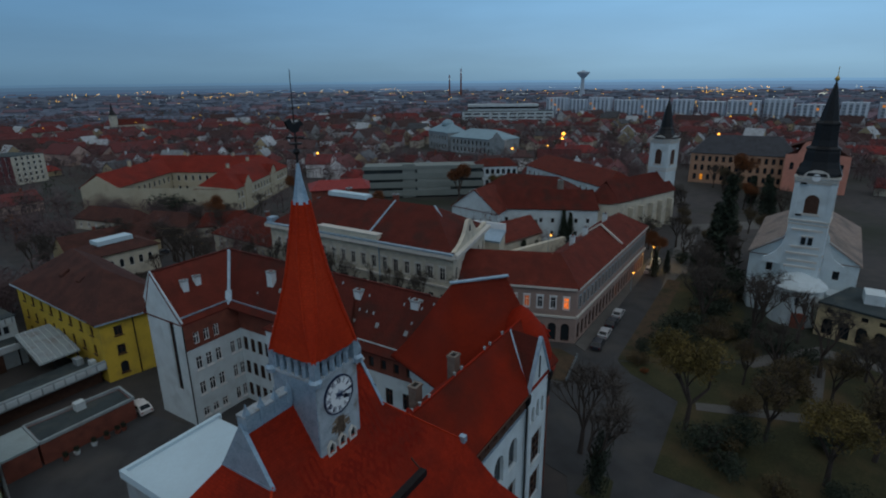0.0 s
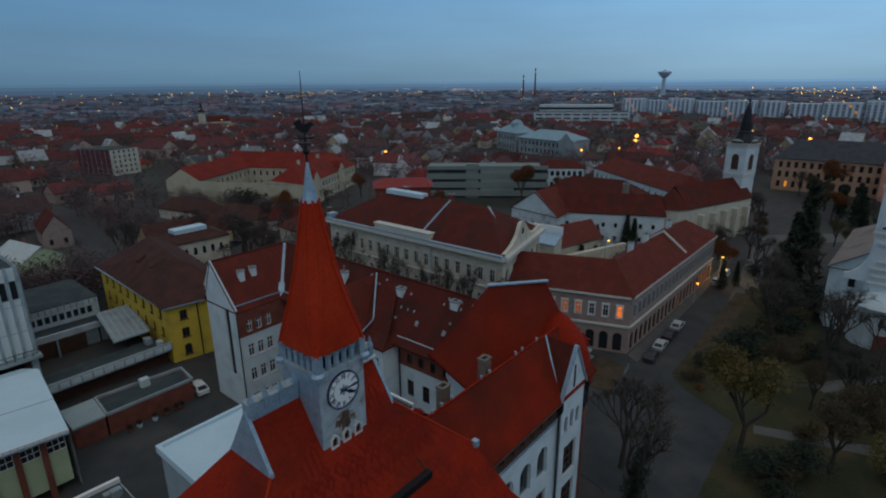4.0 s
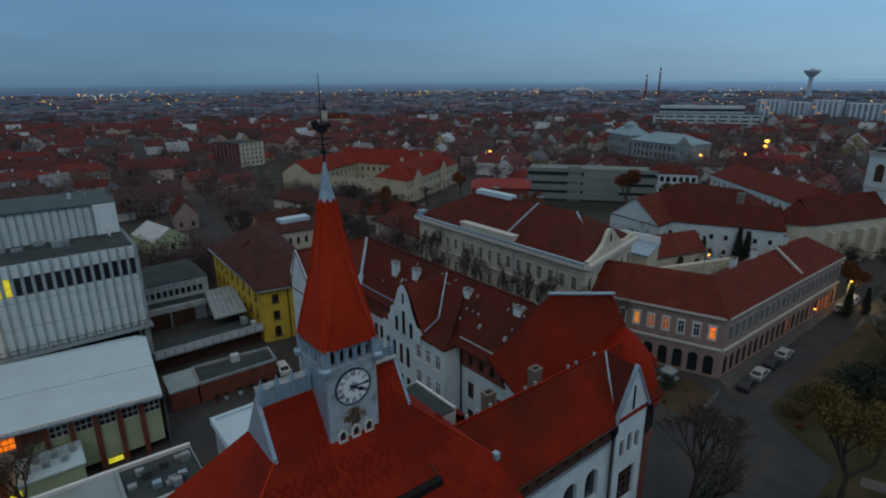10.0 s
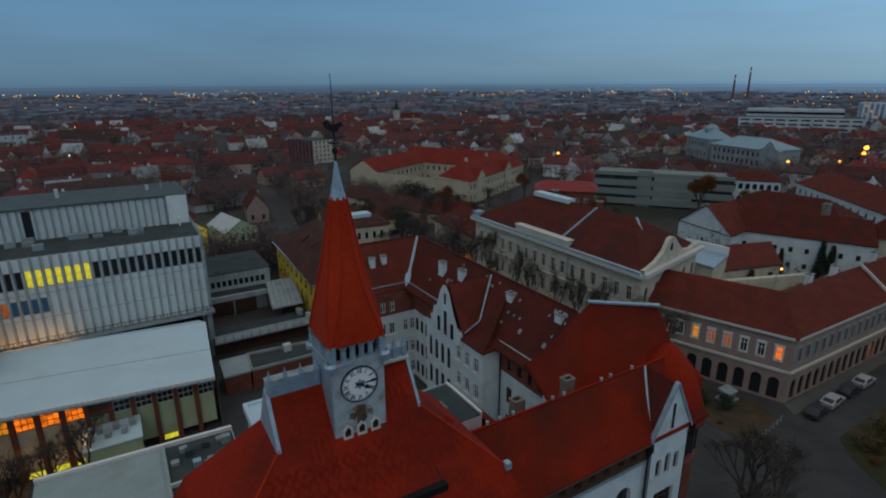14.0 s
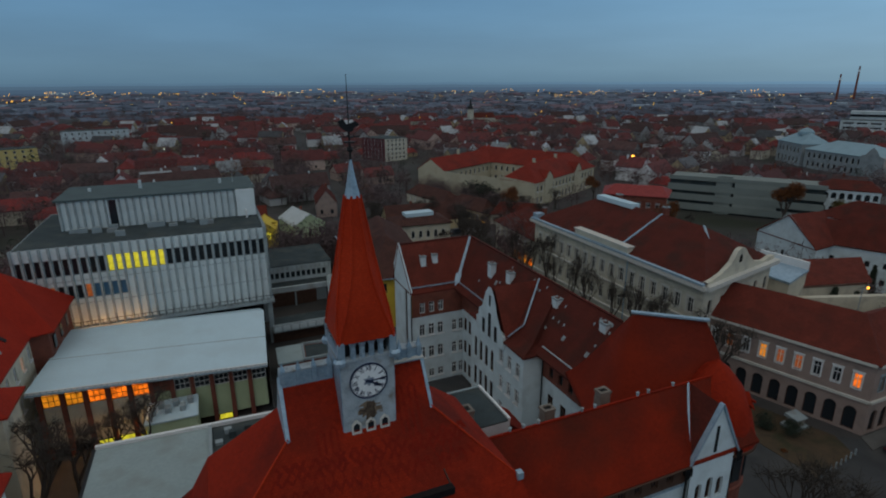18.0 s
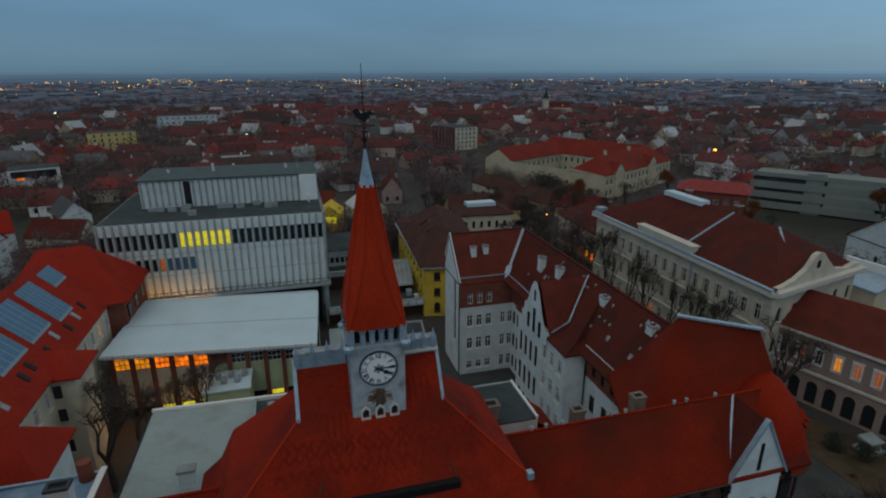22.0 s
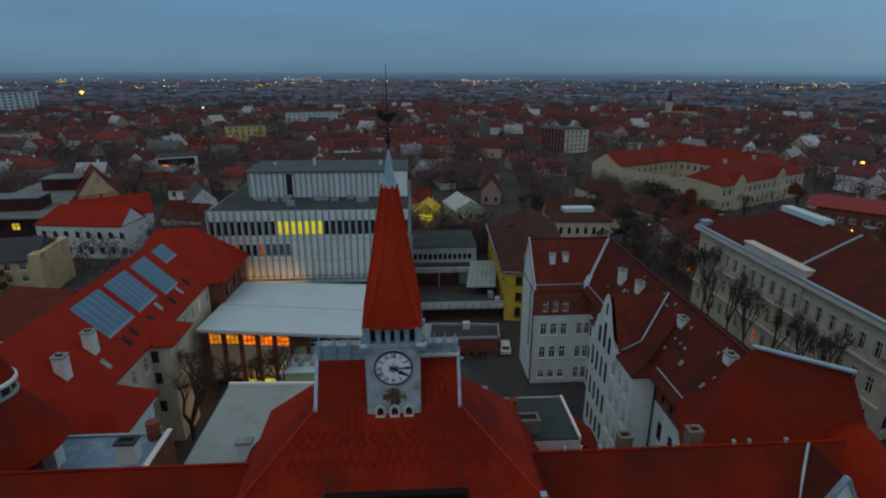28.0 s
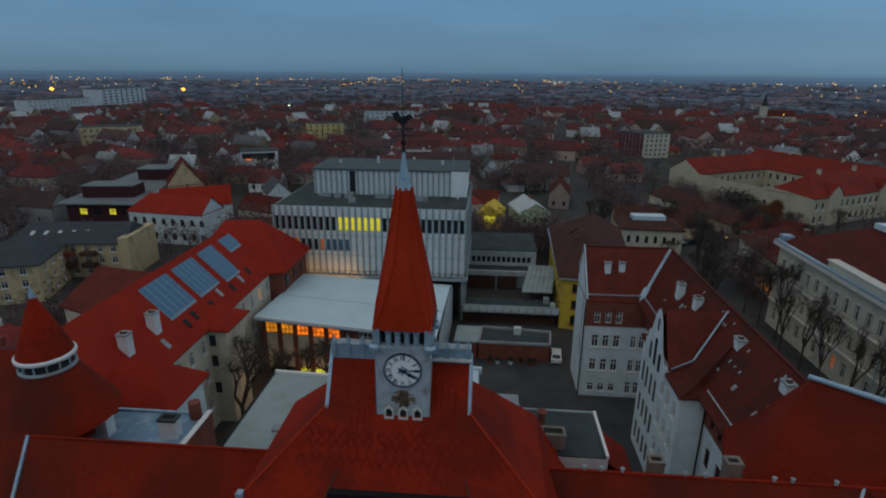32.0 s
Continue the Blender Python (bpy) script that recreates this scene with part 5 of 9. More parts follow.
for i in range(bays):
    x = -28.5 + i * bw
    zt = 9.5 - 1.75 * (i + 0.5) / bays
    part("pier", Shape().box(x - 0.28, x + 0.28, 43.9, 44.5, 0, zt), BRICK, hall, "red-brown brick pier")
    lit = {0: LIT_AMBER, 1: LIT_AMBER, 2: LIT_ORANGE, 3: LIT_ORANGE, 4: LIT_ORANGE, 5: LIT_ORANGE}.get(i, PANE)
    if i == 5:
        lit = BRICK
    fr = part("glazing", Shape().box(x + 0.28, x + bw - 0.28, 44.28, 44.34, zt - 2.3, zt - 0.2), lit, hall)
    g2 = Shape()
    for k in range(4):
        g2.box(x + 0.28 + k * (bw - 0.62) / 3, x + 0.34 + k * (bw - 0.62) / 3, 44.2, 44.28, zt - 2.3, zt - 0.2)
    for k in range(3):
        g2.box(x + 0.28, x + bw - 0.28, 44.2, 44.27, zt - 2.3 + k * 0.75, zt - 2.23 + k * 0.75)
    part("mullions", g2, WHITE_PAINT if i > 5 else WOOD_DARK, fr)
    part("panel", Shape().box(x + 0.28, x + bw - 0.28, 44.24, 44.4, 1.2, zt - 2.3), PLASTER_CREAM if i < 5 else PLASTER_GREEN, hall)
    if i in (2, 3, 4, 8):
        part("low_window", Shape().box(x + 0.4, x + bw - 0.4, 44.18, 44.24, 0.4, 1.1), LIT_YELLOW, hall, "lit low window")
kiosk = thing("roof_plant", (-11.5, 40, 0), "pale flat-roofed plant room with metal units on top", "plant room")
part("wall", Shape().box(-16.9, -11.2, 38.6, 43.4, 0, 5.2), PLASTER_GREEN, kiosk)
part("deck", Shape().box(-17.1, -11.0, 38.4, 43.6, 5.2, 5.4), MEMBRANE, kiosk)
for k in range(6):
    x = -16.5 + k * 0.85
    part("unit", Shape().box(x, x + 0.65, 40 + (k % 2) * 1.4, 41 + (k % 2) * 1.4, 5.4, 6.1), CONCRETE, kiosk)

# low buildings between the library and the yellow house
link = thing("link_building", (8, 70, 0), "low flat-roofed link building with concrete bands and ribbon windows", "building")
part("upper_body", Shape().box(0.9, 16.4, 88.2, 102, 0, 7.0), CONCRETE, link)
part("upper_deck", Shape().box(0.7, 16.6, 88.0, 102.2, 7.0, 7.2), BITUMEN, link)
facade(link, (0.9, 88.0), (16.4, 88.0), 3.4, 7.0, rows_of(12, 15.5, 4.3, 0.9, 1.4, "grey"), CONCRETE_PALE, depth=0.12)
for k in range(16):
    part("roof_rib", Shape().box(0.9 + k, 1.02 + k, 87.75, 87.98, 6.1, 7.1), FIN, link)
part("mid_body", Shape().box(1.2, 15.5, 83.6, 87.9, 0, 3.5), CONCRETE, link)
part("mid_deck", Shape().box(1.2, 15.5, 83.7, 87.9, 3.5, 3.58), BITUMEN, link)
part("mid_band", Shape().box(1.0, 15.8, 83.2, 83.6, 2.9, 4.0), CONCRETE_PALE, link, "pale concrete parapet band")
part("shed_wall", Shape().box(1.2, 12.0, 82.8, 83.1, 0, 2.9), WOOD_DARK, link)
part("court_post", Shape().box(7.4, 7.7, 82.2, 82.5, 0, 3.2), CONCRETE, link)
part("front_body", Shape().box(1.0, 18.6, 66.0, 70.0, 0, 3.0), WOOD_DARK, link)
part("front_deck", Shape().box(1.0, 18.7, 64.8, 70.1, 3.0, 3.14), BITUMEN, link)
part("front_band", Shape().box(1.0, 18.9, 64.3, 64.8, 2.6, 4.0), CONCRETE, link, "concrete parapet band with pale panels")
for k in range(12):
    part("band_slab", Shape().box(1.2 + k * 1.48, 2.45 + k * 1.48, 64.14, 64.3, 2.9, 3.75), CONCRETE_PALE, link)
part("deck_unit", Shape().box(16.4, 17.4, 68.0, 69.4, 3.14, 4.2), CONCRETE, link)
part("deck_unit", Shape().box(17.5, 18.3, 66.0, 67.0, 3.14, 4.0), CONCRETE_PALE, link)
glassroof = thing("glass_roof", (13, 80, 0), "pale corrugated translucent roof over a passage", "roof")
for k in range(4):
    y0, x0 = 70.2 + k * 3.5, 12.3 + k * 0.58
    part("sheet", Shape().prism([(x0, y0), (x0 + 5.8, y0), (x0 + 6.3, y0 + 3.4), (x0 + 0.5, y0 + 3.4)], 4.5, [4.75, 4.75, 5.25, 5.25]), CONCRETE, glassroof)
    for j in range(6):
        part("sheet_rib", Shape().bar((x0 + 0.5 + j * 0.95, y0 + 0.05, 4.78), (x0 + 0.98 + j * 0.95, y0 + 3.35, 5.28), 0.06, 0.08), CONCRETE_PALE, glassroof)
for x in (14.4, 17.8):
    for y in (70.6, 83.4):
        part("post", Shape().box(x - 0.1, x + 0.1, y - 0.1, y + 0.1, 0, 4.8), IRON, glassroof)
sheds = thing("brick_garage", (10, 54, 0), "low brick garage with a sunken dark roof and pale parapet", "garage")
GQ = [(4.3, 51.6), (15.9, 51.6), (16.4, 56.2), (4.8, 57.2)]
part("wall", Shape().prism(GQ, 0, 3.0), BRICK, sheds)
part("deck", Shape().prism([(4.6, 51.9), (15.6, 51.9), (16.1, 55.9), (5.1, 56.8)], 3.0, 3.04), BITUMEN, sheds)
for i in range(4):
    p, q2 = GQ[i], GQ[(i + 1) % 4]
    part("parapet", Shape().bar((*p, 3.2), (*q2, 3.2), 0.28, 0.4), CONCRETE, sheds)
part("roof_box", Shape().box(10.2, 11.4, 55.0, 56.0, 3.04, 4.2), CONCRETE_PALE, sheds)
part("white_deck", Shape().prism([(0.2, 51.4), (4.1, 51.4), (4.6, 57.2), (0.5, 57.2)], 3.0, 3.3), MEMBRANE_OLD, sheds)
part("white_wall", Shape().prism([(0.3, 51.5), (4.0, 51.5), (4.5, 57.1), (0.6, 57.1)], 0, 3.0), BRICK, sheds)
for k, x in enumerate((6.2, 7.5, 9.6, 11.2, 12.6, 13.4)):
    planter = thing("garden_pot", (x, 50.4, 0.05), "small pot with a dark shrub by the brick garage", "plant pot", "pots by the garage")
    part("pot", Shape().lathe([(0.02, 0.05), (0.3, 0.05), (0.38, 0.5), (0.3, 0.5)], 10, x, 50.4), CONCRETE_PALE if k in (1, 2) else BRICK, planter)
    sh = Shape()
    for j in range(40):
        a2, z2 = j * 2.4, 0.5 + (j % 10) * 0.06
        cx, cy = x + 0.3 * math.cos(a2) * (1 - j / 60), 50.4 + 0.3 * math.sin(a2) * (1 - j / 60)
        sh.face([(cx - 0.12, cy, z2), (cx + 0.12, cy + 0.05, z2 + 0.05), (cx, cy, z2 + 0.25)])
    part("leaves", sh, LEAF_DARK, planter)

# low annexe with pale flat roof west of the tower
low = thing("low_annexe", (-13, 17, 0), "low annexe with pale flat membrane roof and gravel roof beside it", "annexe")
part("wall", Shape().prism([(-19.5, 6.5), (-6, 6.5), (-2.8, 14.5), (-2.8, 25.2), (-19.3, 25.9)], 0, 11.2), PLASTER_WHITE, low)
part("deck", Shape().prism([(-19.6, 6.5), (-9.2, 6.5), (-9.2, 25.6), (-19.4, 26.0)], 11.2, 11.4), MEMBRANE_OLD, low)
part("gravel_deck", Shape().prism([(-9.1, 14.5), (-2.9, 14.5), (-2.9, 25.0), (-9.1, 25.5)], 11.2, 11.32), BITUMEN, low)
part("parapet", Shape().bar((-19.4, 26.0, 11.5), (-2.8, 25.2, 11.5), 0.35, 0.45), WHITE_PAINT, low)
part("parapet", Shape().bar((-9.15, 25.4, 11.45), (-9.15, 14.6, 11.45), 0.3, 0.4), CONCRETE, low)
part("gutter", Shape().bar((-19.6, 6.5, 11.3), (-19.5, 26.0, 11.3), 0.28, 0.3), IRON, low)
part("vent_box", Shape().box(-14.7, -13.4, 13.2, 14.0, 11.4, 13.0), PLASTER_WHITE, low)
part("vent_cap", Shape().box(-14.8, -13.3, 13.1, 14.1, 13.0, 13.25), CONCRETE, low)
for k in range(14):
    x, y = rr.uniform(-8.6, -3.4), rr.uniform(19.5, 24)
    part("roof_unit", Shape().box(x - 0.35, x + 0.35, y - 0.3, y + 0.3, 11.3, 11.3 + rr.uniform(0.3, 0.8)), (BITUMEN, CONCRETE, CONCRETE, ZINC)[k % 4], low)
part("roof_edge", Shape().bar((-9.0, 19.0, 11.5), (-2.9, 19.0, 11.5), 0.25, 0.4), CONCRETE_PALE, low)

# ---------------------------------------------------------------- west wing with solar panels
west = thing("west_wing", (-34, 35, 0), "cream college wing with bright red roof, chimneys and solar panels", "college wing")
WQ = [(-30.2, 10), (-30.2, 56), (-43.2, 56), (-43.2, 10)]
facade(west, (-30.2, 10), (-30.2, 56), 0, 14.2, [r for z in (3.0, 7.0, 11.0) for r in rows_of(15, 46, z, 1.0, 1.9, "white cross sill", lit=((2, LIT_AMBER),) if z == 7.0 else ((12, LIT_AMBER),) if z == 11.0 else ())], PLASTER_CREAM)
part("wall_core", Shape().box(-42.6, -30.8, 10, 56, 0, 14), PLASTER_CREAM, west)
roof(west, WQ, 14.2, (-36.7, 8), (-36.7, 50), 21.2, TILE_BRIGHT, over=0.5)
roof(west, [(-42.5, 46), (-27.8, 52.0), (-27.6, 64.2), (-42.5, 66)], 14.2, (-39, 56.5), (-33.2, 57.5), 21.2, TILE_BRIGHT, over=0.4, name="end_roof")
part("end_wall", Shape().prism([(-42, 47), (-28.2, 52.4), (-28.0, 63.8), (-42, 65.5)], 0, 14.1), BRICK, west)
for yy in (53.5, 57.2, 60.8):
    part("end_window", Shape().box(-28.1, -27.95, yy, yy + 1.1, 11.0, 12.8), PANE, west)
SOLAR_FRAME = material("dull_blue_aluminium", (0.22, 0.32, 0.40), rough=0.5, scale=2.0, fine=12.0, amount=0.1, bump=0.0)
for k, (y0, y1, u0, u1) in enumerate(((27.6, 33.4, 0.36, 0.86), (34.6, 39.8, 0.36, 0.86), (41.2, 45.4, 0.30, 0.86), (47.6, 51.4, 0.62, 0.86))):
    def on(u, y, lift):
        x = -29.7 - u * 7.0
        return (x - lift * 0.67, y, 14.2 + u * 7.0 + lift)
    sp = thing("solar_panel", on(u0, y0, 0), "blue-grey solar panel array on the red tiled roof", "solar panel", "solar panels on the roof")
    part("frame", Shape().face([on(u0, y0, 0.3), on(u0, y1, 0.3), on(u1, y1, 0.3), on(u1, y0, 0.3)]).face([on(u0, y0, 0.05), on(u0, y1, 0.05), on(u0, y1, 0.3), on(u0, y0, 0.3)]).face([on(u0, y0, 0.05), on(u0, y0, 0.3), on(u1, y0, 0.3), on(u1, y0, 0.05)]), SOLAR_FRAME, sp)
    nr, nc = 4 if k < 3 else 2, 5
    for i in range(nr):
        for j in range(nc):
            a0, a1 = u0 + (u1 - u0) * (i + 0.015) / nr, u0 + (u1 - u0) * (i + 0.985) / nr
            b0, b1 = y0 + (y1 - y0) * (j + 0.07) / nc, y0 + (y1 - y0) * (j + 0.93) / nc
            part("cell", Shape().face([on(a0, b0, 0.33), on(a0, b1, 0.33), on(a1, b1, 0.33), on(a1, b0, 0.33)]), PANE_BLUE, sp)
for u, y in ((0.22, 29), (0.24, 31), (0.2, 35), (0.26, 38), (0.2, 41), (0.22, 44), (0.25, 47), (0.2, 24)):
    x, z = -29.7 - u * 7.0, 14.2 + u * 7.0
    s = Shape().prism([(x - 0.45, y - 0.32), (x + 0.45, y - 0.32), (x + 0.45, y + 0.32), (x - 0.45, y + 0.32)], z - 0.6, [z + 0.58, z - 0.32, z - 0.32, z + 0.58])
    part("skylight", s, IRON if int(y) % 2 else CONCRETE, west)
chimney(-32.6, 24.6, 16.6, 19.3, 1.1, 1.0, PLASTER_WHITE, "white plastered chimney on the bright red roof")
chimney(-32.6, 19.6, 16.6, 19.2, 1.1, 1.0, PLASTER_WHITE, "white plastered chimney on the bright red roof")
roof(west, [(-31.6, 31.4), (-27.6, 31.4), (-27.6, 37.0), (-31.6, 37.0)], 13.9, (-31.6, 34.2), (-30.2, 34.2), 16.0, TILE_BRIGHT, over=0.4, name="stair_roof", gable=(True, False))
part("stair_wall", Shape().box(-31.4, -27.9, 31.6, 36.8, 0, 13.9), PLASTER_CREAM, west)
roof(west, [(-30.6, 12.4), (-24.2, 12.4), (-24.2, 19.2), (-30.6, 19.2)], 15.0, (-30, 15.8), (-27.0, 15.8), 18.4, TILE_BRIGHT, over=0.4, name="lean_roof")
part("lean_wall", Shape().box(-30.6, -24.4, 12.6, 19.0, 0, 15.0), PLASTER_WHITE, west)
for z in (6.5, 10.2):
    for yy in (11.5, 14.0):
        part("lean_window", Shape().box(-24.45, -24.32, yy + 2.2, yy + 3.1, z, z + 1.7), LIT_AMBER if (z, yy) == (6.5, 14.0) else PANE, west)
for z in (4.5, 8.5, 11.4):
    part("stair_window", Shape().box(-30.2, -29.4, 31.5, 31.62, z, z + 1.5), PANE, west)
# west corner of the college with its round turret
roof(college, [(-42, -4), (-26.0, -3.0), (-27.6, 11.5), (-40, 13)], 15.6, (-33.5, 5.5), (-29.0, 5.6), 24.9, TILE_FRONT, profile=((0, 0), (0.3, 0.24), (1, 1)), name="corner_roof", over=0.5)
part("corner_wall", Shape().prism([(-41.5, -3.6), (-26.4, -2.7), (-28.0, 11), (-39.5, 12.4)], 0, 15.6), PLASTER_WHITE, college)
turret = thing("roof_turret", (-28.3, 5.4, 21), "round roof turret with a red cone roof and white ring", "turret")
part("skirt", Shape().lathe([(4.3, 19.6), (3.7, 20.7), (3.0, 21.9), (2.4, 22.9), (1.84, 23.8)], 28, -28.3, 5.4), TILE_FRONT, turret, "sloping red tiled skirt of the turret", True)
part("drum", Shape().lathe([(1.78, 20.0), (1.78, 24.75)], 28, -28.3, 5.4), PANE, turret, "dark glazed drum", True)
part("sill_ring", Shape().lathe([(1.8, 23.75), (1.95, 23.8), (1.95, 23.98), (1.78, 24.02)], 28, -28.3, 5.4), CONCRETE, turret, "grey sill ring", True)
for k in range(14):
    a = k * math.tau / 14
    part("mullion", Shape().bar((-28.3 + 1.83 * math.cos(a), 5.4 + 1.83 * math.sin(a), 23.95), (-28.3 + 1.83 * math.cos(a), 5.4 + 1.83 * math.sin(a), 24.72), 0.1, 0.1), CONCRETE, turret)
part("ring", Shape().lathe([(1.8, 24.7), (2.04, 24.72), (2.04, 24.98), (1.7, 25.08)], 28, -28.3, 5.4), WHITE_PAINT, turret, "white painted ring", True)
part("cone", Shape().lathe([(1.9, 25.0), (1.66, 25.7), (0.85, 27.9), (0.2, 29.5), (0.02, 29.8)], 28, -28.3, 5.4), TILE_RED, turret, "red tiled cone roof", True)
part("finial", Shape().lathe([(0.24, 29.4), (0.18, 29.8), (0.04, 30.4)], 8, -28.3, 5.4), ZINC, turret)
back = thing("back_house", (-56, 50, 0), "low house with a dark red hipped roof behind the wing", "house")
BK = [(-63, 47), (-50, 42), (-46.5, 60), (-64, 62)]
for i in range(4):
    facade(back, BK[i], BK[(i + 1) % 4], 0, 8.8, rows_of(4, (Vector(BK[(i + 1) % 4]) - Vector(BK[i])).length, 5.4, 1.0, 1.6, "white cross sill"), PLASTER_CREAM)
roof(back, BK, 8.8, (-61.5, 54.5), (-50.5, 52.0), 13.0, TILE_WORN, over=0.5)
# zinc-roofed plant behind the ridge
plant = thing("zinc_annexe", (-20, 6, 0), "white walled annexe with a pale blue zinc roof behind the ridge", "annexe")
part("wall", Shape().box(-26.8, -18.4, 5.02, 9.7, 0, 16.9), PLASTER_WHITE, plant)
part("deck", Shape().box(-26.6, -18.7, 5.02, 9.5, 16.9, 17.05), BLUE_SHEET, plant)
part("rim", Shape().box(-26.8, -18.7, 9.5, 9.72, 16.9, 17.25), ZINC, plant)
part("fire_wall", Shape().box(-18.66, -18.36, 5.02, 9.76, 13.0, 17.34), BRICK, plant, "red-brown brick end wall")
part("fire_coping", Shape().box(-18.72, -18.3, 5.02, 9.82, 17.34, 17.46), WHITE_PAINT, plant, "white coping of the end wall")
part("tank", Shape().tube((-19.5, 9.2, 17.0), (-19.5, 9.2, 18.6), 0.5, 0.5, 12), BRICK, plant)
chimney(-20.2, 6.6, 17.0, 18.9, 1.4, 0.9, PLASTER_WHITE, "white plastered chimney with a blackened top", 0, BITUMEN)
chimney(-25.6, 6.4, 16.5, 19.0, 1.0, 1.0, PLASTER_WHITE, "white plastered chimney with a blackened top", 0)

# ---------------------------------------------------------------- yellow house
yel = thing("yellow_house", (19, 64.6, 0), "yellow three-storey house with dark brown hipped roof", "house")
YQ = [(19.0, 64.6), (31.0, 62.4), (36.0, 98.0), (20.3, 96.0)]
facade(yel, YQ[0], YQ[1], 0, 10.2, [(1.9, z, 1.2, h, z < 2, "brown cross sill", PANE) for z, h in ((0.9, 2.0), (4.2, 1.6), (7.4, 1.6))], PLASTER_YELLOW)
facade(yel, YQ[3], YQ[0], 0, 10.2, [r for z in (0.9, 4.2, 7.4) for r in rows_of(8, 31.4, z, 1.0, 1.6, "brown cross sill")], PLASTER_YELLOW)
facade(yel, YQ[1], YQ[2], 0, 10.2, [], PLASTER_YELLOW)
roof(yel, YQ, 10.2, (25.2, 73), (28.6, 91), 15.6, TILE_BROWN, over=0.7)
part("gutter", Shape().bar((18.3, 64.0, 10.1), (19.6, 96.6, 10.1), 0.2, 0.2).bar((18.3, 64.0, 10.1), (31.6, 61.6, 10.1), 0.2, 0.2), ZINC, yel)
part("downpipe", Shape().tube((23.6, 63.5, 0), (23.6, 63.5, 10.0), 0.1, 0.1, 6), IRON, yel)
for y in (77, 83):
    part("dormer", Shape().prism([(22.6, y - 0.6), (24.0, y - 0.6), (24.0, y + 0.6), (22.6, y + 0.6)], 12.0, [13.55, 14.5, 14.5, 13.55]), TILE_BROWN, yel)

# ---------------------------------------------------------------- school across the street
sch = thing("school", (59.5, 26, 0), "long cream neoclassical school with maroon hipped roof and zinc gutters", "school")
SQ = [(59.8, 26.0), (80.6, 30.8), (81.5, 73), (59.2, 71.5)]
L = 45.5
SW = [r for z, h in ((1.4, 2.4), (6.0, 2.3), (10.9, 2.4)) for r in rows_of(17, L, z, 1.2, h, "stone cross hood sill" if z > 9 else "stone cross sill", arch=False, lit=((7, LIT_DIM),) if z == 1.4 else ())]
facade(sch, SQ[3], SQ[0], 0, 15.6, SW, PLASTER_CREAM, depth=0.3)
facade(sch, SQ[0], SQ[1], 0, 15.6, [(1.5 + k * 3.6, z, 1.3, 2.4, True, "stone sill", PANE) for z in (1.4, 6.0, 10.9) for k in range(6)], PLASTER_CREAM)
facade(sch, SQ[1], SQ[2], 0, 15.6, [], PLASTER_CREAM)
facade(sch, SQ[2], SQ[3], 0, 15.6, rows_of(6, 22, 11, 1.3, 2.3, "stone sill"), PLASTER_CREAM)
roof(sch, SQ, 16.2, (69.5, 36), (69.8, 63), 21.8, TILE_DARK, over=0.2)
part("cornice", Shape().bar((59.2, 25.3, 15.9), (58.7, 72.2, 15.9), 1.1, 0.7).bar((59.2, 25.3, 15.9), (81.2, 30.3, 15.9), 1.1, 0.7), TRIM_STONE, sch)
part("gutter", Shape().bar((58.95, 25.6, 16.4), (58.5, 71.9, 16.4), 0.7, 0.3), ZINC, sch, "broad blue-grey zinc gutter")
part("string_course", Shape().bar((59.7, 26, 9.9), (59.1, 71.5, 9.9), 0.5, 0.3), TRIM_STONE, sch)
part("string_course", Shape().bar((59.7, 26, 5.0), (59.1, 71.5, 5.0), 0.5, 0.3), TRIM_STONE, sch)
part("attic", Shape().prism([(59.3, 42.4), (60.6, 42.4), (60.5, 57.2), (59.2, 57.2)], 16.2, 17.4), PLASTER_CREAM, sch, "raised cream attic parapet")
part("attic_cap", Shape().prism([(59.1, 42.2), (60.8, 42.2), (60.7, 57.4), (59.0, 57.4)], 17.4, 17.6), TRIM_STONE, sch)
PED = [(0, 15.9), (21.3, 15.9), (21.3, 16.9), (19.6, 17.0), (17.6, 16.6), (14.0, 17.2), (11.6, 19.0), (10.2, 20.2), (9.2, 20.4), (8.2, 20.2), (6.6, 18.4), (4.0, 17.2), (1.4, 16.7), (0, 16.6)]
ped = Shape()
PD, PI = Vector((20.8, 4.8, 0)).normalized(), Vector((-4.8, 20.8, 0)).normalized()
for off, flip in ((-0.3, False), (0.4, True)):
    ring = [Vector((59.8, 26.0, z)) + PD * u + PI * off for u, z in PED]
    ped.face(ring[::-1] if flip else ring)
for (u0, z0), (u1, z1) in zip(PED[1:], PED[2:]):
    ped.face([Vector((59.8, 26.0, z)) + PD * u + PI * o for u, z, o in ((u0, z0, -0.3), (u0, z0, 0.4), (u1, z1, 0.4), (u1, z1, -0.3))])
part("pediment", ped, PLASTER_CREAM, sch, "curved cream gable over the end front")
gw = [Vector((59.8, 26.0, z)) + PD * u - PI * 0.34 for u, z in ((8.7, 18.1), (9.7, 18.1), (9.7, 19.0), (9.2, 19.4), (8.7, 19.0))]
part("gable_window", Shape().face(gw), PANE, sch)
part("fire_strip", Shape().bar((60.4, 45.5, 17.0), (69.6, 45.5, 21.9), 0.35, 0.2), ZINC, sch, "zinc strip across the roof")
part("fire_strip", Shape().bar((66.0, 29.4, 17.0), (69.5, 36, 21.9), 0.35, 0.2), ZINC, sch, "zinc strip across the roof")
part("roof_light", Shape().box(68.6, 70.6, 52.5, 63.0, 21.4, 22.3), MEMBRANE, sch, "pale long roof light on the ridge")
part("parapet_end", Shape().box(59.0, 60.8, 70.5, 72.3, 16.2, 17.4), ZINC, sch)
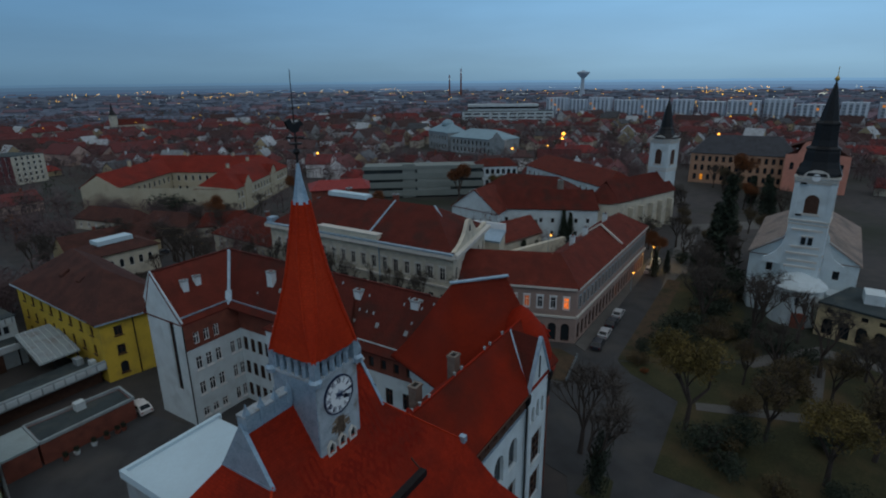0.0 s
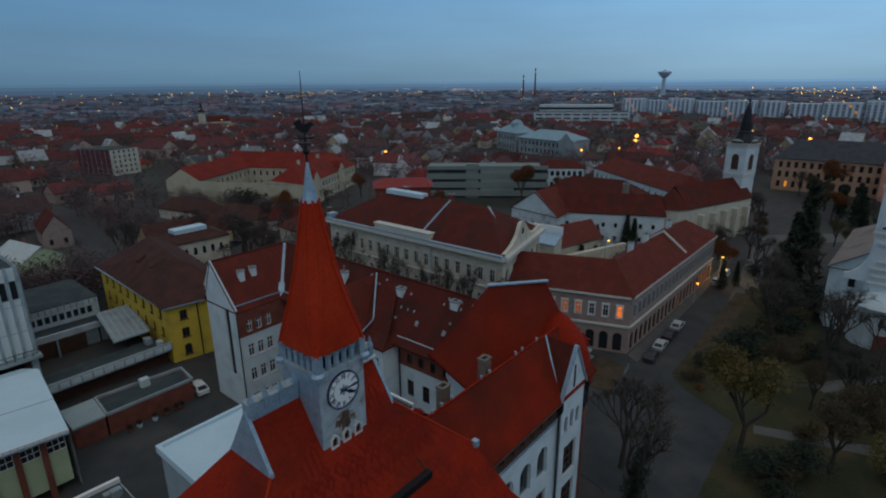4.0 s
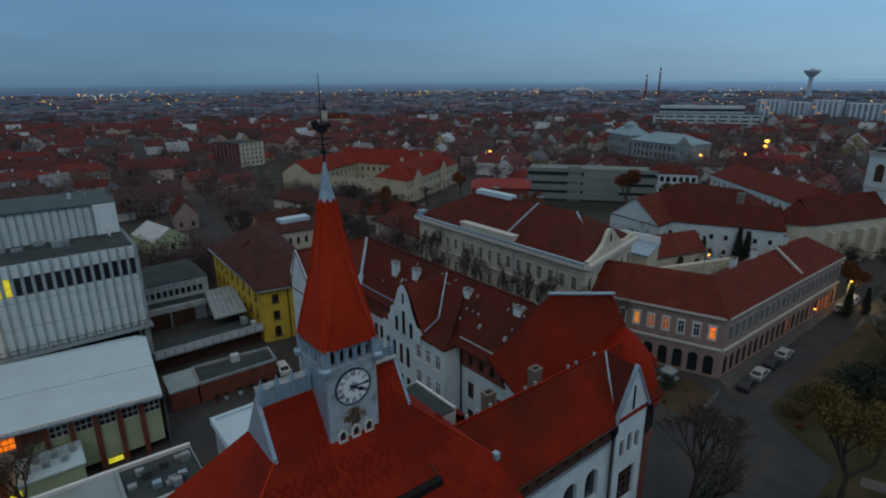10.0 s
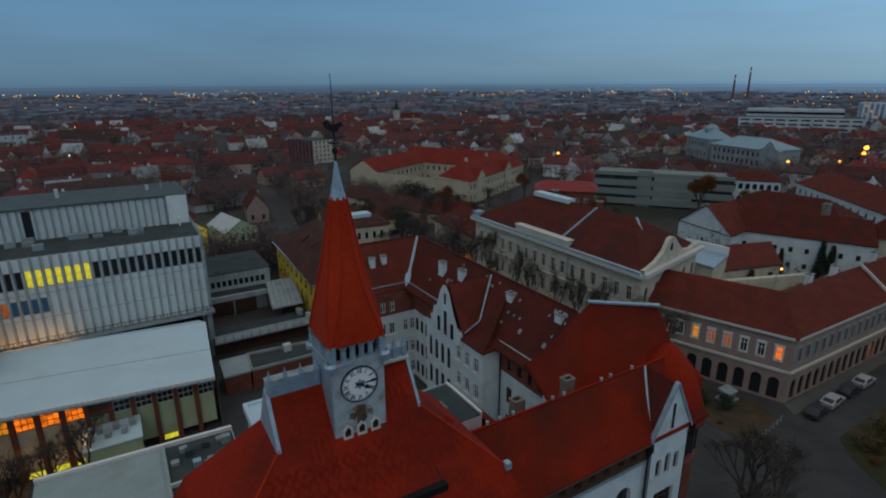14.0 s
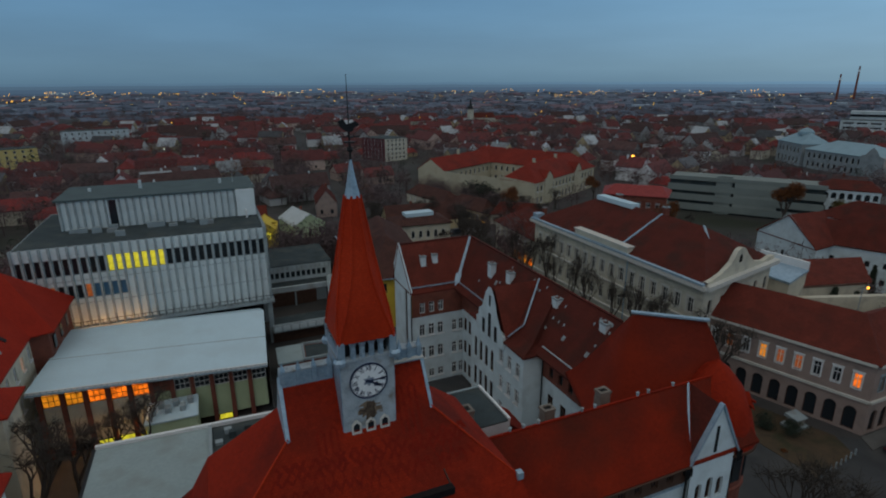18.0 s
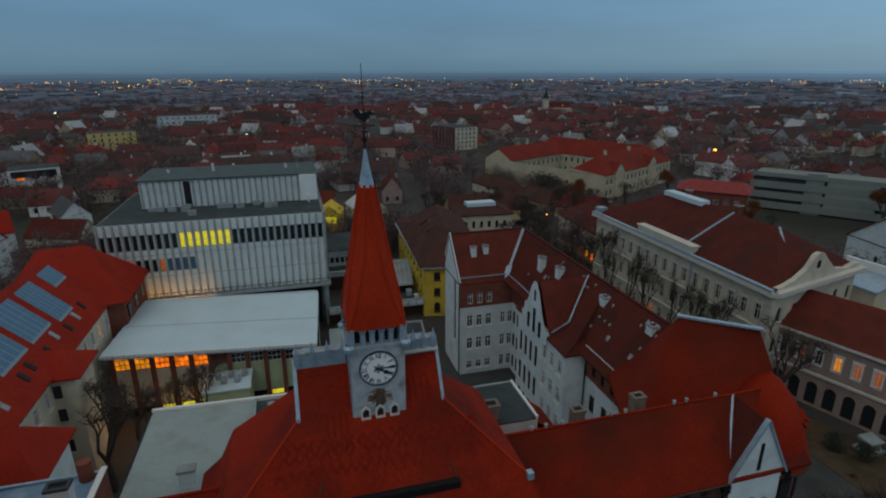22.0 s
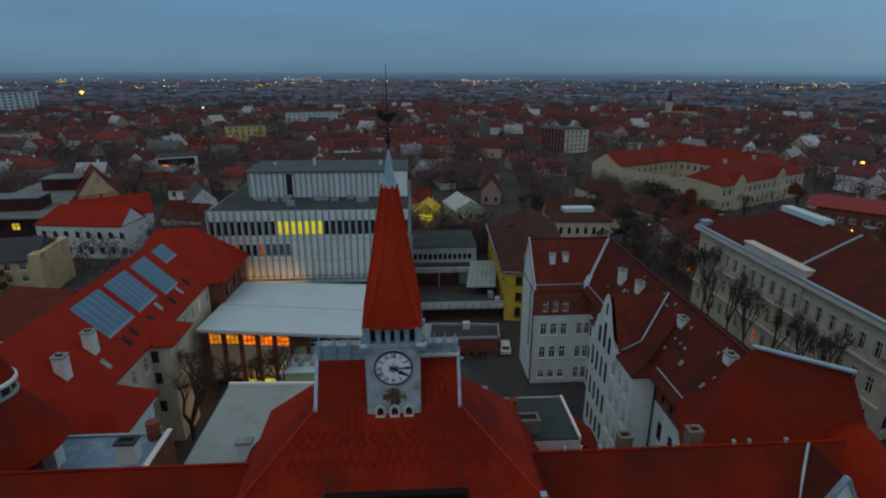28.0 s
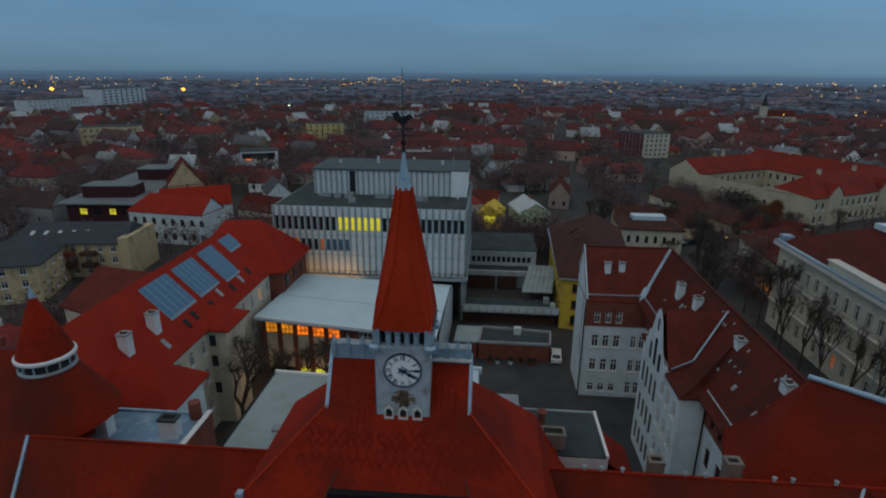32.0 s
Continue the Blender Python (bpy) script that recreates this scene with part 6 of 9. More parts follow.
part("downpipe", Shape().tube((59.25, 42.0, 0), (59.25, 42.0, 16), 0.12, 0.12, 6), ZINC, sch)
chimney(72.0, 60, 20.2, 22.8, 1.0, 1.0, BRICK, "brown brick chimney on the school roof")
chimney(72.4, 47.5, 20.0, 22.6, 1.0, 1.0, BRICK, "brown brick chimney on the school roof")
box2 = thing("grey_annexe", (86, 33, 0), "small annexe with grey sheet roof behind the school", "annexe")
part("wall", Shape().prism([(82, 28), (91, 31), (90, 40), (82, 38)], 0, 12.2), PLASTER_CREAM, box2)
part("deck", Shape().prism([(81.8, 27.8), (91.3, 30.9), (90.2, 40.2), (81.8, 38.2)], 12.2, 12.6), ZINC, box2)
part("fire_wall", Shape().bar((91.2, 31, 13.2), (90.4, 40, 13.2), 0.5, 1.6), WHITE_PAINT, box2)

# ---------------------------------------------------------------- corner house with arcades
cor = thing("corner_house", (69.4, 6.6, 0), "pink two-storey corner house with arcades, white hoods and worn red roof", "house")
CA, CB = (62.6, 27.5), (69.5, 6.7)
LW = (Vector(CB) - Vector(CA)).length
LITW = {1: LIT_DIM, 3: LIT_AMBER, 4: LIT_DIM, 5: LIT_DIM, 8: LIT_ORANGE}
facade(cor, CA, CB, 0, 10.4, rows_of(9, LW, 6.4, 0.95, 2.1, "white cross hood sill", margin=0.6, lit=LITW.items()) + rows_of(9, LW, 0.3, 1.5, 3.4, "brown", arch=True, margin=0.6), PLASTER_PINK, depth=0.3)
CC, CD = (118.3, 6.0), (117.5, 17)
facade(cor, CB, CC, 0, 10.4, rows_of(22, 48.8, 6.4, 0.95, 2.1, "grey cross hood sill", margin=0.6, lit=((15, LIT_DIM),)) + rows_of(22, 48.8, 0.3, 1.4, 3.2, "brown", arch=True, margin=0.6, lit=((11, LIT_DIM), (16, LIT_DIM), (18, LIT_ORANGE), (19, LIT_AMBER), (20, LIT_ORANGE))), PLASTER_PINK, depth=0.3)
facade(cor, CC, CD, 0, 10.4, [], PLASTER_PINK)
facade(cor, CD, (76, 17.6), 0, 10.4, rows_of(12, 41, 6.0, 1.0, 1.8), PLASTER_CREAM)
facade(cor, (72.5, 30.5), CA, 0, 10.4, [], PLASTER_PINK, peak=[(0, 10.4), (5.2, 14.9), (10.3, 10.4)])
facade(cor, (76, 17.6), (72.5, 30.5), 0, 10.4, rows_of(4, 13.3, 6.0, 1.0, 1.8), PLASTER_CREAM)
roof(cor, [CA, CB, (78.5, 9.5), (72.5, 30.5)], 10.6, (67.6, 29.0), (74.2, 11.8), 14.9, TILE_WORN, gable=(True, False), over=0.4)
roof(cor, [CB, CC, CD, (72.6, 17.6)], 10.6, (74.4, 11.9), (112.5, 11.5), 14.6, TILE_WORN, over=0.4)
part("cornice", Shape().bar((*CA, 10.35), (*CB, 10.35), 0.9, 0.4).bar((*CB, 10.35), (*CC, 10.35), 0.9, 0.4), TRIM_STONE, cor)
part("string_course", Shape().bar((*CA, 5.0), (*CB, 5.0), 0.6, 0.35).bar((*CB, 5.0), (*CC, 5.0), 0.6, 0.35), TRIM_STONE, cor)
part("fire_wall", Shape().bar((98, 6.6, 11.2), (98, 11.6, 15.0), 0.4, 0.35).bar((98, 16.6, 11.2), (98, 11.6, 15.0), 0.4, 0.35), TRIM_STONE, cor, "pale fire wall across the roof")
for x in (84, 92, 106):
    chimney(x, 13, 13.0, 15.6, 0.9, 0.9, PLASTER_WHITE, "pale chimney on the corner house roof")
court = thing("court_wall", (76, 28, 0), "grey rendered court wall and red lean-to roof behind the corner house", "wall")
part("wall", Shape().prism([(84, 30), (106, 22), (106.5, 23), (84.5, 31)], 0, 8.5), PLASTER_CREAM, court)
part("lean_roof", Shape().face([(82, 33, 9.6), (104, 27, 9.6), (110, 33, 12), (86, 40, 12)]).face([(82, 33, 9.3), (86, 40, 9.3), (110, 33, 9.3), (104, 27, 9.3)]), TILE_WORN, court)
part("lean_wall", Shape().prism([(82.4, 33.2), (104, 27.4), (109.5, 33), (86.2, 39.5)], 0, 9.4), PLASTER_CREAM, court)

# ---------------------------------------------------------------- monastery and its church
mon = thing("monastery", (117, 55, 0), "white two-storey monastery with long maroon roofs", "monastery")
facade(mon, (119, 62), (115.5, 45), 0, 9.5, [(8.0, 5.5, 0.9, 1.2, False, "brown", PANE)], PLASTER_WHITE, peak=[(0, 9.5), (8.6, 15.6), (17.3, 9.5)])
MW = [(122.4, 48.6), (134.6, 22.8), (144.6, 27.5), (132.4, 53.3)]
facade(mon, (115.5, 45), (123.2, 46.8), 0, 9.4, [(4.6, 5.6, 0.9, 1.2, False, "brown", PANE)], PLASTER_WHITE)
facade(mon, MW[0], MW[1], 0, 9.2, rows_of(8, 28.5, 5.4, 0.9, 1.3, "brown") + rows_of(8, 28.5, 1.6, 0.9, 1.3, "brown"), PLASTER_WHITE)
part("core", Shape().prism([(119.4, 46.2), (123.0, 48.8), (134.9, 23.4), (144.2, 27.6), (132.2, 53.0), (126, 61)], 0, 9), PLASTER_WHITE, mon)
roof(mon, [(115.5, 45), (125.5, 46.5), (129, 60), (119, 62)], 9.4, (117.2, 53.5), (128.0, 52.6), 15.4, TILE_WORN, over=0.3, gable=(True, False))
roof(mon, MW, 9.4, (126.0, 52.0), (139.2, 26.0), 14.2, TILE_DARK, over=0.4)
SB = [(151, 69), (152, 37), (165, 38), (165, 69)]
roof(mon, SB, 9.0, (157.5, 62), (158.5, 44), 13.6, TILE_DARK, over=0.3, name="rear_roof")
part("rear_core", Shape().prism(SB, 0, 9), PLASTER_WHITE, mon)
FW = [(208, 77), (172.5, 32), (185, 22.1), (220.5, 67)]
facade(mon, FW[0], FW[1], 0, 8.6, rows_of(14, 57.3, 5.0, 1.1, 1.9, "stone sill"), PLASTER_WHITE)
part("far_core", Shape().prism([(208.6, 76.6), (173.2, 31.8), (184.8, 22.6), (220, 66.8)], 0, 8.5), PLASTER_WHITE, mon)
roof(mon, FW, 8.6, (212.5, 69.5), (181.0, 30.0), 13.4, TILE_WORN, over=0.4, name="far_roof")
chimney(136.5, 35, 12.5, 16.8, 1.8, 1.3, STONE_BROWN, "broad dark chimney on the monastery roof")
chA = thing("monastery_church", (150, 16, 0), "monastery church with a cream nave, white tower and black spire", "church")
NQ = [(141.0, 18.6), (169.0, 8.6), (172.5, 18.2), (145.2, 28.0)]
part("nave", Shape().prism(NQ, 0, 10.8), PLASTER_CREAM, chA)
part("apse", Shape().lathe([(5.0, 0), (5.0, 10.6), (5.3, 10.8)], 10, 142.0, 23.4), PLASTER_CREAM, chA)
part("apse_roof", Shape().lathe([(5.5, 10.7), (0.1, 15.8)], 10, 142.0, 23.4), TILE_DARK, chA)
roof(chA, NQ, 10.8, (143.1, 23.3), (170.7, 13.4), 16.4, TILE_DARK, over=0.4, gable=(True, True))
for k in range(5):
    part("buttress", Shape().prism([(145 + k * 5, 15.5 - k * 1.8), (146 + k * 5, 15.1 - k * 1.8), (146.6 + k * 5, 17.2 - k * 1.8), (145.6 + k * 5, 17.6 - k * 1.8)], 0, 8.5), PLASTER_CREAM, chA)
AX, AY = 171.0, 13.4


def church_tower(owner, x, y, w, z_top, turn, spire, dial, mid=0.66):
    """A square tower with pilasters, louvred openings, an arched cornice and a bulbous spire."""
    m = Matrix.Translation((x, y, 0)) @ Matrix.Rotation(radians(turn), 4, "Z")

    def put(name, sh, mat, parent=owner, label="", smooth=False):
        ob = part(name, sh, mat, parent, label, smooth)
        if parent is owner:
            ob.matrix_basis = m
        return ob

    h = w / 2
    put("tower", Shape().box(-h, h, -h, h, 0, z_top), PLASTER_WHITE)
    for zc, k in ((z_top * mid, 0.25), (z_top * mid - 0.7, 0.12), (z_top, 0.4), (z_top - 0.55, 0.26), (z_top - 1.0, 0.14)):
        put("cornice", Shape().box(-h - k, h + k, -h - k, h + k, zc - 0.35, zc), TRIM_STONE)
    for side in range(4):
        rot = Matrix.Rotation(side * math.pi / 2, 4, "Z")
        for name, sh, mat in (("pilaster", Shape().box(-h - 0.1, -h + 0.7, -h - 0.14, -h, z_top * mid, z_top - 1), PLASTER_WHITE), ("pilaster", Shape().box(h - 0.7, h + 0.1, -h - 0.14, -h, z_top * mid, z_top - 1), PLASTER_WHITE),
                              ("louvre", Shape().box(-w * 0.18, w * 0.18, -h - 0.05, -h + 0.1, z_top * (mid + 0.045), z_top * 0.84), WOOD_DARK), ("louvre_sill", Shape().box(-w * 0.24, w * 0.24, -h - 0.22, -h, z_top * (mid + 0.03), z_top * (mid + 0.045)), TRIM_STONE)):
            ob = part(name, sh, mat, owner)
            ob.matrix_basis = m @ rot
        arch = Shape()
        n = 10
        pts = [(w * 0.18 * math.cos(math.pi * i / n), z_top * 0.84 + w * 0.18 * math.sin(math.pi * i / n)) for i in range(n + 1)]
        arch.face([(u, -h - 0.05, z) for u, z in pts])
        part("arch_head", arch, WOOD_DARK, owner).matrix_basis = m @ rot
        crown = [(-h - 0.3, z_top), (h + 0.3, z_top)] + [(w * 0.32 * math.cos(math.pi * i / n), z_top + w * 0.2 * math.sin(math.pi * i / n)) for i in range(n + 1)]
        part("clock_gable", Shape().face([(u, -h - 0.3, z) for u, z in crown]), TRIM_STONE, owner).matrix_basis = m @ rot
        if dial:
            part("dial", disc(0.0, w * 0.11, -h - 0.42, -h - 0.3, 20, 0.0, z_top - 0.15), DIAL, owner).matrix_basis = m @ rot
    put("spire", Shape().lathe([(r * w, z_top + z) for r, z in spire], 8, 0, 0, math.pi / 8), IRON, owner, "black metal baroque spire", False)
    tip = z_top + spire[-1][1]
    put("finial", Shape().lathe([(0.05, tip - 0.1), (0.4, tip + 0.3), (0.4, tip + 0.6), (0.05, tip + 0.95)], 10).tube((0, 0, tip + 0.9), (0, 0, tip + 2.6), 0.08, 0.04, 6).bar((-0.55, 0, tip + 2.0), (0.55, 0, tip + 2.0), 0.1), material("gilt_metal", (0.55, 0.36, 0.10), rough=0.35, metal=0.9, bump=0.0) if dial else IRON, owner, "gilded ball and star")


church_tower(chA, AX, AY, 6.1, 26.6, -19, ((0.66, 0.1), (0.60, 0.6), (0.45, 1.6), (0.36, 2.8), (0.37, 3.1), (0.30, 3.6), (0.26, 6.0), (0.15, 9.4), (0.02, 12.0)), False)

# ---------------------------------------------------------------- white church on the square
chB = thing("white_church", (105, -26, 0), "white baroque church with a front tower and black spire", "church")
TILE_GREY = material("pale_grey_brown_tile", (0.30, 0.235, 0.20), rough=0.85, scale=0.5, fine=5.0, tiles=(0.2, 0.18), bump=0.4, stain=(0.15, 0.13, 0.12))
BQ = [(107.0, -35.4), (141.0, -37.6), (142.0, -18.6), (107.5, -17.0)]
facade(chB, BQ[3], BQ[0], 0, 10.8, [(3.2, 7.4, 1.1, 1.7, False, "brown", PANE), (14.4, 7.4, 1.1, 1.7, False, "brown", PANE)], PLASTER_WHITE, peak=[(0, 11.0), (8.4, 17.0), (10.0, 17.0), (18.4, 11.0)])
facade(chB, BQ[0], BQ[1], 0, 10.8, rows_of(5, 34, 5, 1.4, 3.6, "brown", arch=True), PLASTER_WHITE)
facade(chB, BQ[2], BQ[3], 0, 10.8, rows_of(5, 34, 5, 1.4, 3.6, "brown", arch=True), PLASTER_WHITE)
roof(chB, [BQ[3], BQ[0], BQ[1], BQ[2]][1:] + [BQ[3]], 10.8, (107.3, -26.2), (135, -28), 17.2, TILE_GREY, gable=(True, False), over=0.4)
church_tower(chB, 104.8, -26.0, 6.2, 27.8, -6, ((0.62, 0.1), (0.60, 0.6), (0.53, 1.5), (0.475, 2.6), (0.45, 4.2), (0.43, 4.6), (0.47, 4.75), (0.46, 4.95), (0.36, 5.3), (0.325, 6.4), (0.305, 9.0), (0.33, 9.15), (0.325, 9.4), (0.26, 9.8), (0.20, 11.6), (0.12, 14.0), (0.05, 15.9), (0.01, 16.5)), True, 0.71)
part("west_bay", Shape().lathe([(4.4, 0), (4.4, 7.2), (4.7, 7.4)], 14, 101.6, -26.0), PLASTER_WHITE, chB)
part("west_bay_roof", Shape().lathe([(4.9, 7.3), (3.4, 8.6), (0.2, 9.6)], 14, 101.6, -26.0), PLASTER_WHITE, chB)
part("side_lean", Shape().prism([(103, -22), (108, -21), (108, -17), (104, -18)], 0, 5.5), PLASTER_WHITE, chB)
part("side_lean", Shape().prism([(102.6, -34.5), (107, -34.2), (107, -30.6), (103, -30.8)], 0, 5.5), PLASTER_WHITE, chB)
for z, hw in ((10.4, 3.0), (11.6, 2.6), (13.0, 3.0), (14.3, 2.4), (17.6, 2.7)):
    part("moulding", Shape().box(101.45, 101.75, -26.0 - hw, -26.0 + hw, z, z + 0.4), TRIM_STONE, chB)
for sy in (-1, 1):
    sh = Shape()
    curve = [(3.1, 17.6), (3.5, 16.8), (3.6, 15.6), (3.9, 14.2), (4.6, 12.9), (5.6, 12.0), (6.6, 11.6)]
    outline = [(3.1, 10.6)] + [(6.6, 10.6)] + curve[::-1]
    for x in (102.2, 102.7):
        sh.face([(x, -26.0 + sy * u, z) for u, z in (outline if (sy > 0) == (x > 102.4) else outline[::-1])])
    for (u0, z0), (u1, z1) in zip(curve, curve[1:]):
        q = [(102.2, -26.0 + sy * u0, z0), (102.7, -26.0 + sy * u0, z0), (102.7, -26.0 + sy * u1, z1), (102.2, -26.0 + sy * u1, z1)]
        sh.face(q if sy > 0 else q[::-1])
    part("volute", sh, PLASTER_WHITE, chB, "curved white volute beside the tower")
    tw = part("tower_window", Shape().box(101.5, 101.74, -26.0 + sy * 0.55 - 0.36, -26.0 + sy * 0.55 + 0.36, 15.0, 16.5), PANE, chB)
    part("surround", Shape().box(101.46, 101.7, -26.0 + sy * 0.55 - 0.5, -26.0 + sy * 0.55 + 0.5, 16.5, 16.75), TRIM_STONE, tw)
    for z, k in ((26.3, 2.1), (20.4, 2.1)):
        part("vent_slot", Shape().box(101.6, 101.74, -26.0 + sy * k - 0.5, -26.0 + sy * k + 0.5, z, z + 0.35), PANE, chB)
part("bay_window", Shape().box(97.1, 97.3, -26.4, -25.8, 4.4, 5.9), PANE, chB)
part("portal", Shape().box(96.9, 97.5, -28.0, -25.6, 0, 2.9), BRICK, chB)
arc = thing("arcade_house", (90, -36, 0), "cream arcaded house with flat grey roof beside the church", "house")
facade(arc, (96, -29.4), (90.4, -45), 0, 6.2, [(1.0 + k * 2.6, 0.4, 1.7, 3.2, True, "brown", PANE) for k in range(6)] + [(1.3 + k * 2.6, 4.6, 1.1, 0.9, False, "brown", PANE) for k in range(6)], PLASTER_OCHRE, depth=0.5)
part("core", Shape().prism([(96.6, -29.6), (91.0, -45), (104, -48), (107, -35)], 0, 6.1), PLASTER_OCHRE, arc)
part("deck", Shape().prism([(95.6, -29.2), (90.0, -45.3), (104, -48.3), (107.4, -34.8)], 6.2, 6.55), BITUMEN, arc)
part("roof_house", Shape().box(98, 102, -39, -36, 6.5, 8.4), PLASTER_WHITE, arc)

# ---------------------------------------------------------------- large buildings further off
cas = thing("walled_school", (104, 142, 0), "large cream building round a yard with red hipped roofs", "school")
CU, CN, CO = Vector((0.88, 0.475)), Vector((-0.475, 0.88)), Vector((104, 141.7))


def cq(p, q):
    """A point of the walled school's plan: p along its street front, q along its blind wall."""
    r = CO + CU * p + CN * q
    return (r.x, r.y)


facade(cas, cq(0, 57), cq(0, 0), 0, 9.0, [(24, 3.0, 1.0, 1.3, False, "brown", PANE), (13, 4.0, 0.9, 1.2, False, "brown", PANE), (41, 4.5, 0.9, 1.2, False, "brown", PANE)], PLASTER_SAND, "blind_wall", peak=[(0, 9.4), (7, 13.8), (14, 9.6), (20, 9.3), (40, 9.5), (41, 10.4), (56, 9.2), (57, 9.0)])
facade(cas, cq(0, 0), cq(53, 0), 0, 9.2, [r for z in (1.2, 5.4) for r in rows_of(17, 53, z, 1.3, 2.3, "white sill")], PLASTER_SAND)
facade(cas, cq(53, 0), cq(53, 60), 0, 9.2, [], PLASTER_SAND)
facade(cas, cq(53, 60), cq(0, 57), 0, 9.2, [], PLASTER_SAND)
facade(cas, cq(37, 56), cq(37, 14), 0, 9.2, [r for z in (1.2, 5.6) for r in rows_of(13, 42, z, 1.2, 2.2, "white")], PLASTER_SAND, "yard_wall")
facade(cas, cq(37, 15), cq(1, 15), 0, 9.2, rows_of(10, 36, 5.4, 1.2, 2.2, "white"), PLASTER_SAND, "yard_wall")
facade(cas, cq(1, 44), cq(37, 44), 0, 9.2, rows_of(10, 36, 5.4, 1.2, 2.2, "white"), PLASTER_SAND, "yard_wall")
roof(cas, [cq(0.3, 0), cq(53, 0), cq(53, 15), cq(0.3, 15)], 9.2, cq(8, 7.5), cq(45, 7.5), 15.0, TILE_FADED, over=0.3)
roof(cas, [cq(53, 0), cq(53, 60), cq(37, 60), cq(37, 0)], 9.2, cq(45, 7.6), cq(45, 54), 15.2, TILE_FADED, over=0.32, name="back_roof")
roof(cas, [cq(45, 57.5), cq(0.3, 57.5), cq(0.3, 43.5), cq(45, 43.5)], 9.3, cq(45, 50.5), cq(0.3, 50.5), 14.2, TILE_FADED, over=0.15, name="left_roof", gable=(True, True))
for p0 in (7.4, 33.0):
    part("street_gable", Shape().prism([cq(p0, -0.3), cq(p0 + 6.4, -0.3), cq(p0 + 6.4, 0.3), cq(p0, 0.3)], 0.0, 9.6).face([(*cq(p0, -0.3), 9.6), (*cq(p0 + 6.4, -0.3), 9.6), (*cq(p0 + 5.0, -0.3), 11.4), (*cq(p0 + 3.2, -0.3), 12.6), (*cq(p0 + 1.4, -0.3), 11.4)]), PLASTER_SAND, cas, "small cream gable in the street front")
    part("gable_roof", Shape().face([(*cq(p0 - 0.2, -0.5), 9.6), (*cq(p0 + 3.2, -0.5), 12.8), (*cq(p0 + 3.2, 4.8), 12.8)]).face([(*cq(p0 + 6.6, -0.5), 9.6), (*cq(p0 + 3.2, 4.8), 12.8), (*cq(p0 + 3.2, -0.5), 12.8)]), TILE_FADED, cas)
for p, q in ((12, 7.5), (30, 7.5), (45, 20), (45, 40), (20, 50.5)):
    chimney(*cq(p, q), 14.0, 16.4, 1.0, 0.8, PLASTER_SAND, "cream chimney on the walled school's ridge")
DECK_GREY = material("grey_green_concrete", (0.21, 0.24, 0.225), rough=0.9, scale=0.2, fine=4.0, amount=0.12, bump=0.04)
DECK_PALE = material("pale_green_concrete", (0.25, 0.28, 0.26), rough=0.9, scale=0.2, fine=4.0, amount=0.1, bump=0.04)
gar = thing("parking_deck", (147, 120, 0), "long grey concrete parking deck with open storeys", "car park")
for k, z in enumerate((1.2, 4.6, 8.0, 11.4)):
    a, b = Vector((147.5, 120.5, 0)), Vector((176.5, 82, 0))
    part("parapet", Shape().bar((a.x, a.y, z + 0.6), (b.x, b.y, z + 0.6), 0.35, 2.3 if k < 3 else 1.4), DECK_GREY, gar)
    part("deck", Shape().prism([(a.x, a.y), (b.x, b.y), (b.x + 14, b.y + 10), (a.x + 14, a.y + 10)], z - 0.2, z + 0.1), DECK_GREY, gar)
# the shade inside the open storeys is put in as a dark core
part("core", Shape().prism([(148.4, 120.6), (177.0, 82.8), (190, 92.5), (161, 130)], 0, 11.2), BITUMEN, gar)
part("end_panel", Shape().prism([(160.4, 103.2), (168.4, 92.6), (168.6, 92.8), (160.6, 103.4)], 1.2, 12.2), DECK_PALE, gar, "closed pale concrete panel")
part("stair", Shape().prism([(157, 108), (160, 104), (163, 106), (160, 110)], 0, 13.4), DECK_GREY, gar)
colon = thing("arcaded_villa", (183, 86, 0), "white arcaded villa with scalloped gallery", "villa")
facade(colon, (178, 85), (187, 72), 0, 11.5, [(0.6 + k * 2.2, 8.2, 1.6, 2.2, True, "white", PANE) for k in range(7)] + [(0.6 + k * 2.2, 3.4, 1.5, 2.6, True, "white", PANE) for k in range(7)], PLASTER_WHITE, depth=0.5)
part("core", Shape().prism([(178.8, 85.6), (187.8, 72.6), (196, 78), (187, 91.8)], 0, 11.4), PLASTER_WHITE, colon)
roof(colon, [(178, 85), (187, 72), (196, 78), (187, 92)], 11.5, (184, 86), (190, 77.5), 14.0, TILE_DARK, over=0.3)
pal = thing("palace", (262, 160, 0), "pale palace with blue-green copper roofs and arched portal", "palace")
COPPER = material("pale_blue_copper_roof", (0.24, 0.36, 0.42), rough=0.6, scale=0.3, fine=3, amount=0.15, bump=0.03)
PALACE_WALL = material("blue_grey_plaster", (0.30, 0.33, 0.34), rough=0.9, scale=0.4, fine=5.0, amount=0.12, bump=0.04, stain=(0.22, 0.25, 0.26), stain_scale=0.3)
PP = [(291, 167), (283, 130), (303, 124), (311, 161)]
for i in range(4):
    a, b = PP[i], PP[(i + 1) % 4]
    run = (Vector(b) - Vector(a)).length
    facade(pal, a, b, 0, 10.0, [r for z, h in ((1.4, 2.8), (5.8, 2.8)) for r in rows_of(max(4, round(run / 3.6)), run, z, 1.5, h, "stone", arch=True)] if i in (0, 3) else [], PALACE_WALL)
roof(pal, PP, 10.0, (299, 156), (295, 136), 15.0, COPPER, over=0.6)
PW = [(303, 192), (292, 170), (305, 163), (316, 186)]
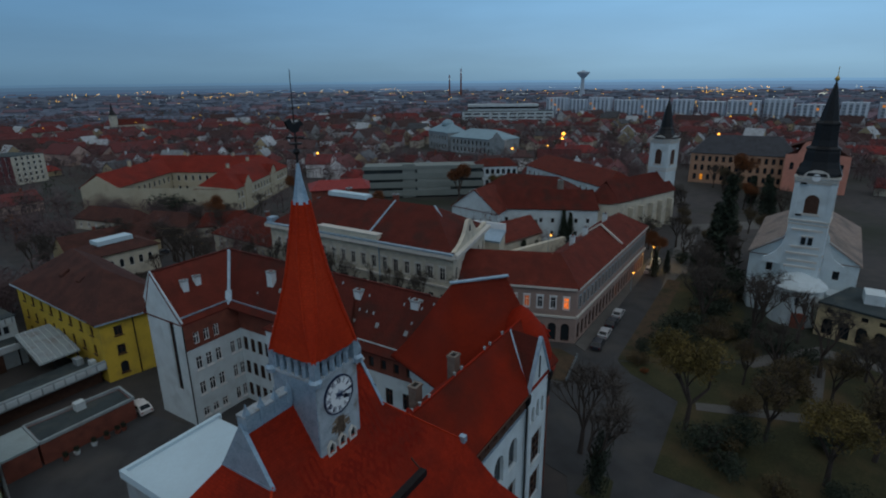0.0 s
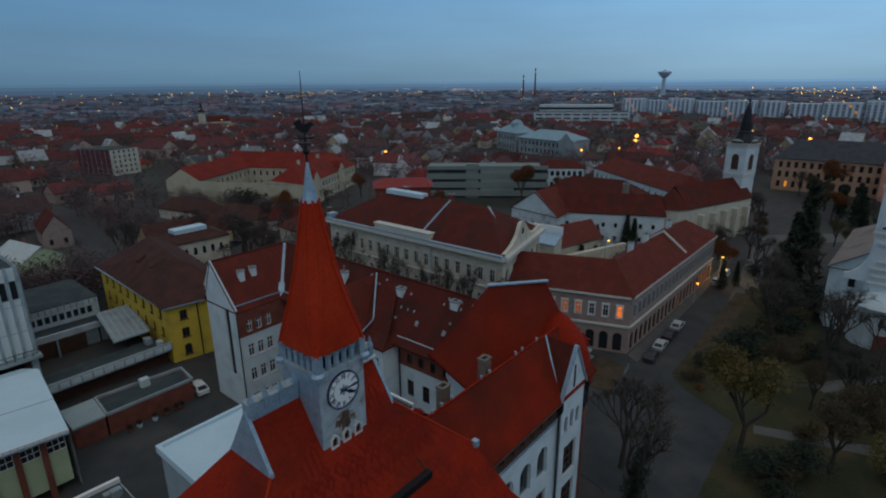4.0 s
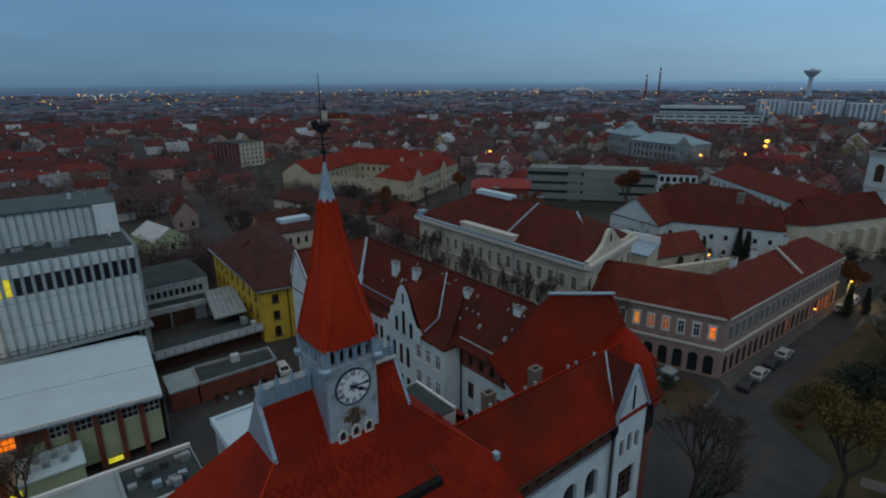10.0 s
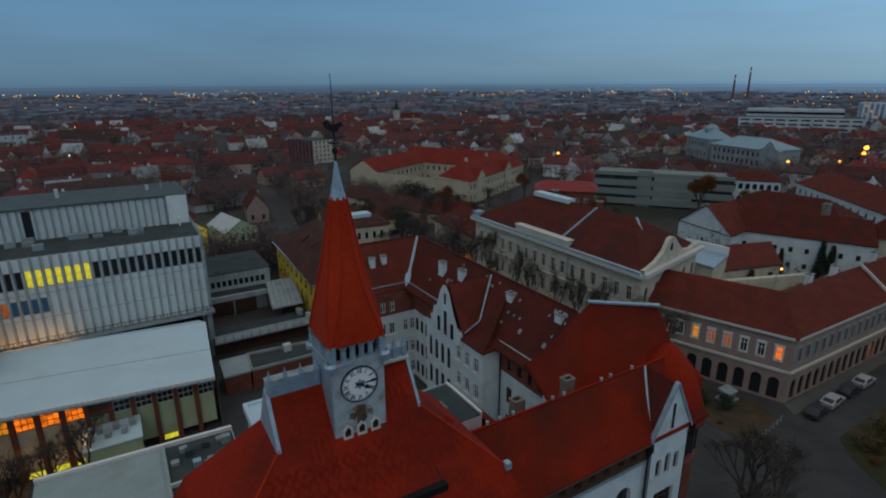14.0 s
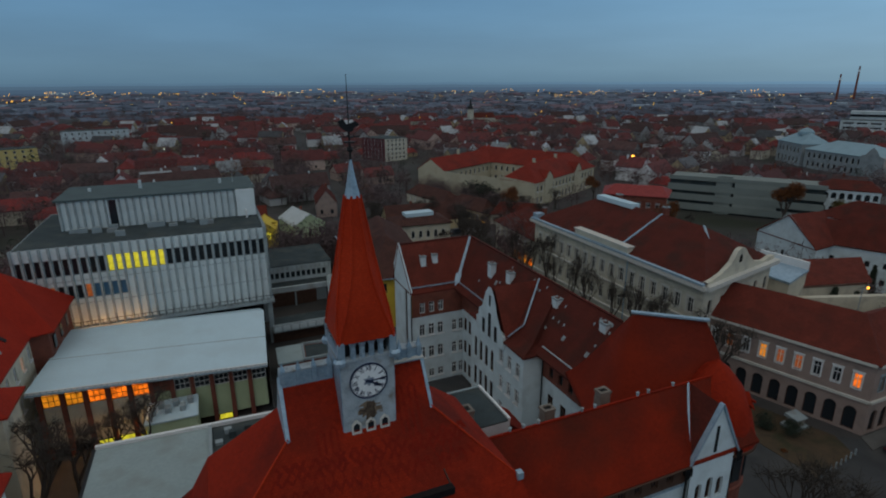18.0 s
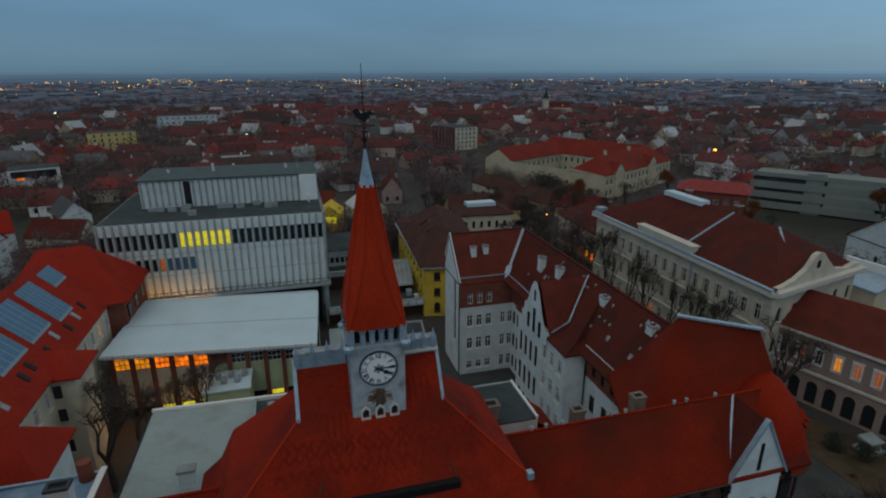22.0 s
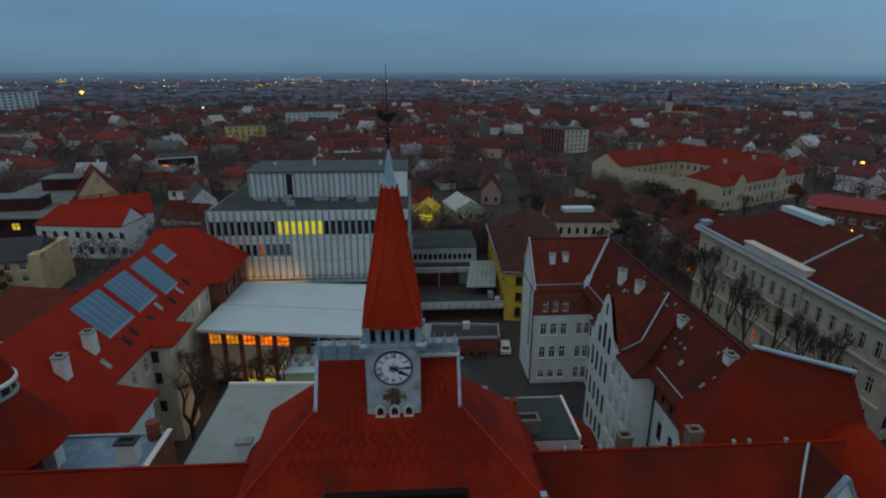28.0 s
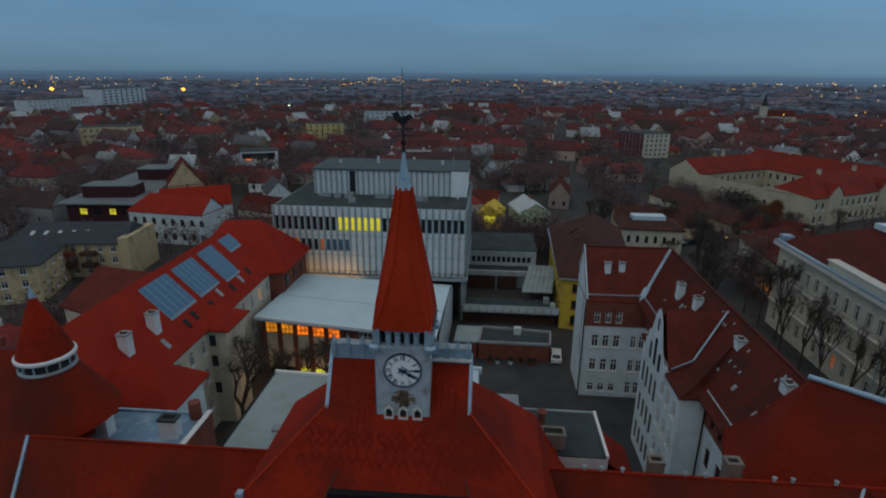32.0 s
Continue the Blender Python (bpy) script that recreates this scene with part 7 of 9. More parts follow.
for i in range(4):
    a, b = PW[i], PW[(i + 1) % 4]
    run = (Vector(b) - Vector(a)).length
    facade(pal, a, b, 0, 12.0, [r for z in (1.6, 7.0) for r in rows_of(6, run, z, 1.4, 3.0, "stone", arch=True)] if i == 0 else [], PALACE_WALL)
roof(pal, PW, 12.0, (307, 182), (301, 172), 17.5, COPPER, over=0.5, name="wing_roof")
part("roof_lantern", Shape().lathe([(4.2, 16.0), (4.0, 17.8), (2.4, 19.2), (0.1, 20.0)], 8, 304, 177), COPPER, pal)
facade(pal, (281.6, 134), (279.4, 122.5), 0, 10.6, [(4.2, 0.6, 3.4, 6.6, True, "stone", LIT_DIM), (1.2, 2.0, 1.4, 3.4, True, "stone", PANE), (9.2, 2.0, 1.4, 3.4, True, "stone", PANE)], PALACE_WALL, "portal_wall", depth=0.6, peak=[(0, 10.6), (2.4, 11.4), (4.4, 14.0), (5.9, 15.0), (7.4, 14.0), (9.4, 11.4), (11.7, 10.6)])
part("portal_core", Shape().prism([(282.0, 133.8), (279.9, 122.8), (284.5, 122.2), (286.6, 133.2)], 0, 10.5), PALACE_WALL, pal)
red = thing("red_house", (116, 112, 0), "dark red house with a dull red sheet roof and white windows", "house")
facade(red, (114, 115), (128, 101.5), 0, 9.5, [r for z in (1.5, 5.6) for r in rows_of(6, 19.4, z, 1.3, 1.7, "white cross")], BRICK)
part("core", Shape().prism([(114.4, 115), (128, 102), (137, 110), (123, 124)], 0, 9.4), BRICK, red)
roof(red, [(114, 115), (128, 101.5), (138, 110), (123, 125)], 9.5, (120, 117), (131, 107), 12.0, material("pink_red_sheet", (0.27, 0.038, 0.036), rough=0.7, bump=0.03), over=0.6)
SLATE = material("dark_slate_roof", (0.050, 0.055, 0.066), rough=0.7, scale=0.5, fine=4.0, tiles=(0.3, 0.25), bump=0.3)
ora = thing("town_hall", (252, 0, 0), "long ochre town hall with dark steep roof and gable", "town hall")
OQ = [(250, 16), (252, -24), (272, -23), (270, 17)]
facade(ora, OQ[0], OQ[1], 0, 13.2, [r for z, h in ((1.5, 2.6), (5.6, 2.6), (9.6, 2.4)) for r in rows_of(14, 40, z, 1.3, h, "brown", arch=z < 6, lit=((13, LIT_AMBER), (1, LIT_AMBER)) if z < 2 else ())], material("orange_ochre_plaster", (0.44, 0.26, 0.17), rough=0.9, scale=0.4, fine=6, amount=0.2, bump=0.05))
part("core", Shape().prism([(250.6, 15.8), (252.6, -23.8), (271.8, -23), (269.8, 16.8)], 0, 13), BRICK, ora)
roof(ora, OQ, 13.2, (260, 10), (262, -18), 20.5, SLATE, over=0.4)
facade(ora, (246, -20), (247, -42), 0, 15, rows_of(6, 22, 9, 1.4, 3, "brown", arch=True), material("salmon_plaster", (0.62, 0.27, 0.20), rough=0.9, scale=0.4, fine=6, amount=0.2, bump=0.05), peak=[(0, 15), (4, 15.5), (6, 20), (9, 21), (11, 24.5), (13, 21), (16, 20), (18, 15.5), (22, 15)])
roof(ora, [(246.5, -20.5), (247.5, -41.5), (275, -43), (274, -20)], 15, (247, -31), (274, -31), 22, TILE_BROWN, gable=(True, False), over=0.1, name="gable_roof")
crm = thing("cream_lodge", (41, 111, 0), "low cream lodge with arched windows and flat skylight roof", "lodge")
facade(crm, (40.5, 112), (56, 110.8), 0, 6.6, rows_of(6, 15.5, 2.6, 1.1, 2.2, "white", arch=True), PLASTER_CREAM)
part("core", Shape().prism([(40.7, 112.5), (55.8, 111.4), (56.8, 121), (41, 122)], 0, 6.5), PLASTER_CREAM, crm)
roof(crm, [(40.5, 112), (56, 110.8), (57, 122), (41, 123)], 6.6, (45, 117), (52, 117), 8.6, TILE_BROWN, over=0.5)
part("skylight", Shape().box(44, 52.5, 115, 118.5, 8.0, 9.1), MEMBRANE, crm)

# ---------------------------------------------------------------- single buildings of the town
def block(name, quad, z, label, cat, wall, storeys, n, style="white", deck=None, arch=False, lit=(), fronts=(0,), first=1.2, ww=1.2, wh=1.5):
    """A flat-roofed house: walls with rows of windows on the given sides."""
    t = thing(name, (*quad[0], 0), label, cat)
    gap = (z - 0.6) / storeys
    for i in range(4):
        a, b = quad[i], quad[(i + 1) % 4]
        run = (Vector(b) - Vector(a)).length
        ops = [r for k in range(storeys) for r in rows_of(max(1, round(n * run / (Vector(quad[1]) - Vector(quad[0])).length)), run, first + k * gap, ww, wh, style, lit=lit if k == storeys - 1 else (), arch=arch)] if i in fronts else []
        facade(t, a, b, 0, z, ops, wall)
    part("deck", Shape().prism([tuple(Vector(p) * 1.0) for p in quad], z, z + 0.25), deck or BITUMEN, t)
    return t


PLASTER_LEMON = material("pale_yellow_plaster", (0.60, 0.48, 0.20), rough=0.9, scale=0.4, fine=6.0, amount=0.12, bump=0.04)
MAROON = material("dark_red_panel", (0.13, 0.045, 0.05), rough=0.9, scale=0.4, fine=6.0, amount=0.2, bump=0.04)
twin = block("apartment_block", [(81, 298), (90, 281), (105, 284.5), (98, 302)], 13.0, "dark red and cream five-storey apartment block", "apartments", PLASTER_CREAM, 5, 6, fronts=(0, 1))
next(ch for ch in twin.children if ch.name.startswith("wall")).data.materials[0] = MAROON
block("apartment_block", [(-112, 322), (-90, 331), (-94, 342), (-116, 333)], 11.5, "pale yellow four-storey apartment block", "apartments", PLASTER_LEMON, 4, 6)
block("apartment_block", [(-241, 287), (-212, 302), (-218, 314), (-247, 299)], 10.5, "pale yellow apartment block with flat roof", "apartments", PLASTER_OCHRE, 3, 9)
block("apartment_block", [(-96, 420), (-56, 430), (-58, 442), (-98, 432)], 13, "pale grey apartment block far behind the roofs", "apartments", CONCRETE_PALE, 4, 10)
mw = block("modern_house", [(-106, 209), (-91, 215.5), (-95, 226), (-110, 220)], 9.5, "white modern house with dark glazed top and balcony", "house", WHITE_PAINT, 2, 3, fronts=(0,), lit=((0, LIT_ORANGE),), ww=3.0, wh=2.2)
part("top_glazing", Shape().prism([(-105.2, 209.1), (-92, 214.8), (-92.2, 215.2), (-105.4, 209.5)], 6.6, 9.0), PANE, mw)
block("hospital", [(-410, 447), (-396, 510), (-412, 514), (-426, 451)], 16, "long white hospital building", "hospital", CONCRETE_PALE, 5, 14)
block("hospital", [(-405, 540), (-405, 618), (-425, 618), (-425, 540)], 22.5, "white hospital tower block with long balconies", "hospital", CONCRETE_PALE, 7, 8, ww=5)
lw = block("long_office", [(505, 282), (556, 198), (578, 211), (527, 295)], 12, "long white two-tier office building", "office", CONCRETE_PALE, 3, 10, ww=7.5, wh=1.6)
part("upper_tier", Shape().prism([(520, 284), (560, 218), (574, 226), (534, 292)], 12, 19), CONCRETE_PALE, lw)
part("upper_band", Shape().prism([(519.6, 283.8), (559.6, 217.8), (560, 218), (520, 284)], 14.5, 16.5), PANE, lw)
wh = thing("white_house", (-90, 108, 0), "white two-storey house with bright red roof and ornate windows", "house")
facade(wh, (-92, 107.6), (-70, 104.7), 0, 8.6, [(1.2 + k * 2.9, z, 1.3, 1.9, z > 4, "brown cross" if k % 3 else "stone", PANE) for z in (1.2, 5.2) for k in range(8)], PLASTER_WHITE)
facade(wh, (-70, 104.7), (-68.5, 114.2), 0, 8.6, [], PLASTER_WHITE, peak=[(0, 8.6), (4.8, 12.6), (9.7, 8.6)])
part("core", Shape().prism([(-91.8, 108.1), (-70.3, 105.2), (-68.9, 114.0), (-91, 117)], 0, 8.5), PLASTER_WHITE, wh)
roof(wh, [(-92, 107.6), (-70, 104.7), (-68.5, 114.2), (-90.6, 117.4)], 8.6, (-88, 112.4), (-69.2, 109.5), 12.6, TILE_BRIGHT, gable=(False, True), over=0.3)
md = thing("modern_annexe", (-113, 115, 0), "modern building with sloped grey roof, dark red attics and lit windows", "building")
SLATE_TEAL = material("grey_green_roofing", (0.17, 0.20, 0.205), rough=0.75, scale=0.3, fine=4.0, amount=0.2, bump=0.04, stain=(0.12, 0.145, 0.15), stain_scale=0.2)
MAROON_CLAD = material("maroon_cladding", (0.055, 0.014, 0.018), rough=0.7, scale=0.6, fine=6.0, amount=0.25, bump=0.04)
MDQ = [(-117.0, 116.5), (-97.0, 118.0), (-106.5, 160.0), (-121.5, 158.0)]
facade(md, MDQ[0], MDQ[1], 0, 7.6, [(3.6, 4.4, 2.3, 1.9, False, "brown cross", LIT_YELLOW), (12.2, 4.4, 2.1, 1.9, False, "brown cross", LIT_YELLOW), (7.6, 4.4, 2.4, 1.9, False, "brown cross", PANE), (16.2, 4.4, 2.0, 1.9, False, "brown cross", PANE)], MAROON_CLAD)
facade(md, MDQ[1], MDQ[2], 0, 7.6, rows_of(9, 43, 4.6, 3.4, 1.7, "grey") + rows_of(9, 43, 1.0, 3.4, 2.0, "grey"), CONCRETE_PALE, depth=0.5)
facade(md, MDQ[2], MDQ[3], 0, 7.6, [], CONCRETE_PALE)
facade(md, MDQ[3], MDQ[0], 0, 7.6, rows_of(7, 41.7, 4.2, 2.6, 1.7, "grey"), CONCRETE_PALE)
part("deck", Shape().prism([(-119.0, 115.2), (-95.6, 116.8), (-105.6, 162.0), (-123.0, 160.0)], 7.6, [8.0, 8.0, 9.2, 9.2]), SLATE_TEAL, md, "grey-green sloped sheet roof")
part("fascia", Shape().bar((-95.7, 116.8, 7.8), (-105.7, 162.0, 8.6), 0.3, 0.5), CONCRETE_PALE, md)
for quad, z0, z1 in (([(-115.6, 122.0), (-101.0, 124.0), (-102.0, 131.5), (-116.2, 129.5)], 7.9, 11.6), ([(-114.0, 147.0), (-103.0, 148.4), (-105.0, 157.0), (-115.2, 155.6)], 8.6, 12.4)):
    mid = sum((Vector(p) for p in quad), Vector((0, 0))) / 4
    part("attic", Shape().prism(quad, z0, z1), MAROON_CLAD, md, "dark maroon clad attic")
    part("attic_deck", Shape().prism([tuple(mid + (Vector(p) - mid) * 1.06) for p in quad], z1, z1 + 0.3), SLATE_TEAL, md)
ye = thing("ochre_apartments", (-90, 80, 0), "ochre apartment house with dark grey pitched roof and balconies", "apartments")
SLATE_DARK = material("dark_slate_sheets", (0.040, 0.052, 0.062), rough=0.6, scale=0.4, fine=5.0, tiles=(0.4, 0.3), bump=0.2)
for quad, r0, r1, nw in (([(-101.0, 78.0), (-76.0, 81.5), (-77.5, 93.5), (-102.0, 91.0)], (-99.6, 84.8), (-77.0, 87.6), 8), ([(-103.0, 60.0), (-84.0, 66.5), (-88.0, 79.0), (-104.0, 77.0)], (-98.5, 68.0), (-90.0, 72.0), 6)):
    for i in range(4):
        a, b = quad[i], quad[(i + 1) % 4]
        run = (Vector(b) - Vector(a)).length
        facade(ye, a, b, 0, 8.0, [r for z in (0.8, 3.4, 6.0) for r in rows_of(max(2, round(nw * run / 24)), run, z, 1.2, 1.5, "white cross sill")], PLASTER_OCHRE)
    roof(ye, quad, 8.1, r0, r1, 11.4, SLATE_DARK, over=0.5)
for k in range(7):
    x, y = -97.5 + k * 2.9, 80.8 + k * 0.42
    part("skylight", Shape().prism([(x, y), (x + 0.8, y + 0.1), (x + 0.7, y + 1.3), (x - 0.1, y + 1.2)], 8.9, [9.45, 9.45, 10.1, 10.1]), CONCRETE_PALE, ye)
part("end_wall", Shape().prism([(-76.6, 80.6), (-74.6, 81.0), (-76.2, 94.0), (-78.0, 93.6)], 0, [9.4, 9.4, 9.4, 9.4]), PLASTER_OCHRE, ye, "raised ochre end wall")
for k in range(4):
    x, y = -98 + k * 4.6, 77.2 + k * 0.65
    part("balcony", Shape().prism([(x, y - 1.2), (x + 3, y - 0.8), (x + 2.9, y + 0.7), (x - 0.1, y + 0.4)], 3.0, 4.0), WOOD_DARK, ye)
    part("balcony", Shape().prism([(x, y - 1.2), (x + 3, y - 0.8), (x + 2.9, y + 0.7), (x - 0.1, y + 0.4)], 5.7, 6.7), BRICK if k == 2 else WOOD_DARK, ye)
yg = thing("ochre_gable_house", (-94, 140, 0), "narrow house with a tall ochre gable and red roof", "house")
facade(yg, (-98, 137), (-89, 143), 0, 9, [], PLASTER_OCHRE, peak=[(0, 9), (5.4, 16.5), (10.8, 9)])
roof(yg, [(-98, 137), (-89, 143), (-98, 158), (-107, 152)][1:] + [(-98, 137)], 9, (-102.5, 155), (-93.5, 140), 16.3, TILE_WORN, gable=(True, True), over=0.1)
part("core", Shape().prism([(-97.6, 137.6), (-89.4, 143.2), (-98, 157.4), (-106.4, 152)], 0, 9), PLASTER_OCHRE, yg)



TOWN_GREY = material("grey_town_tile", (0.085, 0.088, 0.092), rough=0.8, scale=0.5, fine=4.0, tiles=(0.24, 0.22), bump=0.4)


def gable_house(x, y, turn, w, ln, ez, rz, wall, tile, label, windows=3):
    """A small house whose plain gable looks along its own -y side."""
    t = thing("gable_house", (0, 0, 0), label, "house")
    body = Shape().prism([(-w / 2, 0), (w / 2, 0), (w / 2, ln), (-w / 2, ln)], 0, ez)
    body.face([(-w / 2, 0, ez), (w / 2, 0, ez), (0, 0, rz)]).face([(w / 2, ln, ez), (-w / 2, ln, ez), (0, ln, rz)])
    part("wall", body, wall, t)
    for sx in (-1, 1):
        lo, hi = [(sx * (w / 2 + 0.3), -0.15, ez - 0.25), (sx * (w / 2 + 0.3), ln + 0.15, ez - 0.25)], [(0, ln + 0.15, rz + 0.08), (0, -0.15, rz + 0.08)]
        sh = Shape().face(lo + hi if sx > 0 else (lo + hi)[::-1])
        sh.face([(p[0], p[1], p[2] - 0.2) for p in (lo + hi)][::(-1 if sx > 0 else 1)])
        part("roof_slope", sh, tile, t)
    for i in range(windows):
        u = -w / 2 + w * (i + 0.5) / windows
        part("window", Shape().box(u - 0.45, u + 0.45, -0.06, 0.1, 1.2, 2.7), PANE, t)
    part("flue_shaft", Shape().box(0.3, 0.9, ln * 0.6, ln * 0.6 + 0.6, rz - 1.2, rz + 0.9), BRICK, t)
    t.matrix_basis = pose(x, y, 0, 0, 0, turn)
    return t


SHEET_WHITE = material("pale_sheet_roof", (0.48, 0.52, 0.53), rough=0.6, scale=0.5, fine=4.0, amount=0.15, bump=0.03)
gable_house(17.5, 205, -6, 9.0, 16, 4.2, 8.8, PLASTER_WHITE, TOWN_GREY, "white gabled house with a grey roof", 2)
gable_house(7.0, 212, 8, 8.0, 14, 4.0, 8.0, PLASTER_WHITE, TOWN_GREY, "white gabled house with a grey roof", 2)
gable_house(20.0, 134, 12, 9.5, 14, 4.4, 7.2, PLASTER_GREEN, SHEET_WHITE, "pale green house with a white sheet roof", 3)
gable_house(30.0, 158, -8, 7.0, 15, 5.0, 9.4, PLASTER_PINK, TILE_DARK, "pink gabled house with a maroon roof", 2)
gable_house(9.0, 148, 84, 8.0, 15, 4.6, 8.2, PLASTER_CREAM, TILE_WORN, "long cream house with a worn red roof", 3)
gable_house(-77, 137, 118, 9.0, 20, 5.4, 10.2, PLASTER_WHITE, TILE_BRIGHT, "white house with a bright red gabled roof", 3)
gable_house(-66, 150, 30, 8.0, 14, 4.6, 8.6, PLASTER_WHITE, TOWN_GREY, "white gabled house with a grey roof", 2)
gable_house(-56, 128, 70, 8.0, 15, 4.6, 8.4, PLASTER_CREAM, TILE_DARK, "cream house with a maroon gabled roof", 3)
gable_house(66, 131, 84, 10.0, 23, 3.6, 7.8, PLASTER_OCHRE, TILE_BROWN, "long low ochre house with a dark brown roof", 2)
# prefabricated slabs on the edge of the town
# flat panels that carry the shade of the loggias in their colour
LOGGIA = material("shaded_loggia_panel", (0.17, 0.21, 0.25), rough=0.9, scale=0.2, fine=1.0, amount=0.3, bump=0.0)
SLAB_PALE = material("bluish_panel_concrete", (0.64, 0.72, 0.80), rough=0.9, scale=0.2, fine=3.0, amount=0.12, bump=0.0)
SLAB_GREY = material("grey_panel_concrete", (0.42, 0.49, 0.56), rough=0.9, scale=0.2, fine=3.0, amount=0.15, bump=0.0)
sl = random.Random(8)
for k in range(15):
    f = k / 14
    cx, cy = 690 - 95 * f + sl.uniform(-26, 26), 240 - 430 * f
    t = thing("prefab_slab", (cx, cy, 0), "grey prefabricated apartment slab with pale stair strips", "apartments", "slabs on the edge of town")
    hgt, nb = sl.choice((20, 21.5, 23)), sl.choice((4, 5, 5, 6))
    ln = nb * 4.8 + 1.4
    part("wall", Shape().box(cx - 6, cx + 6, cy - ln / 2, cy + ln / 2, 0, hgt), SLAB_GREY, t)
    part("deck", Shape().box(cx - 6.2, cx + 6.2, cy - ln / 2 - 0.2, cy + ln / 2 + 0.2, hgt, hgt + 0.5), SLAB_PALE, t)
    for j in range(nb):
        y = cy - ln / 2 + 1.6 + j * 4.8
        part("stair_strip", Shape().box(cx - 6.6, cx - 6, y - 0.9, y + 0.9, 0.5, hgt + (1.6 if j % 2 else 0.4)), SLAB_PALE, t)
        for z in range(7):
            part("loggia", Shape().box(cx - 6.2, cx - 5.9, y + 1.3, y + 3.4, 1.6 + z * 2.75, 3.3 + z * 2.75), LIT_AMBER if (k * 31 + j * 7 + z * 11) % 29 == 0 else LOGGIA, t)
# water tower, stacks and the far church
wtw = thing("water_tower", (1506, 479, 0), "grey mushroom-shaped concrete water tower", "water tower")
part("stem", Shape().lathe([(8, 0), (5, 22), (4.4, 46)], 16, 1506, 483), SLAB_GREY, wtw, "", True)
part("bowl", Shape().lathe([(4.4, 46), (10, 51), (16, 58), (17.5, 61), (17, 62), (9, 63.5), (4, 64), (4, 66), (0.5, 66.3)], 24, 1506, 483), SLAB_GREY, wtw, "", True)
for dx, hh in ((0, 73), (-22, 57)):
    st = thing("factory_chimney", (1283 + dx, 738 - dx, 0), "slim striped factory chimney", "chimney")
    part("shaft", Shape().tube((1283 + dx, 738 - dx, 0), (1283 + dx, 738 - dx, hh), 2.6, 1.5, 12), BRICK, st)
    part("band", Shape().tube((1283 + dx, 738 - dx, hh - 12), (1283 + dx, 738 - dx, hh - 7), 1.8, 1.75, 12), WHITE_PAINT, st)
ft = thing("far_church", (257, 509, 0), "small pale church with a dark spire among roofs", "church")
part("tower", Shape().box(254.5, 259.5, 506.5, 511.5, 0, 17), PLASTER_CREAM, ft)
part("spire", Shape().lathe([(3.8, 17), (2.4, 19), (1.4, 21), (0.1, 28)], 8, 257, 509), IRON, ft)
part("nave", Shape().prism([(259, 506), (282, 500), (285, 512), (261, 516)], 0, 8), PLASTER_CREAM, ft)
roof(ft, [(259, 506), (282, 500), (285, 512), (261, 516)], 8, (262, 511), (282, 506), 13, TILE_DARK, over=0.3)

# ---------------------------------------------------------------- houses of the town
TOWN_ROOFS = [material("town_tile_%s" % n.replace(" ", "_"), c, rough=0.8, scale=0.5, fine=4.0, tiles=(0.24, 0.22), bump=0.4, amount=0.4, random_by="object") for n, c in
              (("red", (0.215, 0.034, 0.032)), ("maroon", (0.130, 0.034, 0.034)), ("brown", (0.095, 0.050, 0.047)), ("bright red", (0.27, 0.032, 0.024)), ("grey", (0.115, 0.12, 0.13)), ("pale", (0.40, 0.43, 0.45)))]
TOWN_WALLS = [material("town_wall_%s" % n, c, rough=0.9, scale=0.6, fine=6.0, amount=0.15, bump=0.05, random_by="object") for n, c in
              (("cream", (0.52, 0.48, 0.39)), ("white", (0.76, 0.77, 0.78)), ("grey", (0.36, 0.365, 0.365)), ("ochre", (0.42, 0.34, 0.21)), ("pink", (0.46, 0.34, 0.29)))]
hr = random.Random(11)
protos = []
for k in range(18):
    w, ln, ez = hr.uniform(6.5, 9), hr.uniform(10, 18), hr.choice((3.4, 3.8, 4.4, 6.2))
    if k > 13:
        w, ln, ez = hr.uniform(9.5, 11.5), hr.uniform(20, 27), hr.choice((5.6, 6.6))
    rz = ez + w * hr.uniform(0.38, 0.55)
    kind = (0, 1, 2, 3, 1, 0, 2, 1, 4, 0, 1, 1, 2, 5, 1, 0, 1, 2)[k]
    tile = TOWN_ROOFS[kind]
    wall = TOWN_WALLS[k % 5]
    t = thing("house", (0, 0, 0), "small %s house with a %s tiled roof" % (("cream", "white", "grey", "ochre", "pink")[k % 5], ("red", "maroon", "brown", "bright red", "grey", "pale")[kind]), "house", "houses of the town")
    hip = k % 3 == 0
    q = [(-ln / 2, -w / 2), (ln / 2, -w / 2), (ln / 2, w / 2), (-ln / 2, w / 2)]
    body = Shape().prism(q, 0, ez)
    if not hip:
        for sx in (-1, 1):
            tri = [(sx * ln / 2, -w / 2, ez), (sx * ln / 2, w / 2, ez), (sx * ln / 2, 0, rz)]
            body.face(tri if sx > 0 else tri[::-1])
    part("wall", body, wall, t)
    roof(t, q, ez, (-ln / 2 + (w / 2 if hip else 0), 0), (ln / 2 - (w / 2 if hip else 0), 0), rz, tile, over=0.35, gable=(not hip, not hip))
    part("flue_shaft", Shape().box(ln * 0.2 - 0.35, ln * 0.2 + 0.35, 0.4, 1.0, rz - 1.4, rz + 0.9), PLASTER_WHITE if k % 2 else BRICK, t)
    for i in range(3):
        x = -ln * 0.33 + i * ln * 0.3
        part("window", Shape().box(x - 0.5, x + 0.5, -w / 2 - 0.06, -w / 2 + 0.1, 1.1, 2.6), PANE, t)
    protos.append(t)


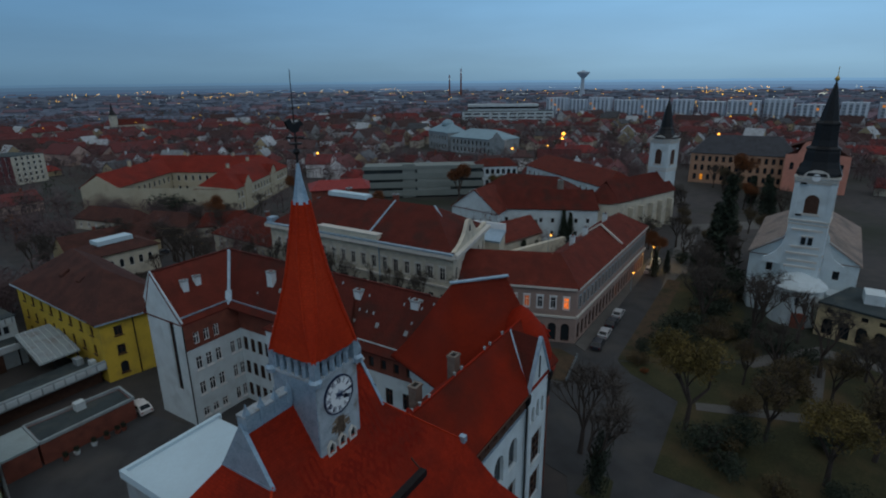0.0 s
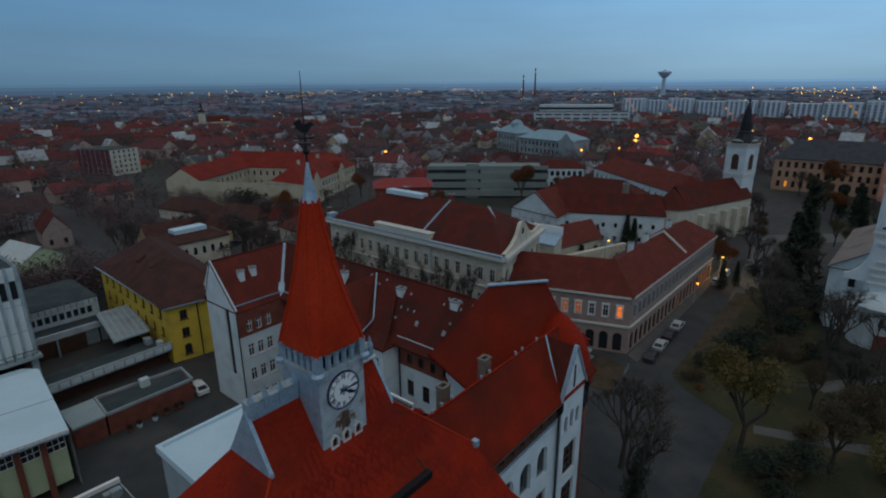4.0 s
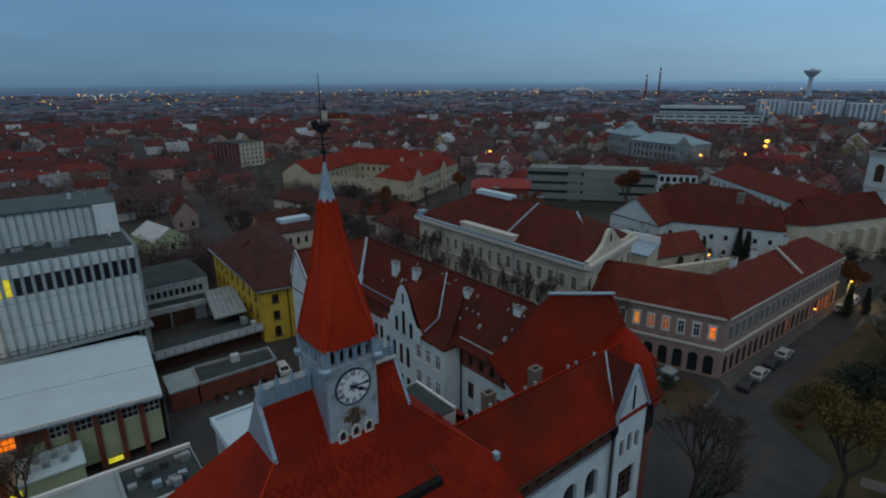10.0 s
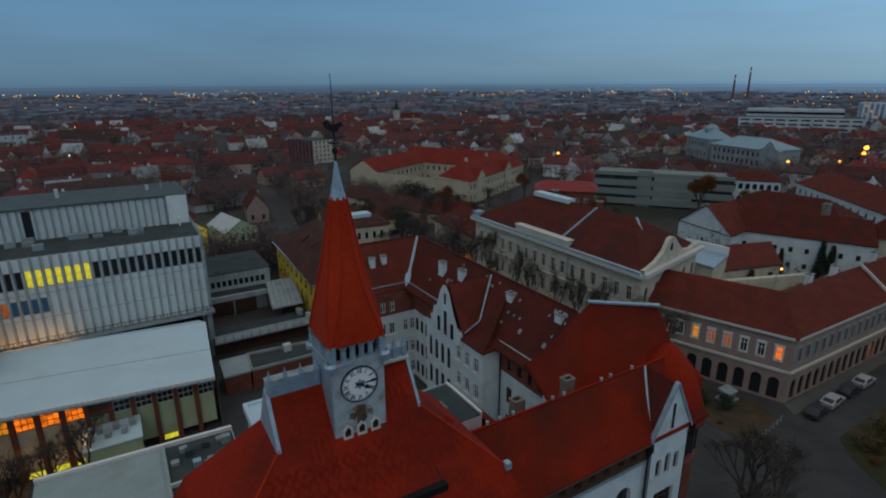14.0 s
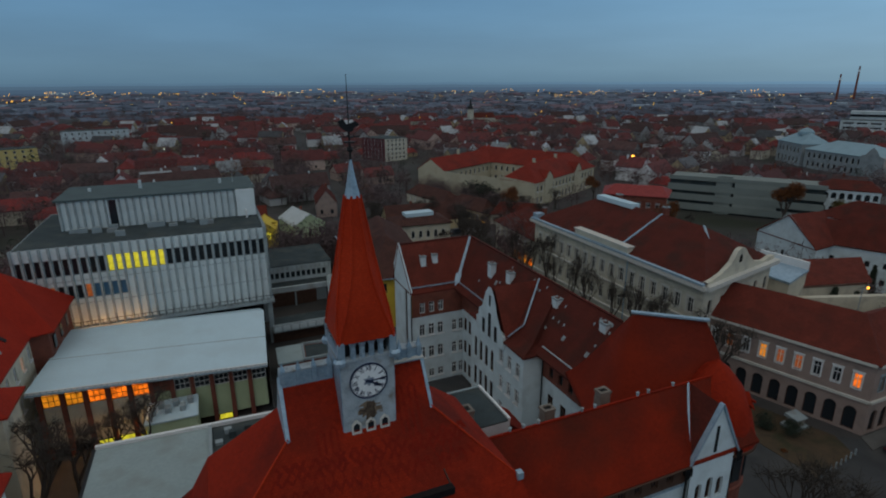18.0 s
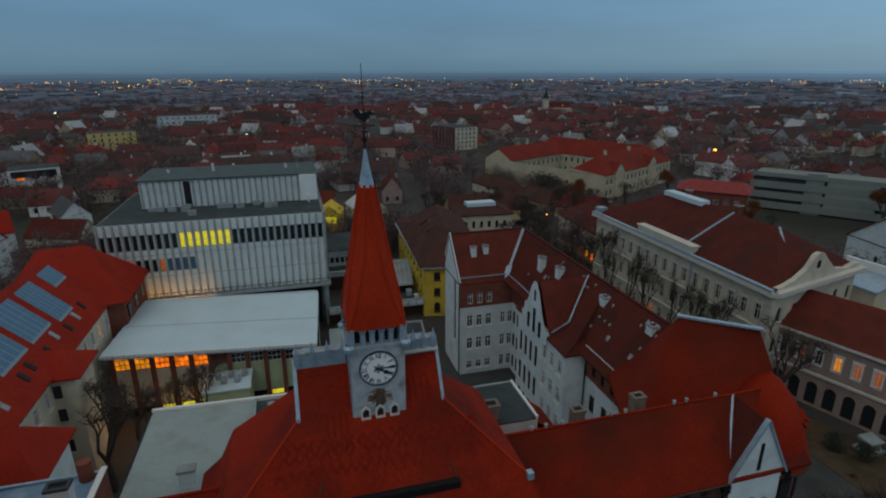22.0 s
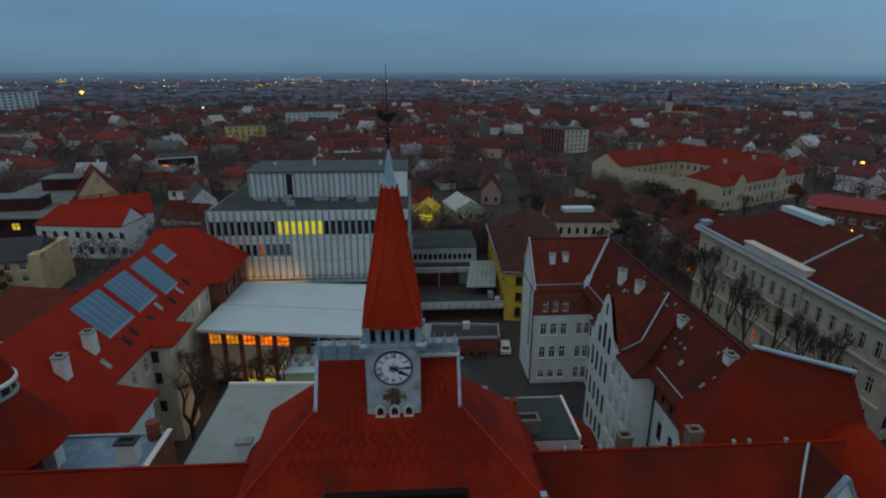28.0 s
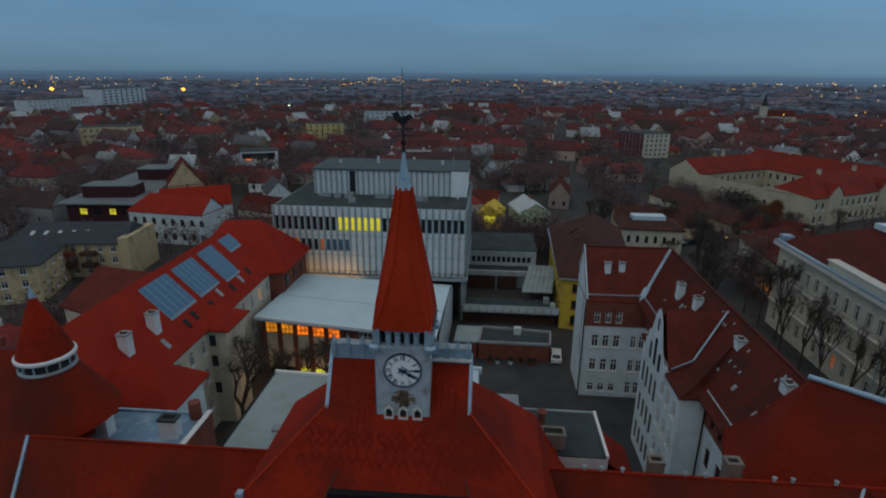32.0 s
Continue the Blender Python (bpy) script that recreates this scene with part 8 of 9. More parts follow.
def seg_d(p, a, b):
    a, b, p = Vector(a), Vector(b), Vector(p)
    u = max(0, min(1, (p - a).dot(b - a) / (b - a).length_squared))
    return (p - a - (b - a) * u).length


KEEP_OUT = [(-48, -70, 58, 100), (20, -70, 245, 18), (56, 20, 100, 80), (108, 15, 200, 96), (74, 138, 160, 236), (100, 96, 142, 130), (140, 76, 200, 138), (248, 112, 320, 190),
            (240, -50, 285, 24), (2, 120, 36, 178), (4, 200, 26, 230), (-98, 122, -48, 166), (36, 95, 64, 126), (40, 124, 80, 150), (58, 98, 112, 186), (74, 244, 108, 290), (-126, 102, -90, 156), (-94, 102, -64, 119), (-110, 55, -60, 96), (-110, 204, -86, 230), (250, 495, 290, 520), (-120, 316, -84, 346), (-250, 284, -208, 316), (495, 190, 585, 300)]


def free(x, y, r=6):
    if any(a - r < x < c + r and b - r < y < d + r for a, b, c, d in KEEP_OUT):
        return False
    return seg_d((x, y), (33, 118), (68, 480)) > 6


def in_view(x, y, margin=6):
    ang = math.degrees(math.atan2(-(x + 5), y + 26))
    return -100 - margin < ang < 46 + margin


spots = []
step = 13.6
for i in range(-43, 65):
    for j in range(-23, 48):
        x, y = i * step + hr.uniform(-3.2, 3.2), j * step + hr.uniform(-3.2, 3.2)
        d = math.hypot(x, y + 10)
        if not (60 < d < 640) or not in_view(x, y) or not free(x, y):
            continue
        # streets: every fifth row or fourth column stays open
        if (i + (j // 4)) % 7 == 0 or (j + (i // 5)) % 8 == 0 or hr.random() < 0.3:
            continue
        spots.append((d, x, y))
spots.sort()
used = 0
FAR = {}
for d, x, y in spots:
    turn = radians(14 * math.sin(x * 0.008) + 16 * math.sin(y * 0.011) - 4 + hr.choice((0, 0, 90)) + hr.uniform(-9, 9))
    sc = hr.uniform(0.72, 1.12)
    m = Matrix.Translation((x, y, 0)) @ Matrix.Rotation(turn, 4, "Z") @ Matrix.Diagonal((sc, sc, sc, 1))
    k = hr.randrange(len(protos))
    if used < 300:
        copy_thing(protos[k], m)
        used += 1
    else:
        for ch in protos[k].children:
            if ch.name.split(".")[0] in ("wall", "roof"):
                FAR.setdefault(ch.data.materials[0].name, []).append((ch.data, m))
for name, items in sorted(FAR.items()):
    vs, fs = [], []
    for me, m in items:
        n = len(vs)
        vs += [tuple(m @ v.co) for v in me.vertices]
        fs += [tuple(n + i for i in p.vertices) for p in me.polygons]
    sh = Shape()
    sh.v, sh.f = vs, fs
    tagged(part("far_houses", sh, bpy.data.materials[name]), "many small houses further out in the town", "houses", kind="stuff")
for t in protos:
    spot = spots[-1 - protos.index(t)]
    t.location = (spot[1], spot[2] + 15, 0)

# distant outskirts; bluish haze is put into the base colour of the fields
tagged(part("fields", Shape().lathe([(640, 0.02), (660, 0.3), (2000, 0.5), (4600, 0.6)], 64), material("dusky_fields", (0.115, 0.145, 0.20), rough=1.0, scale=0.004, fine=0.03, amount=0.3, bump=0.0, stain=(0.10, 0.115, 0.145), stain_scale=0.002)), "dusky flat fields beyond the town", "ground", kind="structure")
# roofs and sheds far out, their own tones shifted to blue for haze
HAZE_TINTED = [material("outskirts_%s" % n, c, rough=0.9, scale=0.02, fine=0.2, amount=0.2, bump=0.0, random_by="island") for n, c in
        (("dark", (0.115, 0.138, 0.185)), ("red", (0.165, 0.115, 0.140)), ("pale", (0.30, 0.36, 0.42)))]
for mat, count, hmin, hmax, lab in ((HAZE_TINTED[0], 1500, 3, 7, "dark"), (HAZE_TINTED[1], 900, 3, 7, "red"), (HAZE_TINTED[2], 170, 4, 11, "pale")):
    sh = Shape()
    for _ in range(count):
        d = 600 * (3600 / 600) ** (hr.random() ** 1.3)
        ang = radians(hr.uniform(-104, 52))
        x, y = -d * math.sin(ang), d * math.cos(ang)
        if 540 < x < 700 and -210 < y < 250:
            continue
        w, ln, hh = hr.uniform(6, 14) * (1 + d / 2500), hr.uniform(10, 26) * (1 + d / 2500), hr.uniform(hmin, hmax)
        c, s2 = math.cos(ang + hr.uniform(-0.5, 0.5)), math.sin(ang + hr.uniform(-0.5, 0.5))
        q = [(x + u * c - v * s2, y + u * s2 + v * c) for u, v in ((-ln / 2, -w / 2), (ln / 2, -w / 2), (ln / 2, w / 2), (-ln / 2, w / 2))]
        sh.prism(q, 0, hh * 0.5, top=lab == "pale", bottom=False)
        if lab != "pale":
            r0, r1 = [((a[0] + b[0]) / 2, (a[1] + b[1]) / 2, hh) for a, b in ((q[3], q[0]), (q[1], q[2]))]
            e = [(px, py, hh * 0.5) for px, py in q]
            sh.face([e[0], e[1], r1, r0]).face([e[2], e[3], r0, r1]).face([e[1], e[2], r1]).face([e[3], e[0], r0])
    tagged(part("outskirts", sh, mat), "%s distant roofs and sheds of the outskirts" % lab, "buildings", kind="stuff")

# ---------------------------------------------------------------- trees
def crown_soup(rng, blobs, count, size, flat=1.0, wide=0.45):
    """Small leaf or twig faces thrown into several overlapping clouds."""
    sh = Shape()
    for _ in range(count):
        bx, by, bz, br = rng.choice(blobs)
        while True:
            p = Vector((rng.uniform(-1, 1), rng.uniform(-1, 1), rng.uniform(-1, 1)))
            if 0.15 < p.length < 1:
                break
        c = Vector((bx, by, bz)) + Vector((p.x * br, p.y * br, p.z * br * flat))
        a = Vector((rng.uniform(-1, 1), rng.uniform(-1, 1), rng.uniform(-1, 1))).normalized()
        b = a.cross(Vector((rng.uniform(-1, 1), rng.uniform(-1, 1), rng.uniform(-1, 1)))).normalized()
        k = size * rng.uniform(0.6, 1.4)
        sh.face([c - a * k, c + b * k * wide, c + a * k])
    return sh


def tree(seed, h, kind, label):
    rng = random.Random(seed)
    t = thing("tree", (0, 0, 0), label, "tree", "trees of the town")
    wood, tips = Shape(), []

    def grow(p, d, ln, r, depth):
        q = p + d * ln
        wood.tube(p, q, r, r * 0.68, 6 if depth < 2 else 4, False)
        if depth >= (5 if kind == "bare" else 4):
            tips.append(q)
            return
        for _ in range(rng.choice((2, 2, 3) if kind == "bare" else (2, 3, 3)) if depth else 4):
            nd = (d + Vector((rng.uniform(-1, 1), rng.uniform(-1, 1), rng.uniform(0.0, 1.0))) * (0.72 if depth else 0.75)).normalized()
            grow(q, nd, ln * rng.uniform(0.58, 0.82), r * 0.62, depth + 1)

    if kind == "conifer":
        wood.tube((0, 0, 0), (0, 0, h * 0.95), h * 0.022, 0.03, 7)
        blobs = [(0, 0, h * (0.14 + 0.82 * i / 9), h * 0.17 * (1 - i / 10.5) + 0.15) for i in range(10)]
        crown = crown_soup(rng, blobs, 1500, h * 0.045)
        mat = LEAF_DARK
    else:
        grow(Vector((0, 0, 0)), Vector((rng.uniform(-0.05, 0.05), rng.uniform(-0.05, 0.05), 1)), h * 0.26, h * 0.026, 0)
        tw = Shape()
        if kind == "bare":
            for q in tips:
                for _ in range(5):
                    e = q + Vector((rng.uniform(-1, 1), rng.uniform(-1, 1), rng.uniform(-0.2, 1))).normalized() * h * rng.uniform(0.05, 0.12)
                    tw.tube(q, e, 0.020, 0.010, 3, False)
            crown, mat = tw, BARE_TWIGS
        else:
            blobs = [(q.x, q.y, q.z, h * 0.10) for q in tips]
            crown = crown_soup(rng, blobs, {"olive": 6500, "brown": 2600}.get(kind, 6500), h * 0.017)
            for q in tips:
                for _ in range(5 if kind == "brown" else 2):
                    e = q + Vector((rng.uniform(-1, 1), rng.uniform(-1, 1), rng.uniform(-0.2, 1))).normalized() * h * rng.uniform(0.06, 0.13)
                    wood.tube(q, e, 0.025, 0.012, 3, False)
            mat = {"olive": LEAF_OLIVE, "brown": LEAF_BROWN}.get(kind, LEAF_RUST)
    part("trunk", wood, BARK, t)
    part("crown", crown, mat, t)
    return t


BARE = [tree(s, 11, "bare", "bare winter tree with fine branching twigs") for s in (1, 2, 3)]
OLIVE = [tree(s, 12, "olive", "half-leafed tree with fading olive leaves") for s in (5, 6)]
BROWN = [tree(s, 12, "brown", "broad half-bare tree with withered brown leaves") for s in (14, 15)]
RUSTY = [tree(8, 9, "rust", "small tree with rusty brown leaves")]
CONI = [tree(s, 13, "conifer", "tall dark evergreen conifer") for s in (9, 10)]
placed = {}


def plant_tree(proto, x, y, s, turn=0.0, slim=(1.0, 1.0)):
    """One tree; slim: how far its width and height are drawn in or out."""
    s *= 1.2 if proto in BARE else 1.45 if proto in RUSTY else 1.3 if proto in CONI else 1.0
    m = Matrix.Translation((x, y, 0)) @ Matrix.Rotation(turn, 4, "Z") @ Matrix.Diagonal((s * slim[0], s * slim[0], s * slim[1], 1))
    ob = proto if proto.name not in placed else copy_thing(proto, m)
    placed[proto.name] = True
    ob.matrix_basis = m
    return ob


tr = random.Random(21)
# avenue by the school
for k in range(9):
    plant_tree(BARE[k % 3], 55.4 + tr.uniform(-0.6, 0.6) + (1.2 if k > 5 else 0), 30 + k * 5.6, 0.85, tr.uniform(0, 6), (0.72, tr.uniform(1.3, 1.5)))
for k in range(10):
    plant_tree(BARE[k % 3], 50.0 + k * 1.2 + tr.uniform(-1, 1), 74 + k * 4.2, tr.uniform(0.7, 1.05), tr.uniform(0, 6))
# courtyard and square
for x, y, s in ((-25.6, 29.3, 1.15), (-23.2, 33.0, 0.95), (-17.0, 38.5, 0.8), (-20.5, 38.0, 0.7), (34.8, -7.6, 1.2), (41.0, -4.0, 1.05), (44, 31, 0.9), (58.5, 21.5, 1.2), (72, -24, 1.0), (84, -20, 1.1), (92, -21, 1.0), (90, -27, 0.9), (96, -12, 0.95), (104, -9, 1.0), (86, -12, 1.1), (112, -8, 0.9), (78, -30, 1.1), (66, -36, 1.1), (60, -44, 1.2), (126, -2, 0.9), (134, 8, 0.8), (140, 2, 0.9), (120, -14, 1.0)):
    plant_tree(BARE[tr.randrange(3)], x, y, s, tr.uniform(0, 6))
for x, y, s in ((53.0, -14.4, 1.3), (49.9, -30.0, 1.1), (46.5, -37.5, 0.9), (176, 75, 0.9)):
    plant_tree(OLIVE[tr.randrange(2)], x, y, s, tr.uniform(0, 6))
for x, y, s in ((228, -4, 1.5), (158, 82.5, 1.35), (118, 88, 1.0), (122, 4, 0.8), (131.5, 142, 0.9), (200, -10, 0.9), (88, 128, 1.0)):
    plant_tree(RUSTY[0], x, y, s, tr.uniform(0, 6))
for x, y, s in ((128, -10.5, 1.35), (121, 40, 0.45), (123.5, 37, 0.42), (129.5, 31, 0.55), (131, 29.5, 0.5), (133.5, 26, 0.35), (96, 28.5, 0.55), (100, 27, 0.5), (165, 50, 0.6), (112, 2, 0.4), (116, 0, 0.35), (132, -8, 0.9), (104, -11, 0.35)):
    plant_tree(CONI[tr.randrange(2)], x, y, s, tr.uniform(0, 6))
for k in range(46):
    x, y = tr.uniform(34, 130), tr.uniform(92, 146)
    if not (96 < x < 142 and 96 < y < 132) and not (38 < x < 60 and 105 < y < 125) and seg_d((x, y), (113, 148), (72, 170)) > 5:
        plant_tree(BARE[k % 3], x, y, tr.uniform(0.45, 0.8), tr.uniform(0, 6))

for x, y, s in ((55.7, -23.6, 0.95), (58.0, -35.2, 1.0), (64, -25, 0.9), (68, -31, 0.95), (74, -38, 1.0), (62, -43, 1.0), (72, -48, 1.0), (80, -36, 0.8), (74.5, -14.5, 0.8), (69.5, -20, 0.75), (79, -52, 1.0), (53, -45, 0.9)):
    plant_tree(BROWN[tr.randrange(2)], x, y, s, tr.uniform(0, 6))


def shrub(seed, mat, label):
    rng = random.Random(seed)
    t = thing("shrub", (0, 0, 0), label, "shrub", "shrubs of the square")
    stems = Shape()
    for _ in range(7):
        stems.tube((0, 0, 0), (rng.uniform(-0.6, 0.6), rng.uniform(-0.6, 0.6), rng.uniform(0.7, 1.2)), 0.05, 0.02, 5, False)
    part("stem", stems, BARK, t)
    blobs = [(rng.uniform(-0.65, 0.65), rng.uniform(-0.65, 0.65), rng.uniform(0.5, 1.15), rng.uniform(0.4, 0.62)) for _ in range(9)]
    part("foliage", crown_soup(rng, blobs, 1500, 0.1), mat, t)
    return t


SHRUBS = [shrub(31, LEAF_DARK, "dense dark evergreen shrub"), shrub(32, LEAF_DARK, "dense dark evergreen shrub"), shrub(33, LEAF_BROWN, "dull brown shrub with withered leaves on the lawn"), shrub(34, LEAF_RUST, "low rusty red shrub on the lawn")]
for k, x, y, s in ((0, 72.5, -4.6, 2.6), (1, 76, -6.5, 3.0), (0, 79.5, -8.5, 2.8), (1, 83.5, -10.5, 2.8), (2, 74, -10, 2.4), (2, 88, -9, 2.6), (0, 92, -11.5, 2.6), (1, 97, -12, 2.4), (2, 101, -14.5, 2.4), (0, 107, -14, 3.0), (1, 110, -12, 3.6), (0, 113, -9.5, 2.6),
                   (1, 49.5, -17.5, 2.0), (0, 53.6, -21.0, 2.2), (2, 51.5, -19.2, 1.8), (1, 46.5, -20.5, 1.6), (2, 44.5, -25, 1.8), (0, 46.8, -31, 1.7), (2, 43.6, -34, 1.8), (2, 67.4, -4.8, 1.5), (3, 65.4, -6.2, 1.0), (0, 126, -1.6, 1.9), (1, 128.5, -6.5, 2.0),
                   (2, 62, -20.5, 1.7), (0, 72, -24.5, 2.0), (2, 77, -26.5, 2.0), (1, 81, -27.8, 1.8), (2, 70, -27, 1.8), (0, 84, -24, 1.9), (1, 88, -19, 2.0), (2, 85, -15, 2.2), (0, 61.5, 10.5, 1.2), (1, 59.5, 13.5, 1.0), (2, 57.5, 16.5, 1.2), (3, 57, 8.5, 0.9), (2, 66, -36, 2.0), (0, 58, -30, 1.8), (1, 90.6, 157.0, 4.6), (1, 36.2, -7.2, 1.0)):
    s *= 0.72
    m = Matrix.Translation((x, y, 0)) @ Matrix.Rotation(x * 1.7, 4, "Z") @ Matrix.Diagonal((s, s, s * 0.9, 1))
    if (k, x) == (1, 36.2):
        m = Matrix.Translation((34.8, -7.6, 0)) @ Matrix.Diagonal((0.75, 0.75, 3.2, 1))
    if SHRUBS[k].name not in placed:
        placed[SHRUBS[k].name] = True
        SHRUBS[k].matrix_basis = m
    else:
        copy_thing(SHRUBS[k], m)

# trees of the gardens between the two churches
for k in range(26):
    x, y = 168 + 76 * ((k * 0.618) % 1), 9 - 34 * ((k * 0.387 + 0.1) % 1) + (k % 3)
    proto = (BARE[k % 3], BROWN[k % 2], CONI[k % 2], BARE[(k + 1) % 3], BROWN[(k + 1) % 2])[k % 5]
    plant_tree(proto, x, y, tr.uniform(0.6, 0.95), tr.uniform(0, 6))
for x, y, s in ((150, 2, 0.7), (156, -6, 0.8), (146, -12, 0.75), (138, -6, 0.7), (162, 4, 0.7), (134, 12, 0.6), (140, 10, 0.65), (128, 12, 0.6), (166, -14, 0.8), (158, -18, 0.8)):
    plant_tree(BROWN[int(x) % 2], x, y, s, tr.uniform(0, 6))
# bare thicket below the walled school and along the lanes
thick = Shape()
for k in range(120):
    if k < 60:
        f = tr.random()
        x, y = 82 + 21 * f - tr.uniform(3, 13), 186 - 45 * f - tr.uniform(0, 7)
    else:
        x, y = tr.uniform(58, 112), tr.uniform(100, 140)
        if (98 < x < 142 and 94 < y < 132) or x < 66 and y < 126:
            continue
    hgt = tr.uniform(4, 8)
    blobs = [(x + tr.uniform(-2, 2), y + tr.uniform(-2, 2), hgt * tr.uniform(0.35, 0.8), hgt * 0.3) for _ in range(5)]
    soup = crown_soup(tr, blobs, 420, 0.5, wide=0.13)
    soup.tube((x, y, 0), (x, y, hgt * 0.5), 0.14, 0.08, 4, False)
    base = len(thick.v)
    thick.v += soup.v
    thick.f += [tuple(base + i for i in f2) for f2 in soup.f]
tagged(part("thicket", thick, TWIGS), "bare brown thicket below the blind wall", "trees", kind="stuff")
# tree clumps among the far houses
for mat, count, lab, cat in ((TWIGS, 8200, "bare brown tree crowns among the roofs", "trees"), (LEAF_DARK, 640, "dark evergreen crowns among the roofs", "trees"), (LEAF_RUST, 160, "rusty leafed crowns among the roofs", "trees")):
    sh = Shape()
    made = 0
    while made < count:
        d = 85 * (900 / 85) ** (tr.random() ** 0.85)
        ang = radians(tr.uniform(-104, 52))
        x, y = -d * math.sin(ang), d * math.cos(ang) - 10
        if not free(x, y, 2):
            continue
        made += 1
        hgt = tr.uniform(6, 12)
        blobs = [(x + tr.uniform(-2, 2), y + tr.uniform(-2, 2), hgt * tr.uniform(0.35, 0.85), hgt * 0.3) for _ in range(4)]
        n = (150 if d < 300 else 70) if mat is TWIGS else (130 if d < 300 else 60)
        soup = crown_soup(tr, blobs, n, (0.75 if d < 300 else 1.2) if mat is TWIGS else (0.5 if d < 300 else 0.9), wide=0.2 if mat is TWIGS else 0.45)
        soup.tube((x, y, 0), (x, y, hgt * 0.5), 0.16, 0.1, 4, False)
        base = len(sh.v)
        sh.v += soup.v
        sh.f += [tuple(base + i for i in f) for f in soup.f]
    tagged(part("far_trees", sh, mat), lab, cat, kind="stuff")
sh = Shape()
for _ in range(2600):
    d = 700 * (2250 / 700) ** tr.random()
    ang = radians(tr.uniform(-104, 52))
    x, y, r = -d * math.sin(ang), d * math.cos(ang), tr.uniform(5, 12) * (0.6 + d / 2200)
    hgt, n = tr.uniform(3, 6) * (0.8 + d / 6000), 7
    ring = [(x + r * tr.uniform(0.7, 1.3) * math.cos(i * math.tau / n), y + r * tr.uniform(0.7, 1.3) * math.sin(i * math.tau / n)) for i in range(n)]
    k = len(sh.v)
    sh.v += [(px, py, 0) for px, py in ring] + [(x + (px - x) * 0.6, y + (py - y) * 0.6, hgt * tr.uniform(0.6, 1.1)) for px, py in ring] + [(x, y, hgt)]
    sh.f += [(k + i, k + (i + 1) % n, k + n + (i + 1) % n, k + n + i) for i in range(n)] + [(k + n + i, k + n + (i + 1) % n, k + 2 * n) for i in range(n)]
# the wood's base colour includes the blue of the haze
tagged(part("far_woods", sh, material("distant_wood", (0.092, 0.112, 0.150), rough=1.0, scale=0.02, fine=0.3, amount=0.4, bump=0.0, random_by="island")), "dark haze-tinted distant woods and hedges", "woods", kind="stuff")
# haze put in as glowing rings closing the plain, brighter towards +x
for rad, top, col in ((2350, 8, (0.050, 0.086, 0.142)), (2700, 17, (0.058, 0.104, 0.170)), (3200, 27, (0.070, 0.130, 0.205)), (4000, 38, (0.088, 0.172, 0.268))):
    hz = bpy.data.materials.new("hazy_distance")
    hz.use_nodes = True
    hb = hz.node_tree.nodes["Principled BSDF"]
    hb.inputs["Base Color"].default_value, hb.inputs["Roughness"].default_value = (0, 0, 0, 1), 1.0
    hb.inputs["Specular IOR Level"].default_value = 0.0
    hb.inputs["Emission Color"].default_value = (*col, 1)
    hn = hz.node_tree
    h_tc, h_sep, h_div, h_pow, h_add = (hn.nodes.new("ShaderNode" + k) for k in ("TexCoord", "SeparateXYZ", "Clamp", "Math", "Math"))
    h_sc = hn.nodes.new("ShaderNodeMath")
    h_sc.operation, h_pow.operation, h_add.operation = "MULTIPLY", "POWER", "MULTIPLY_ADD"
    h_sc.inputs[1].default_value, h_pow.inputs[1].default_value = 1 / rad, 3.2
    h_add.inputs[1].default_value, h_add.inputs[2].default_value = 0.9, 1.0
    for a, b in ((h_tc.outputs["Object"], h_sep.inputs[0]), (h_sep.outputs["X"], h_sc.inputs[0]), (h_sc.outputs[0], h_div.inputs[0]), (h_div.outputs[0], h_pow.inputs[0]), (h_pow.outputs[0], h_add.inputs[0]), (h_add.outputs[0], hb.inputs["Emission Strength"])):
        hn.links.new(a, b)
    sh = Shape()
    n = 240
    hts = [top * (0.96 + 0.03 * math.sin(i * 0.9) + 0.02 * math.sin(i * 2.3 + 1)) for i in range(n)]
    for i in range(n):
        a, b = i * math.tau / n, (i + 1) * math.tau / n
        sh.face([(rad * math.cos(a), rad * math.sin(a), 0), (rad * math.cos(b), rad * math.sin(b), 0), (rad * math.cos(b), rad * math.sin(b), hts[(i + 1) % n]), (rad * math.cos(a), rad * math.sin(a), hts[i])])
    tagged(part("backdrop", sh, hz), "blue haze painted as glowing rings along the horizon", "backdrop", kind="structure")

# ---------------------------------------------------------------- lights of the town
FAR_AMBER, FAR_WHITE = glow("far_amber_light", (1.0, 0.55, 0.06), 2.0), glow("far_white_light", (0.85, 0.95, 0.8), 1.2)
for mat, count, lab in ((FAR_AMBER, 250, "amber"), (FAR_WHITE, 90, "white")):
    sh = Shape()
    for _ in range(count):
        d = 330 * (2300 / 330) ** (tr.random() ** 0.34)
        ang = radians(tr.uniform(-102, 50))
        x, y, z, r = -d * math.sin(ang), d * math.cos(ang), tr.uniform(6, 13), 0.1 + d * tr.uniform(0.0003, 0.0008)
        k = len(sh.v)
        sh.v += [(x + r * 1.2, y, z), (x - r * 1.2, y, z), (x, y + r * 1.2, z), (x, y - r * 1.2, z), (x, y, z + r), (x, y, z - r)]
        sh.f += [tuple(k + i for i in f) for f in ((0, 2, 4), (2, 1, 4), (1, 3, 4), (3, 0, 4), (2, 0, 5), (1, 2, 5), (3, 1, 5), (0, 3, 5))]
    tagged(part("town_lights", sh, mat), "%s lights scattered over the distant town" % lab, "lights", kind="stuff")
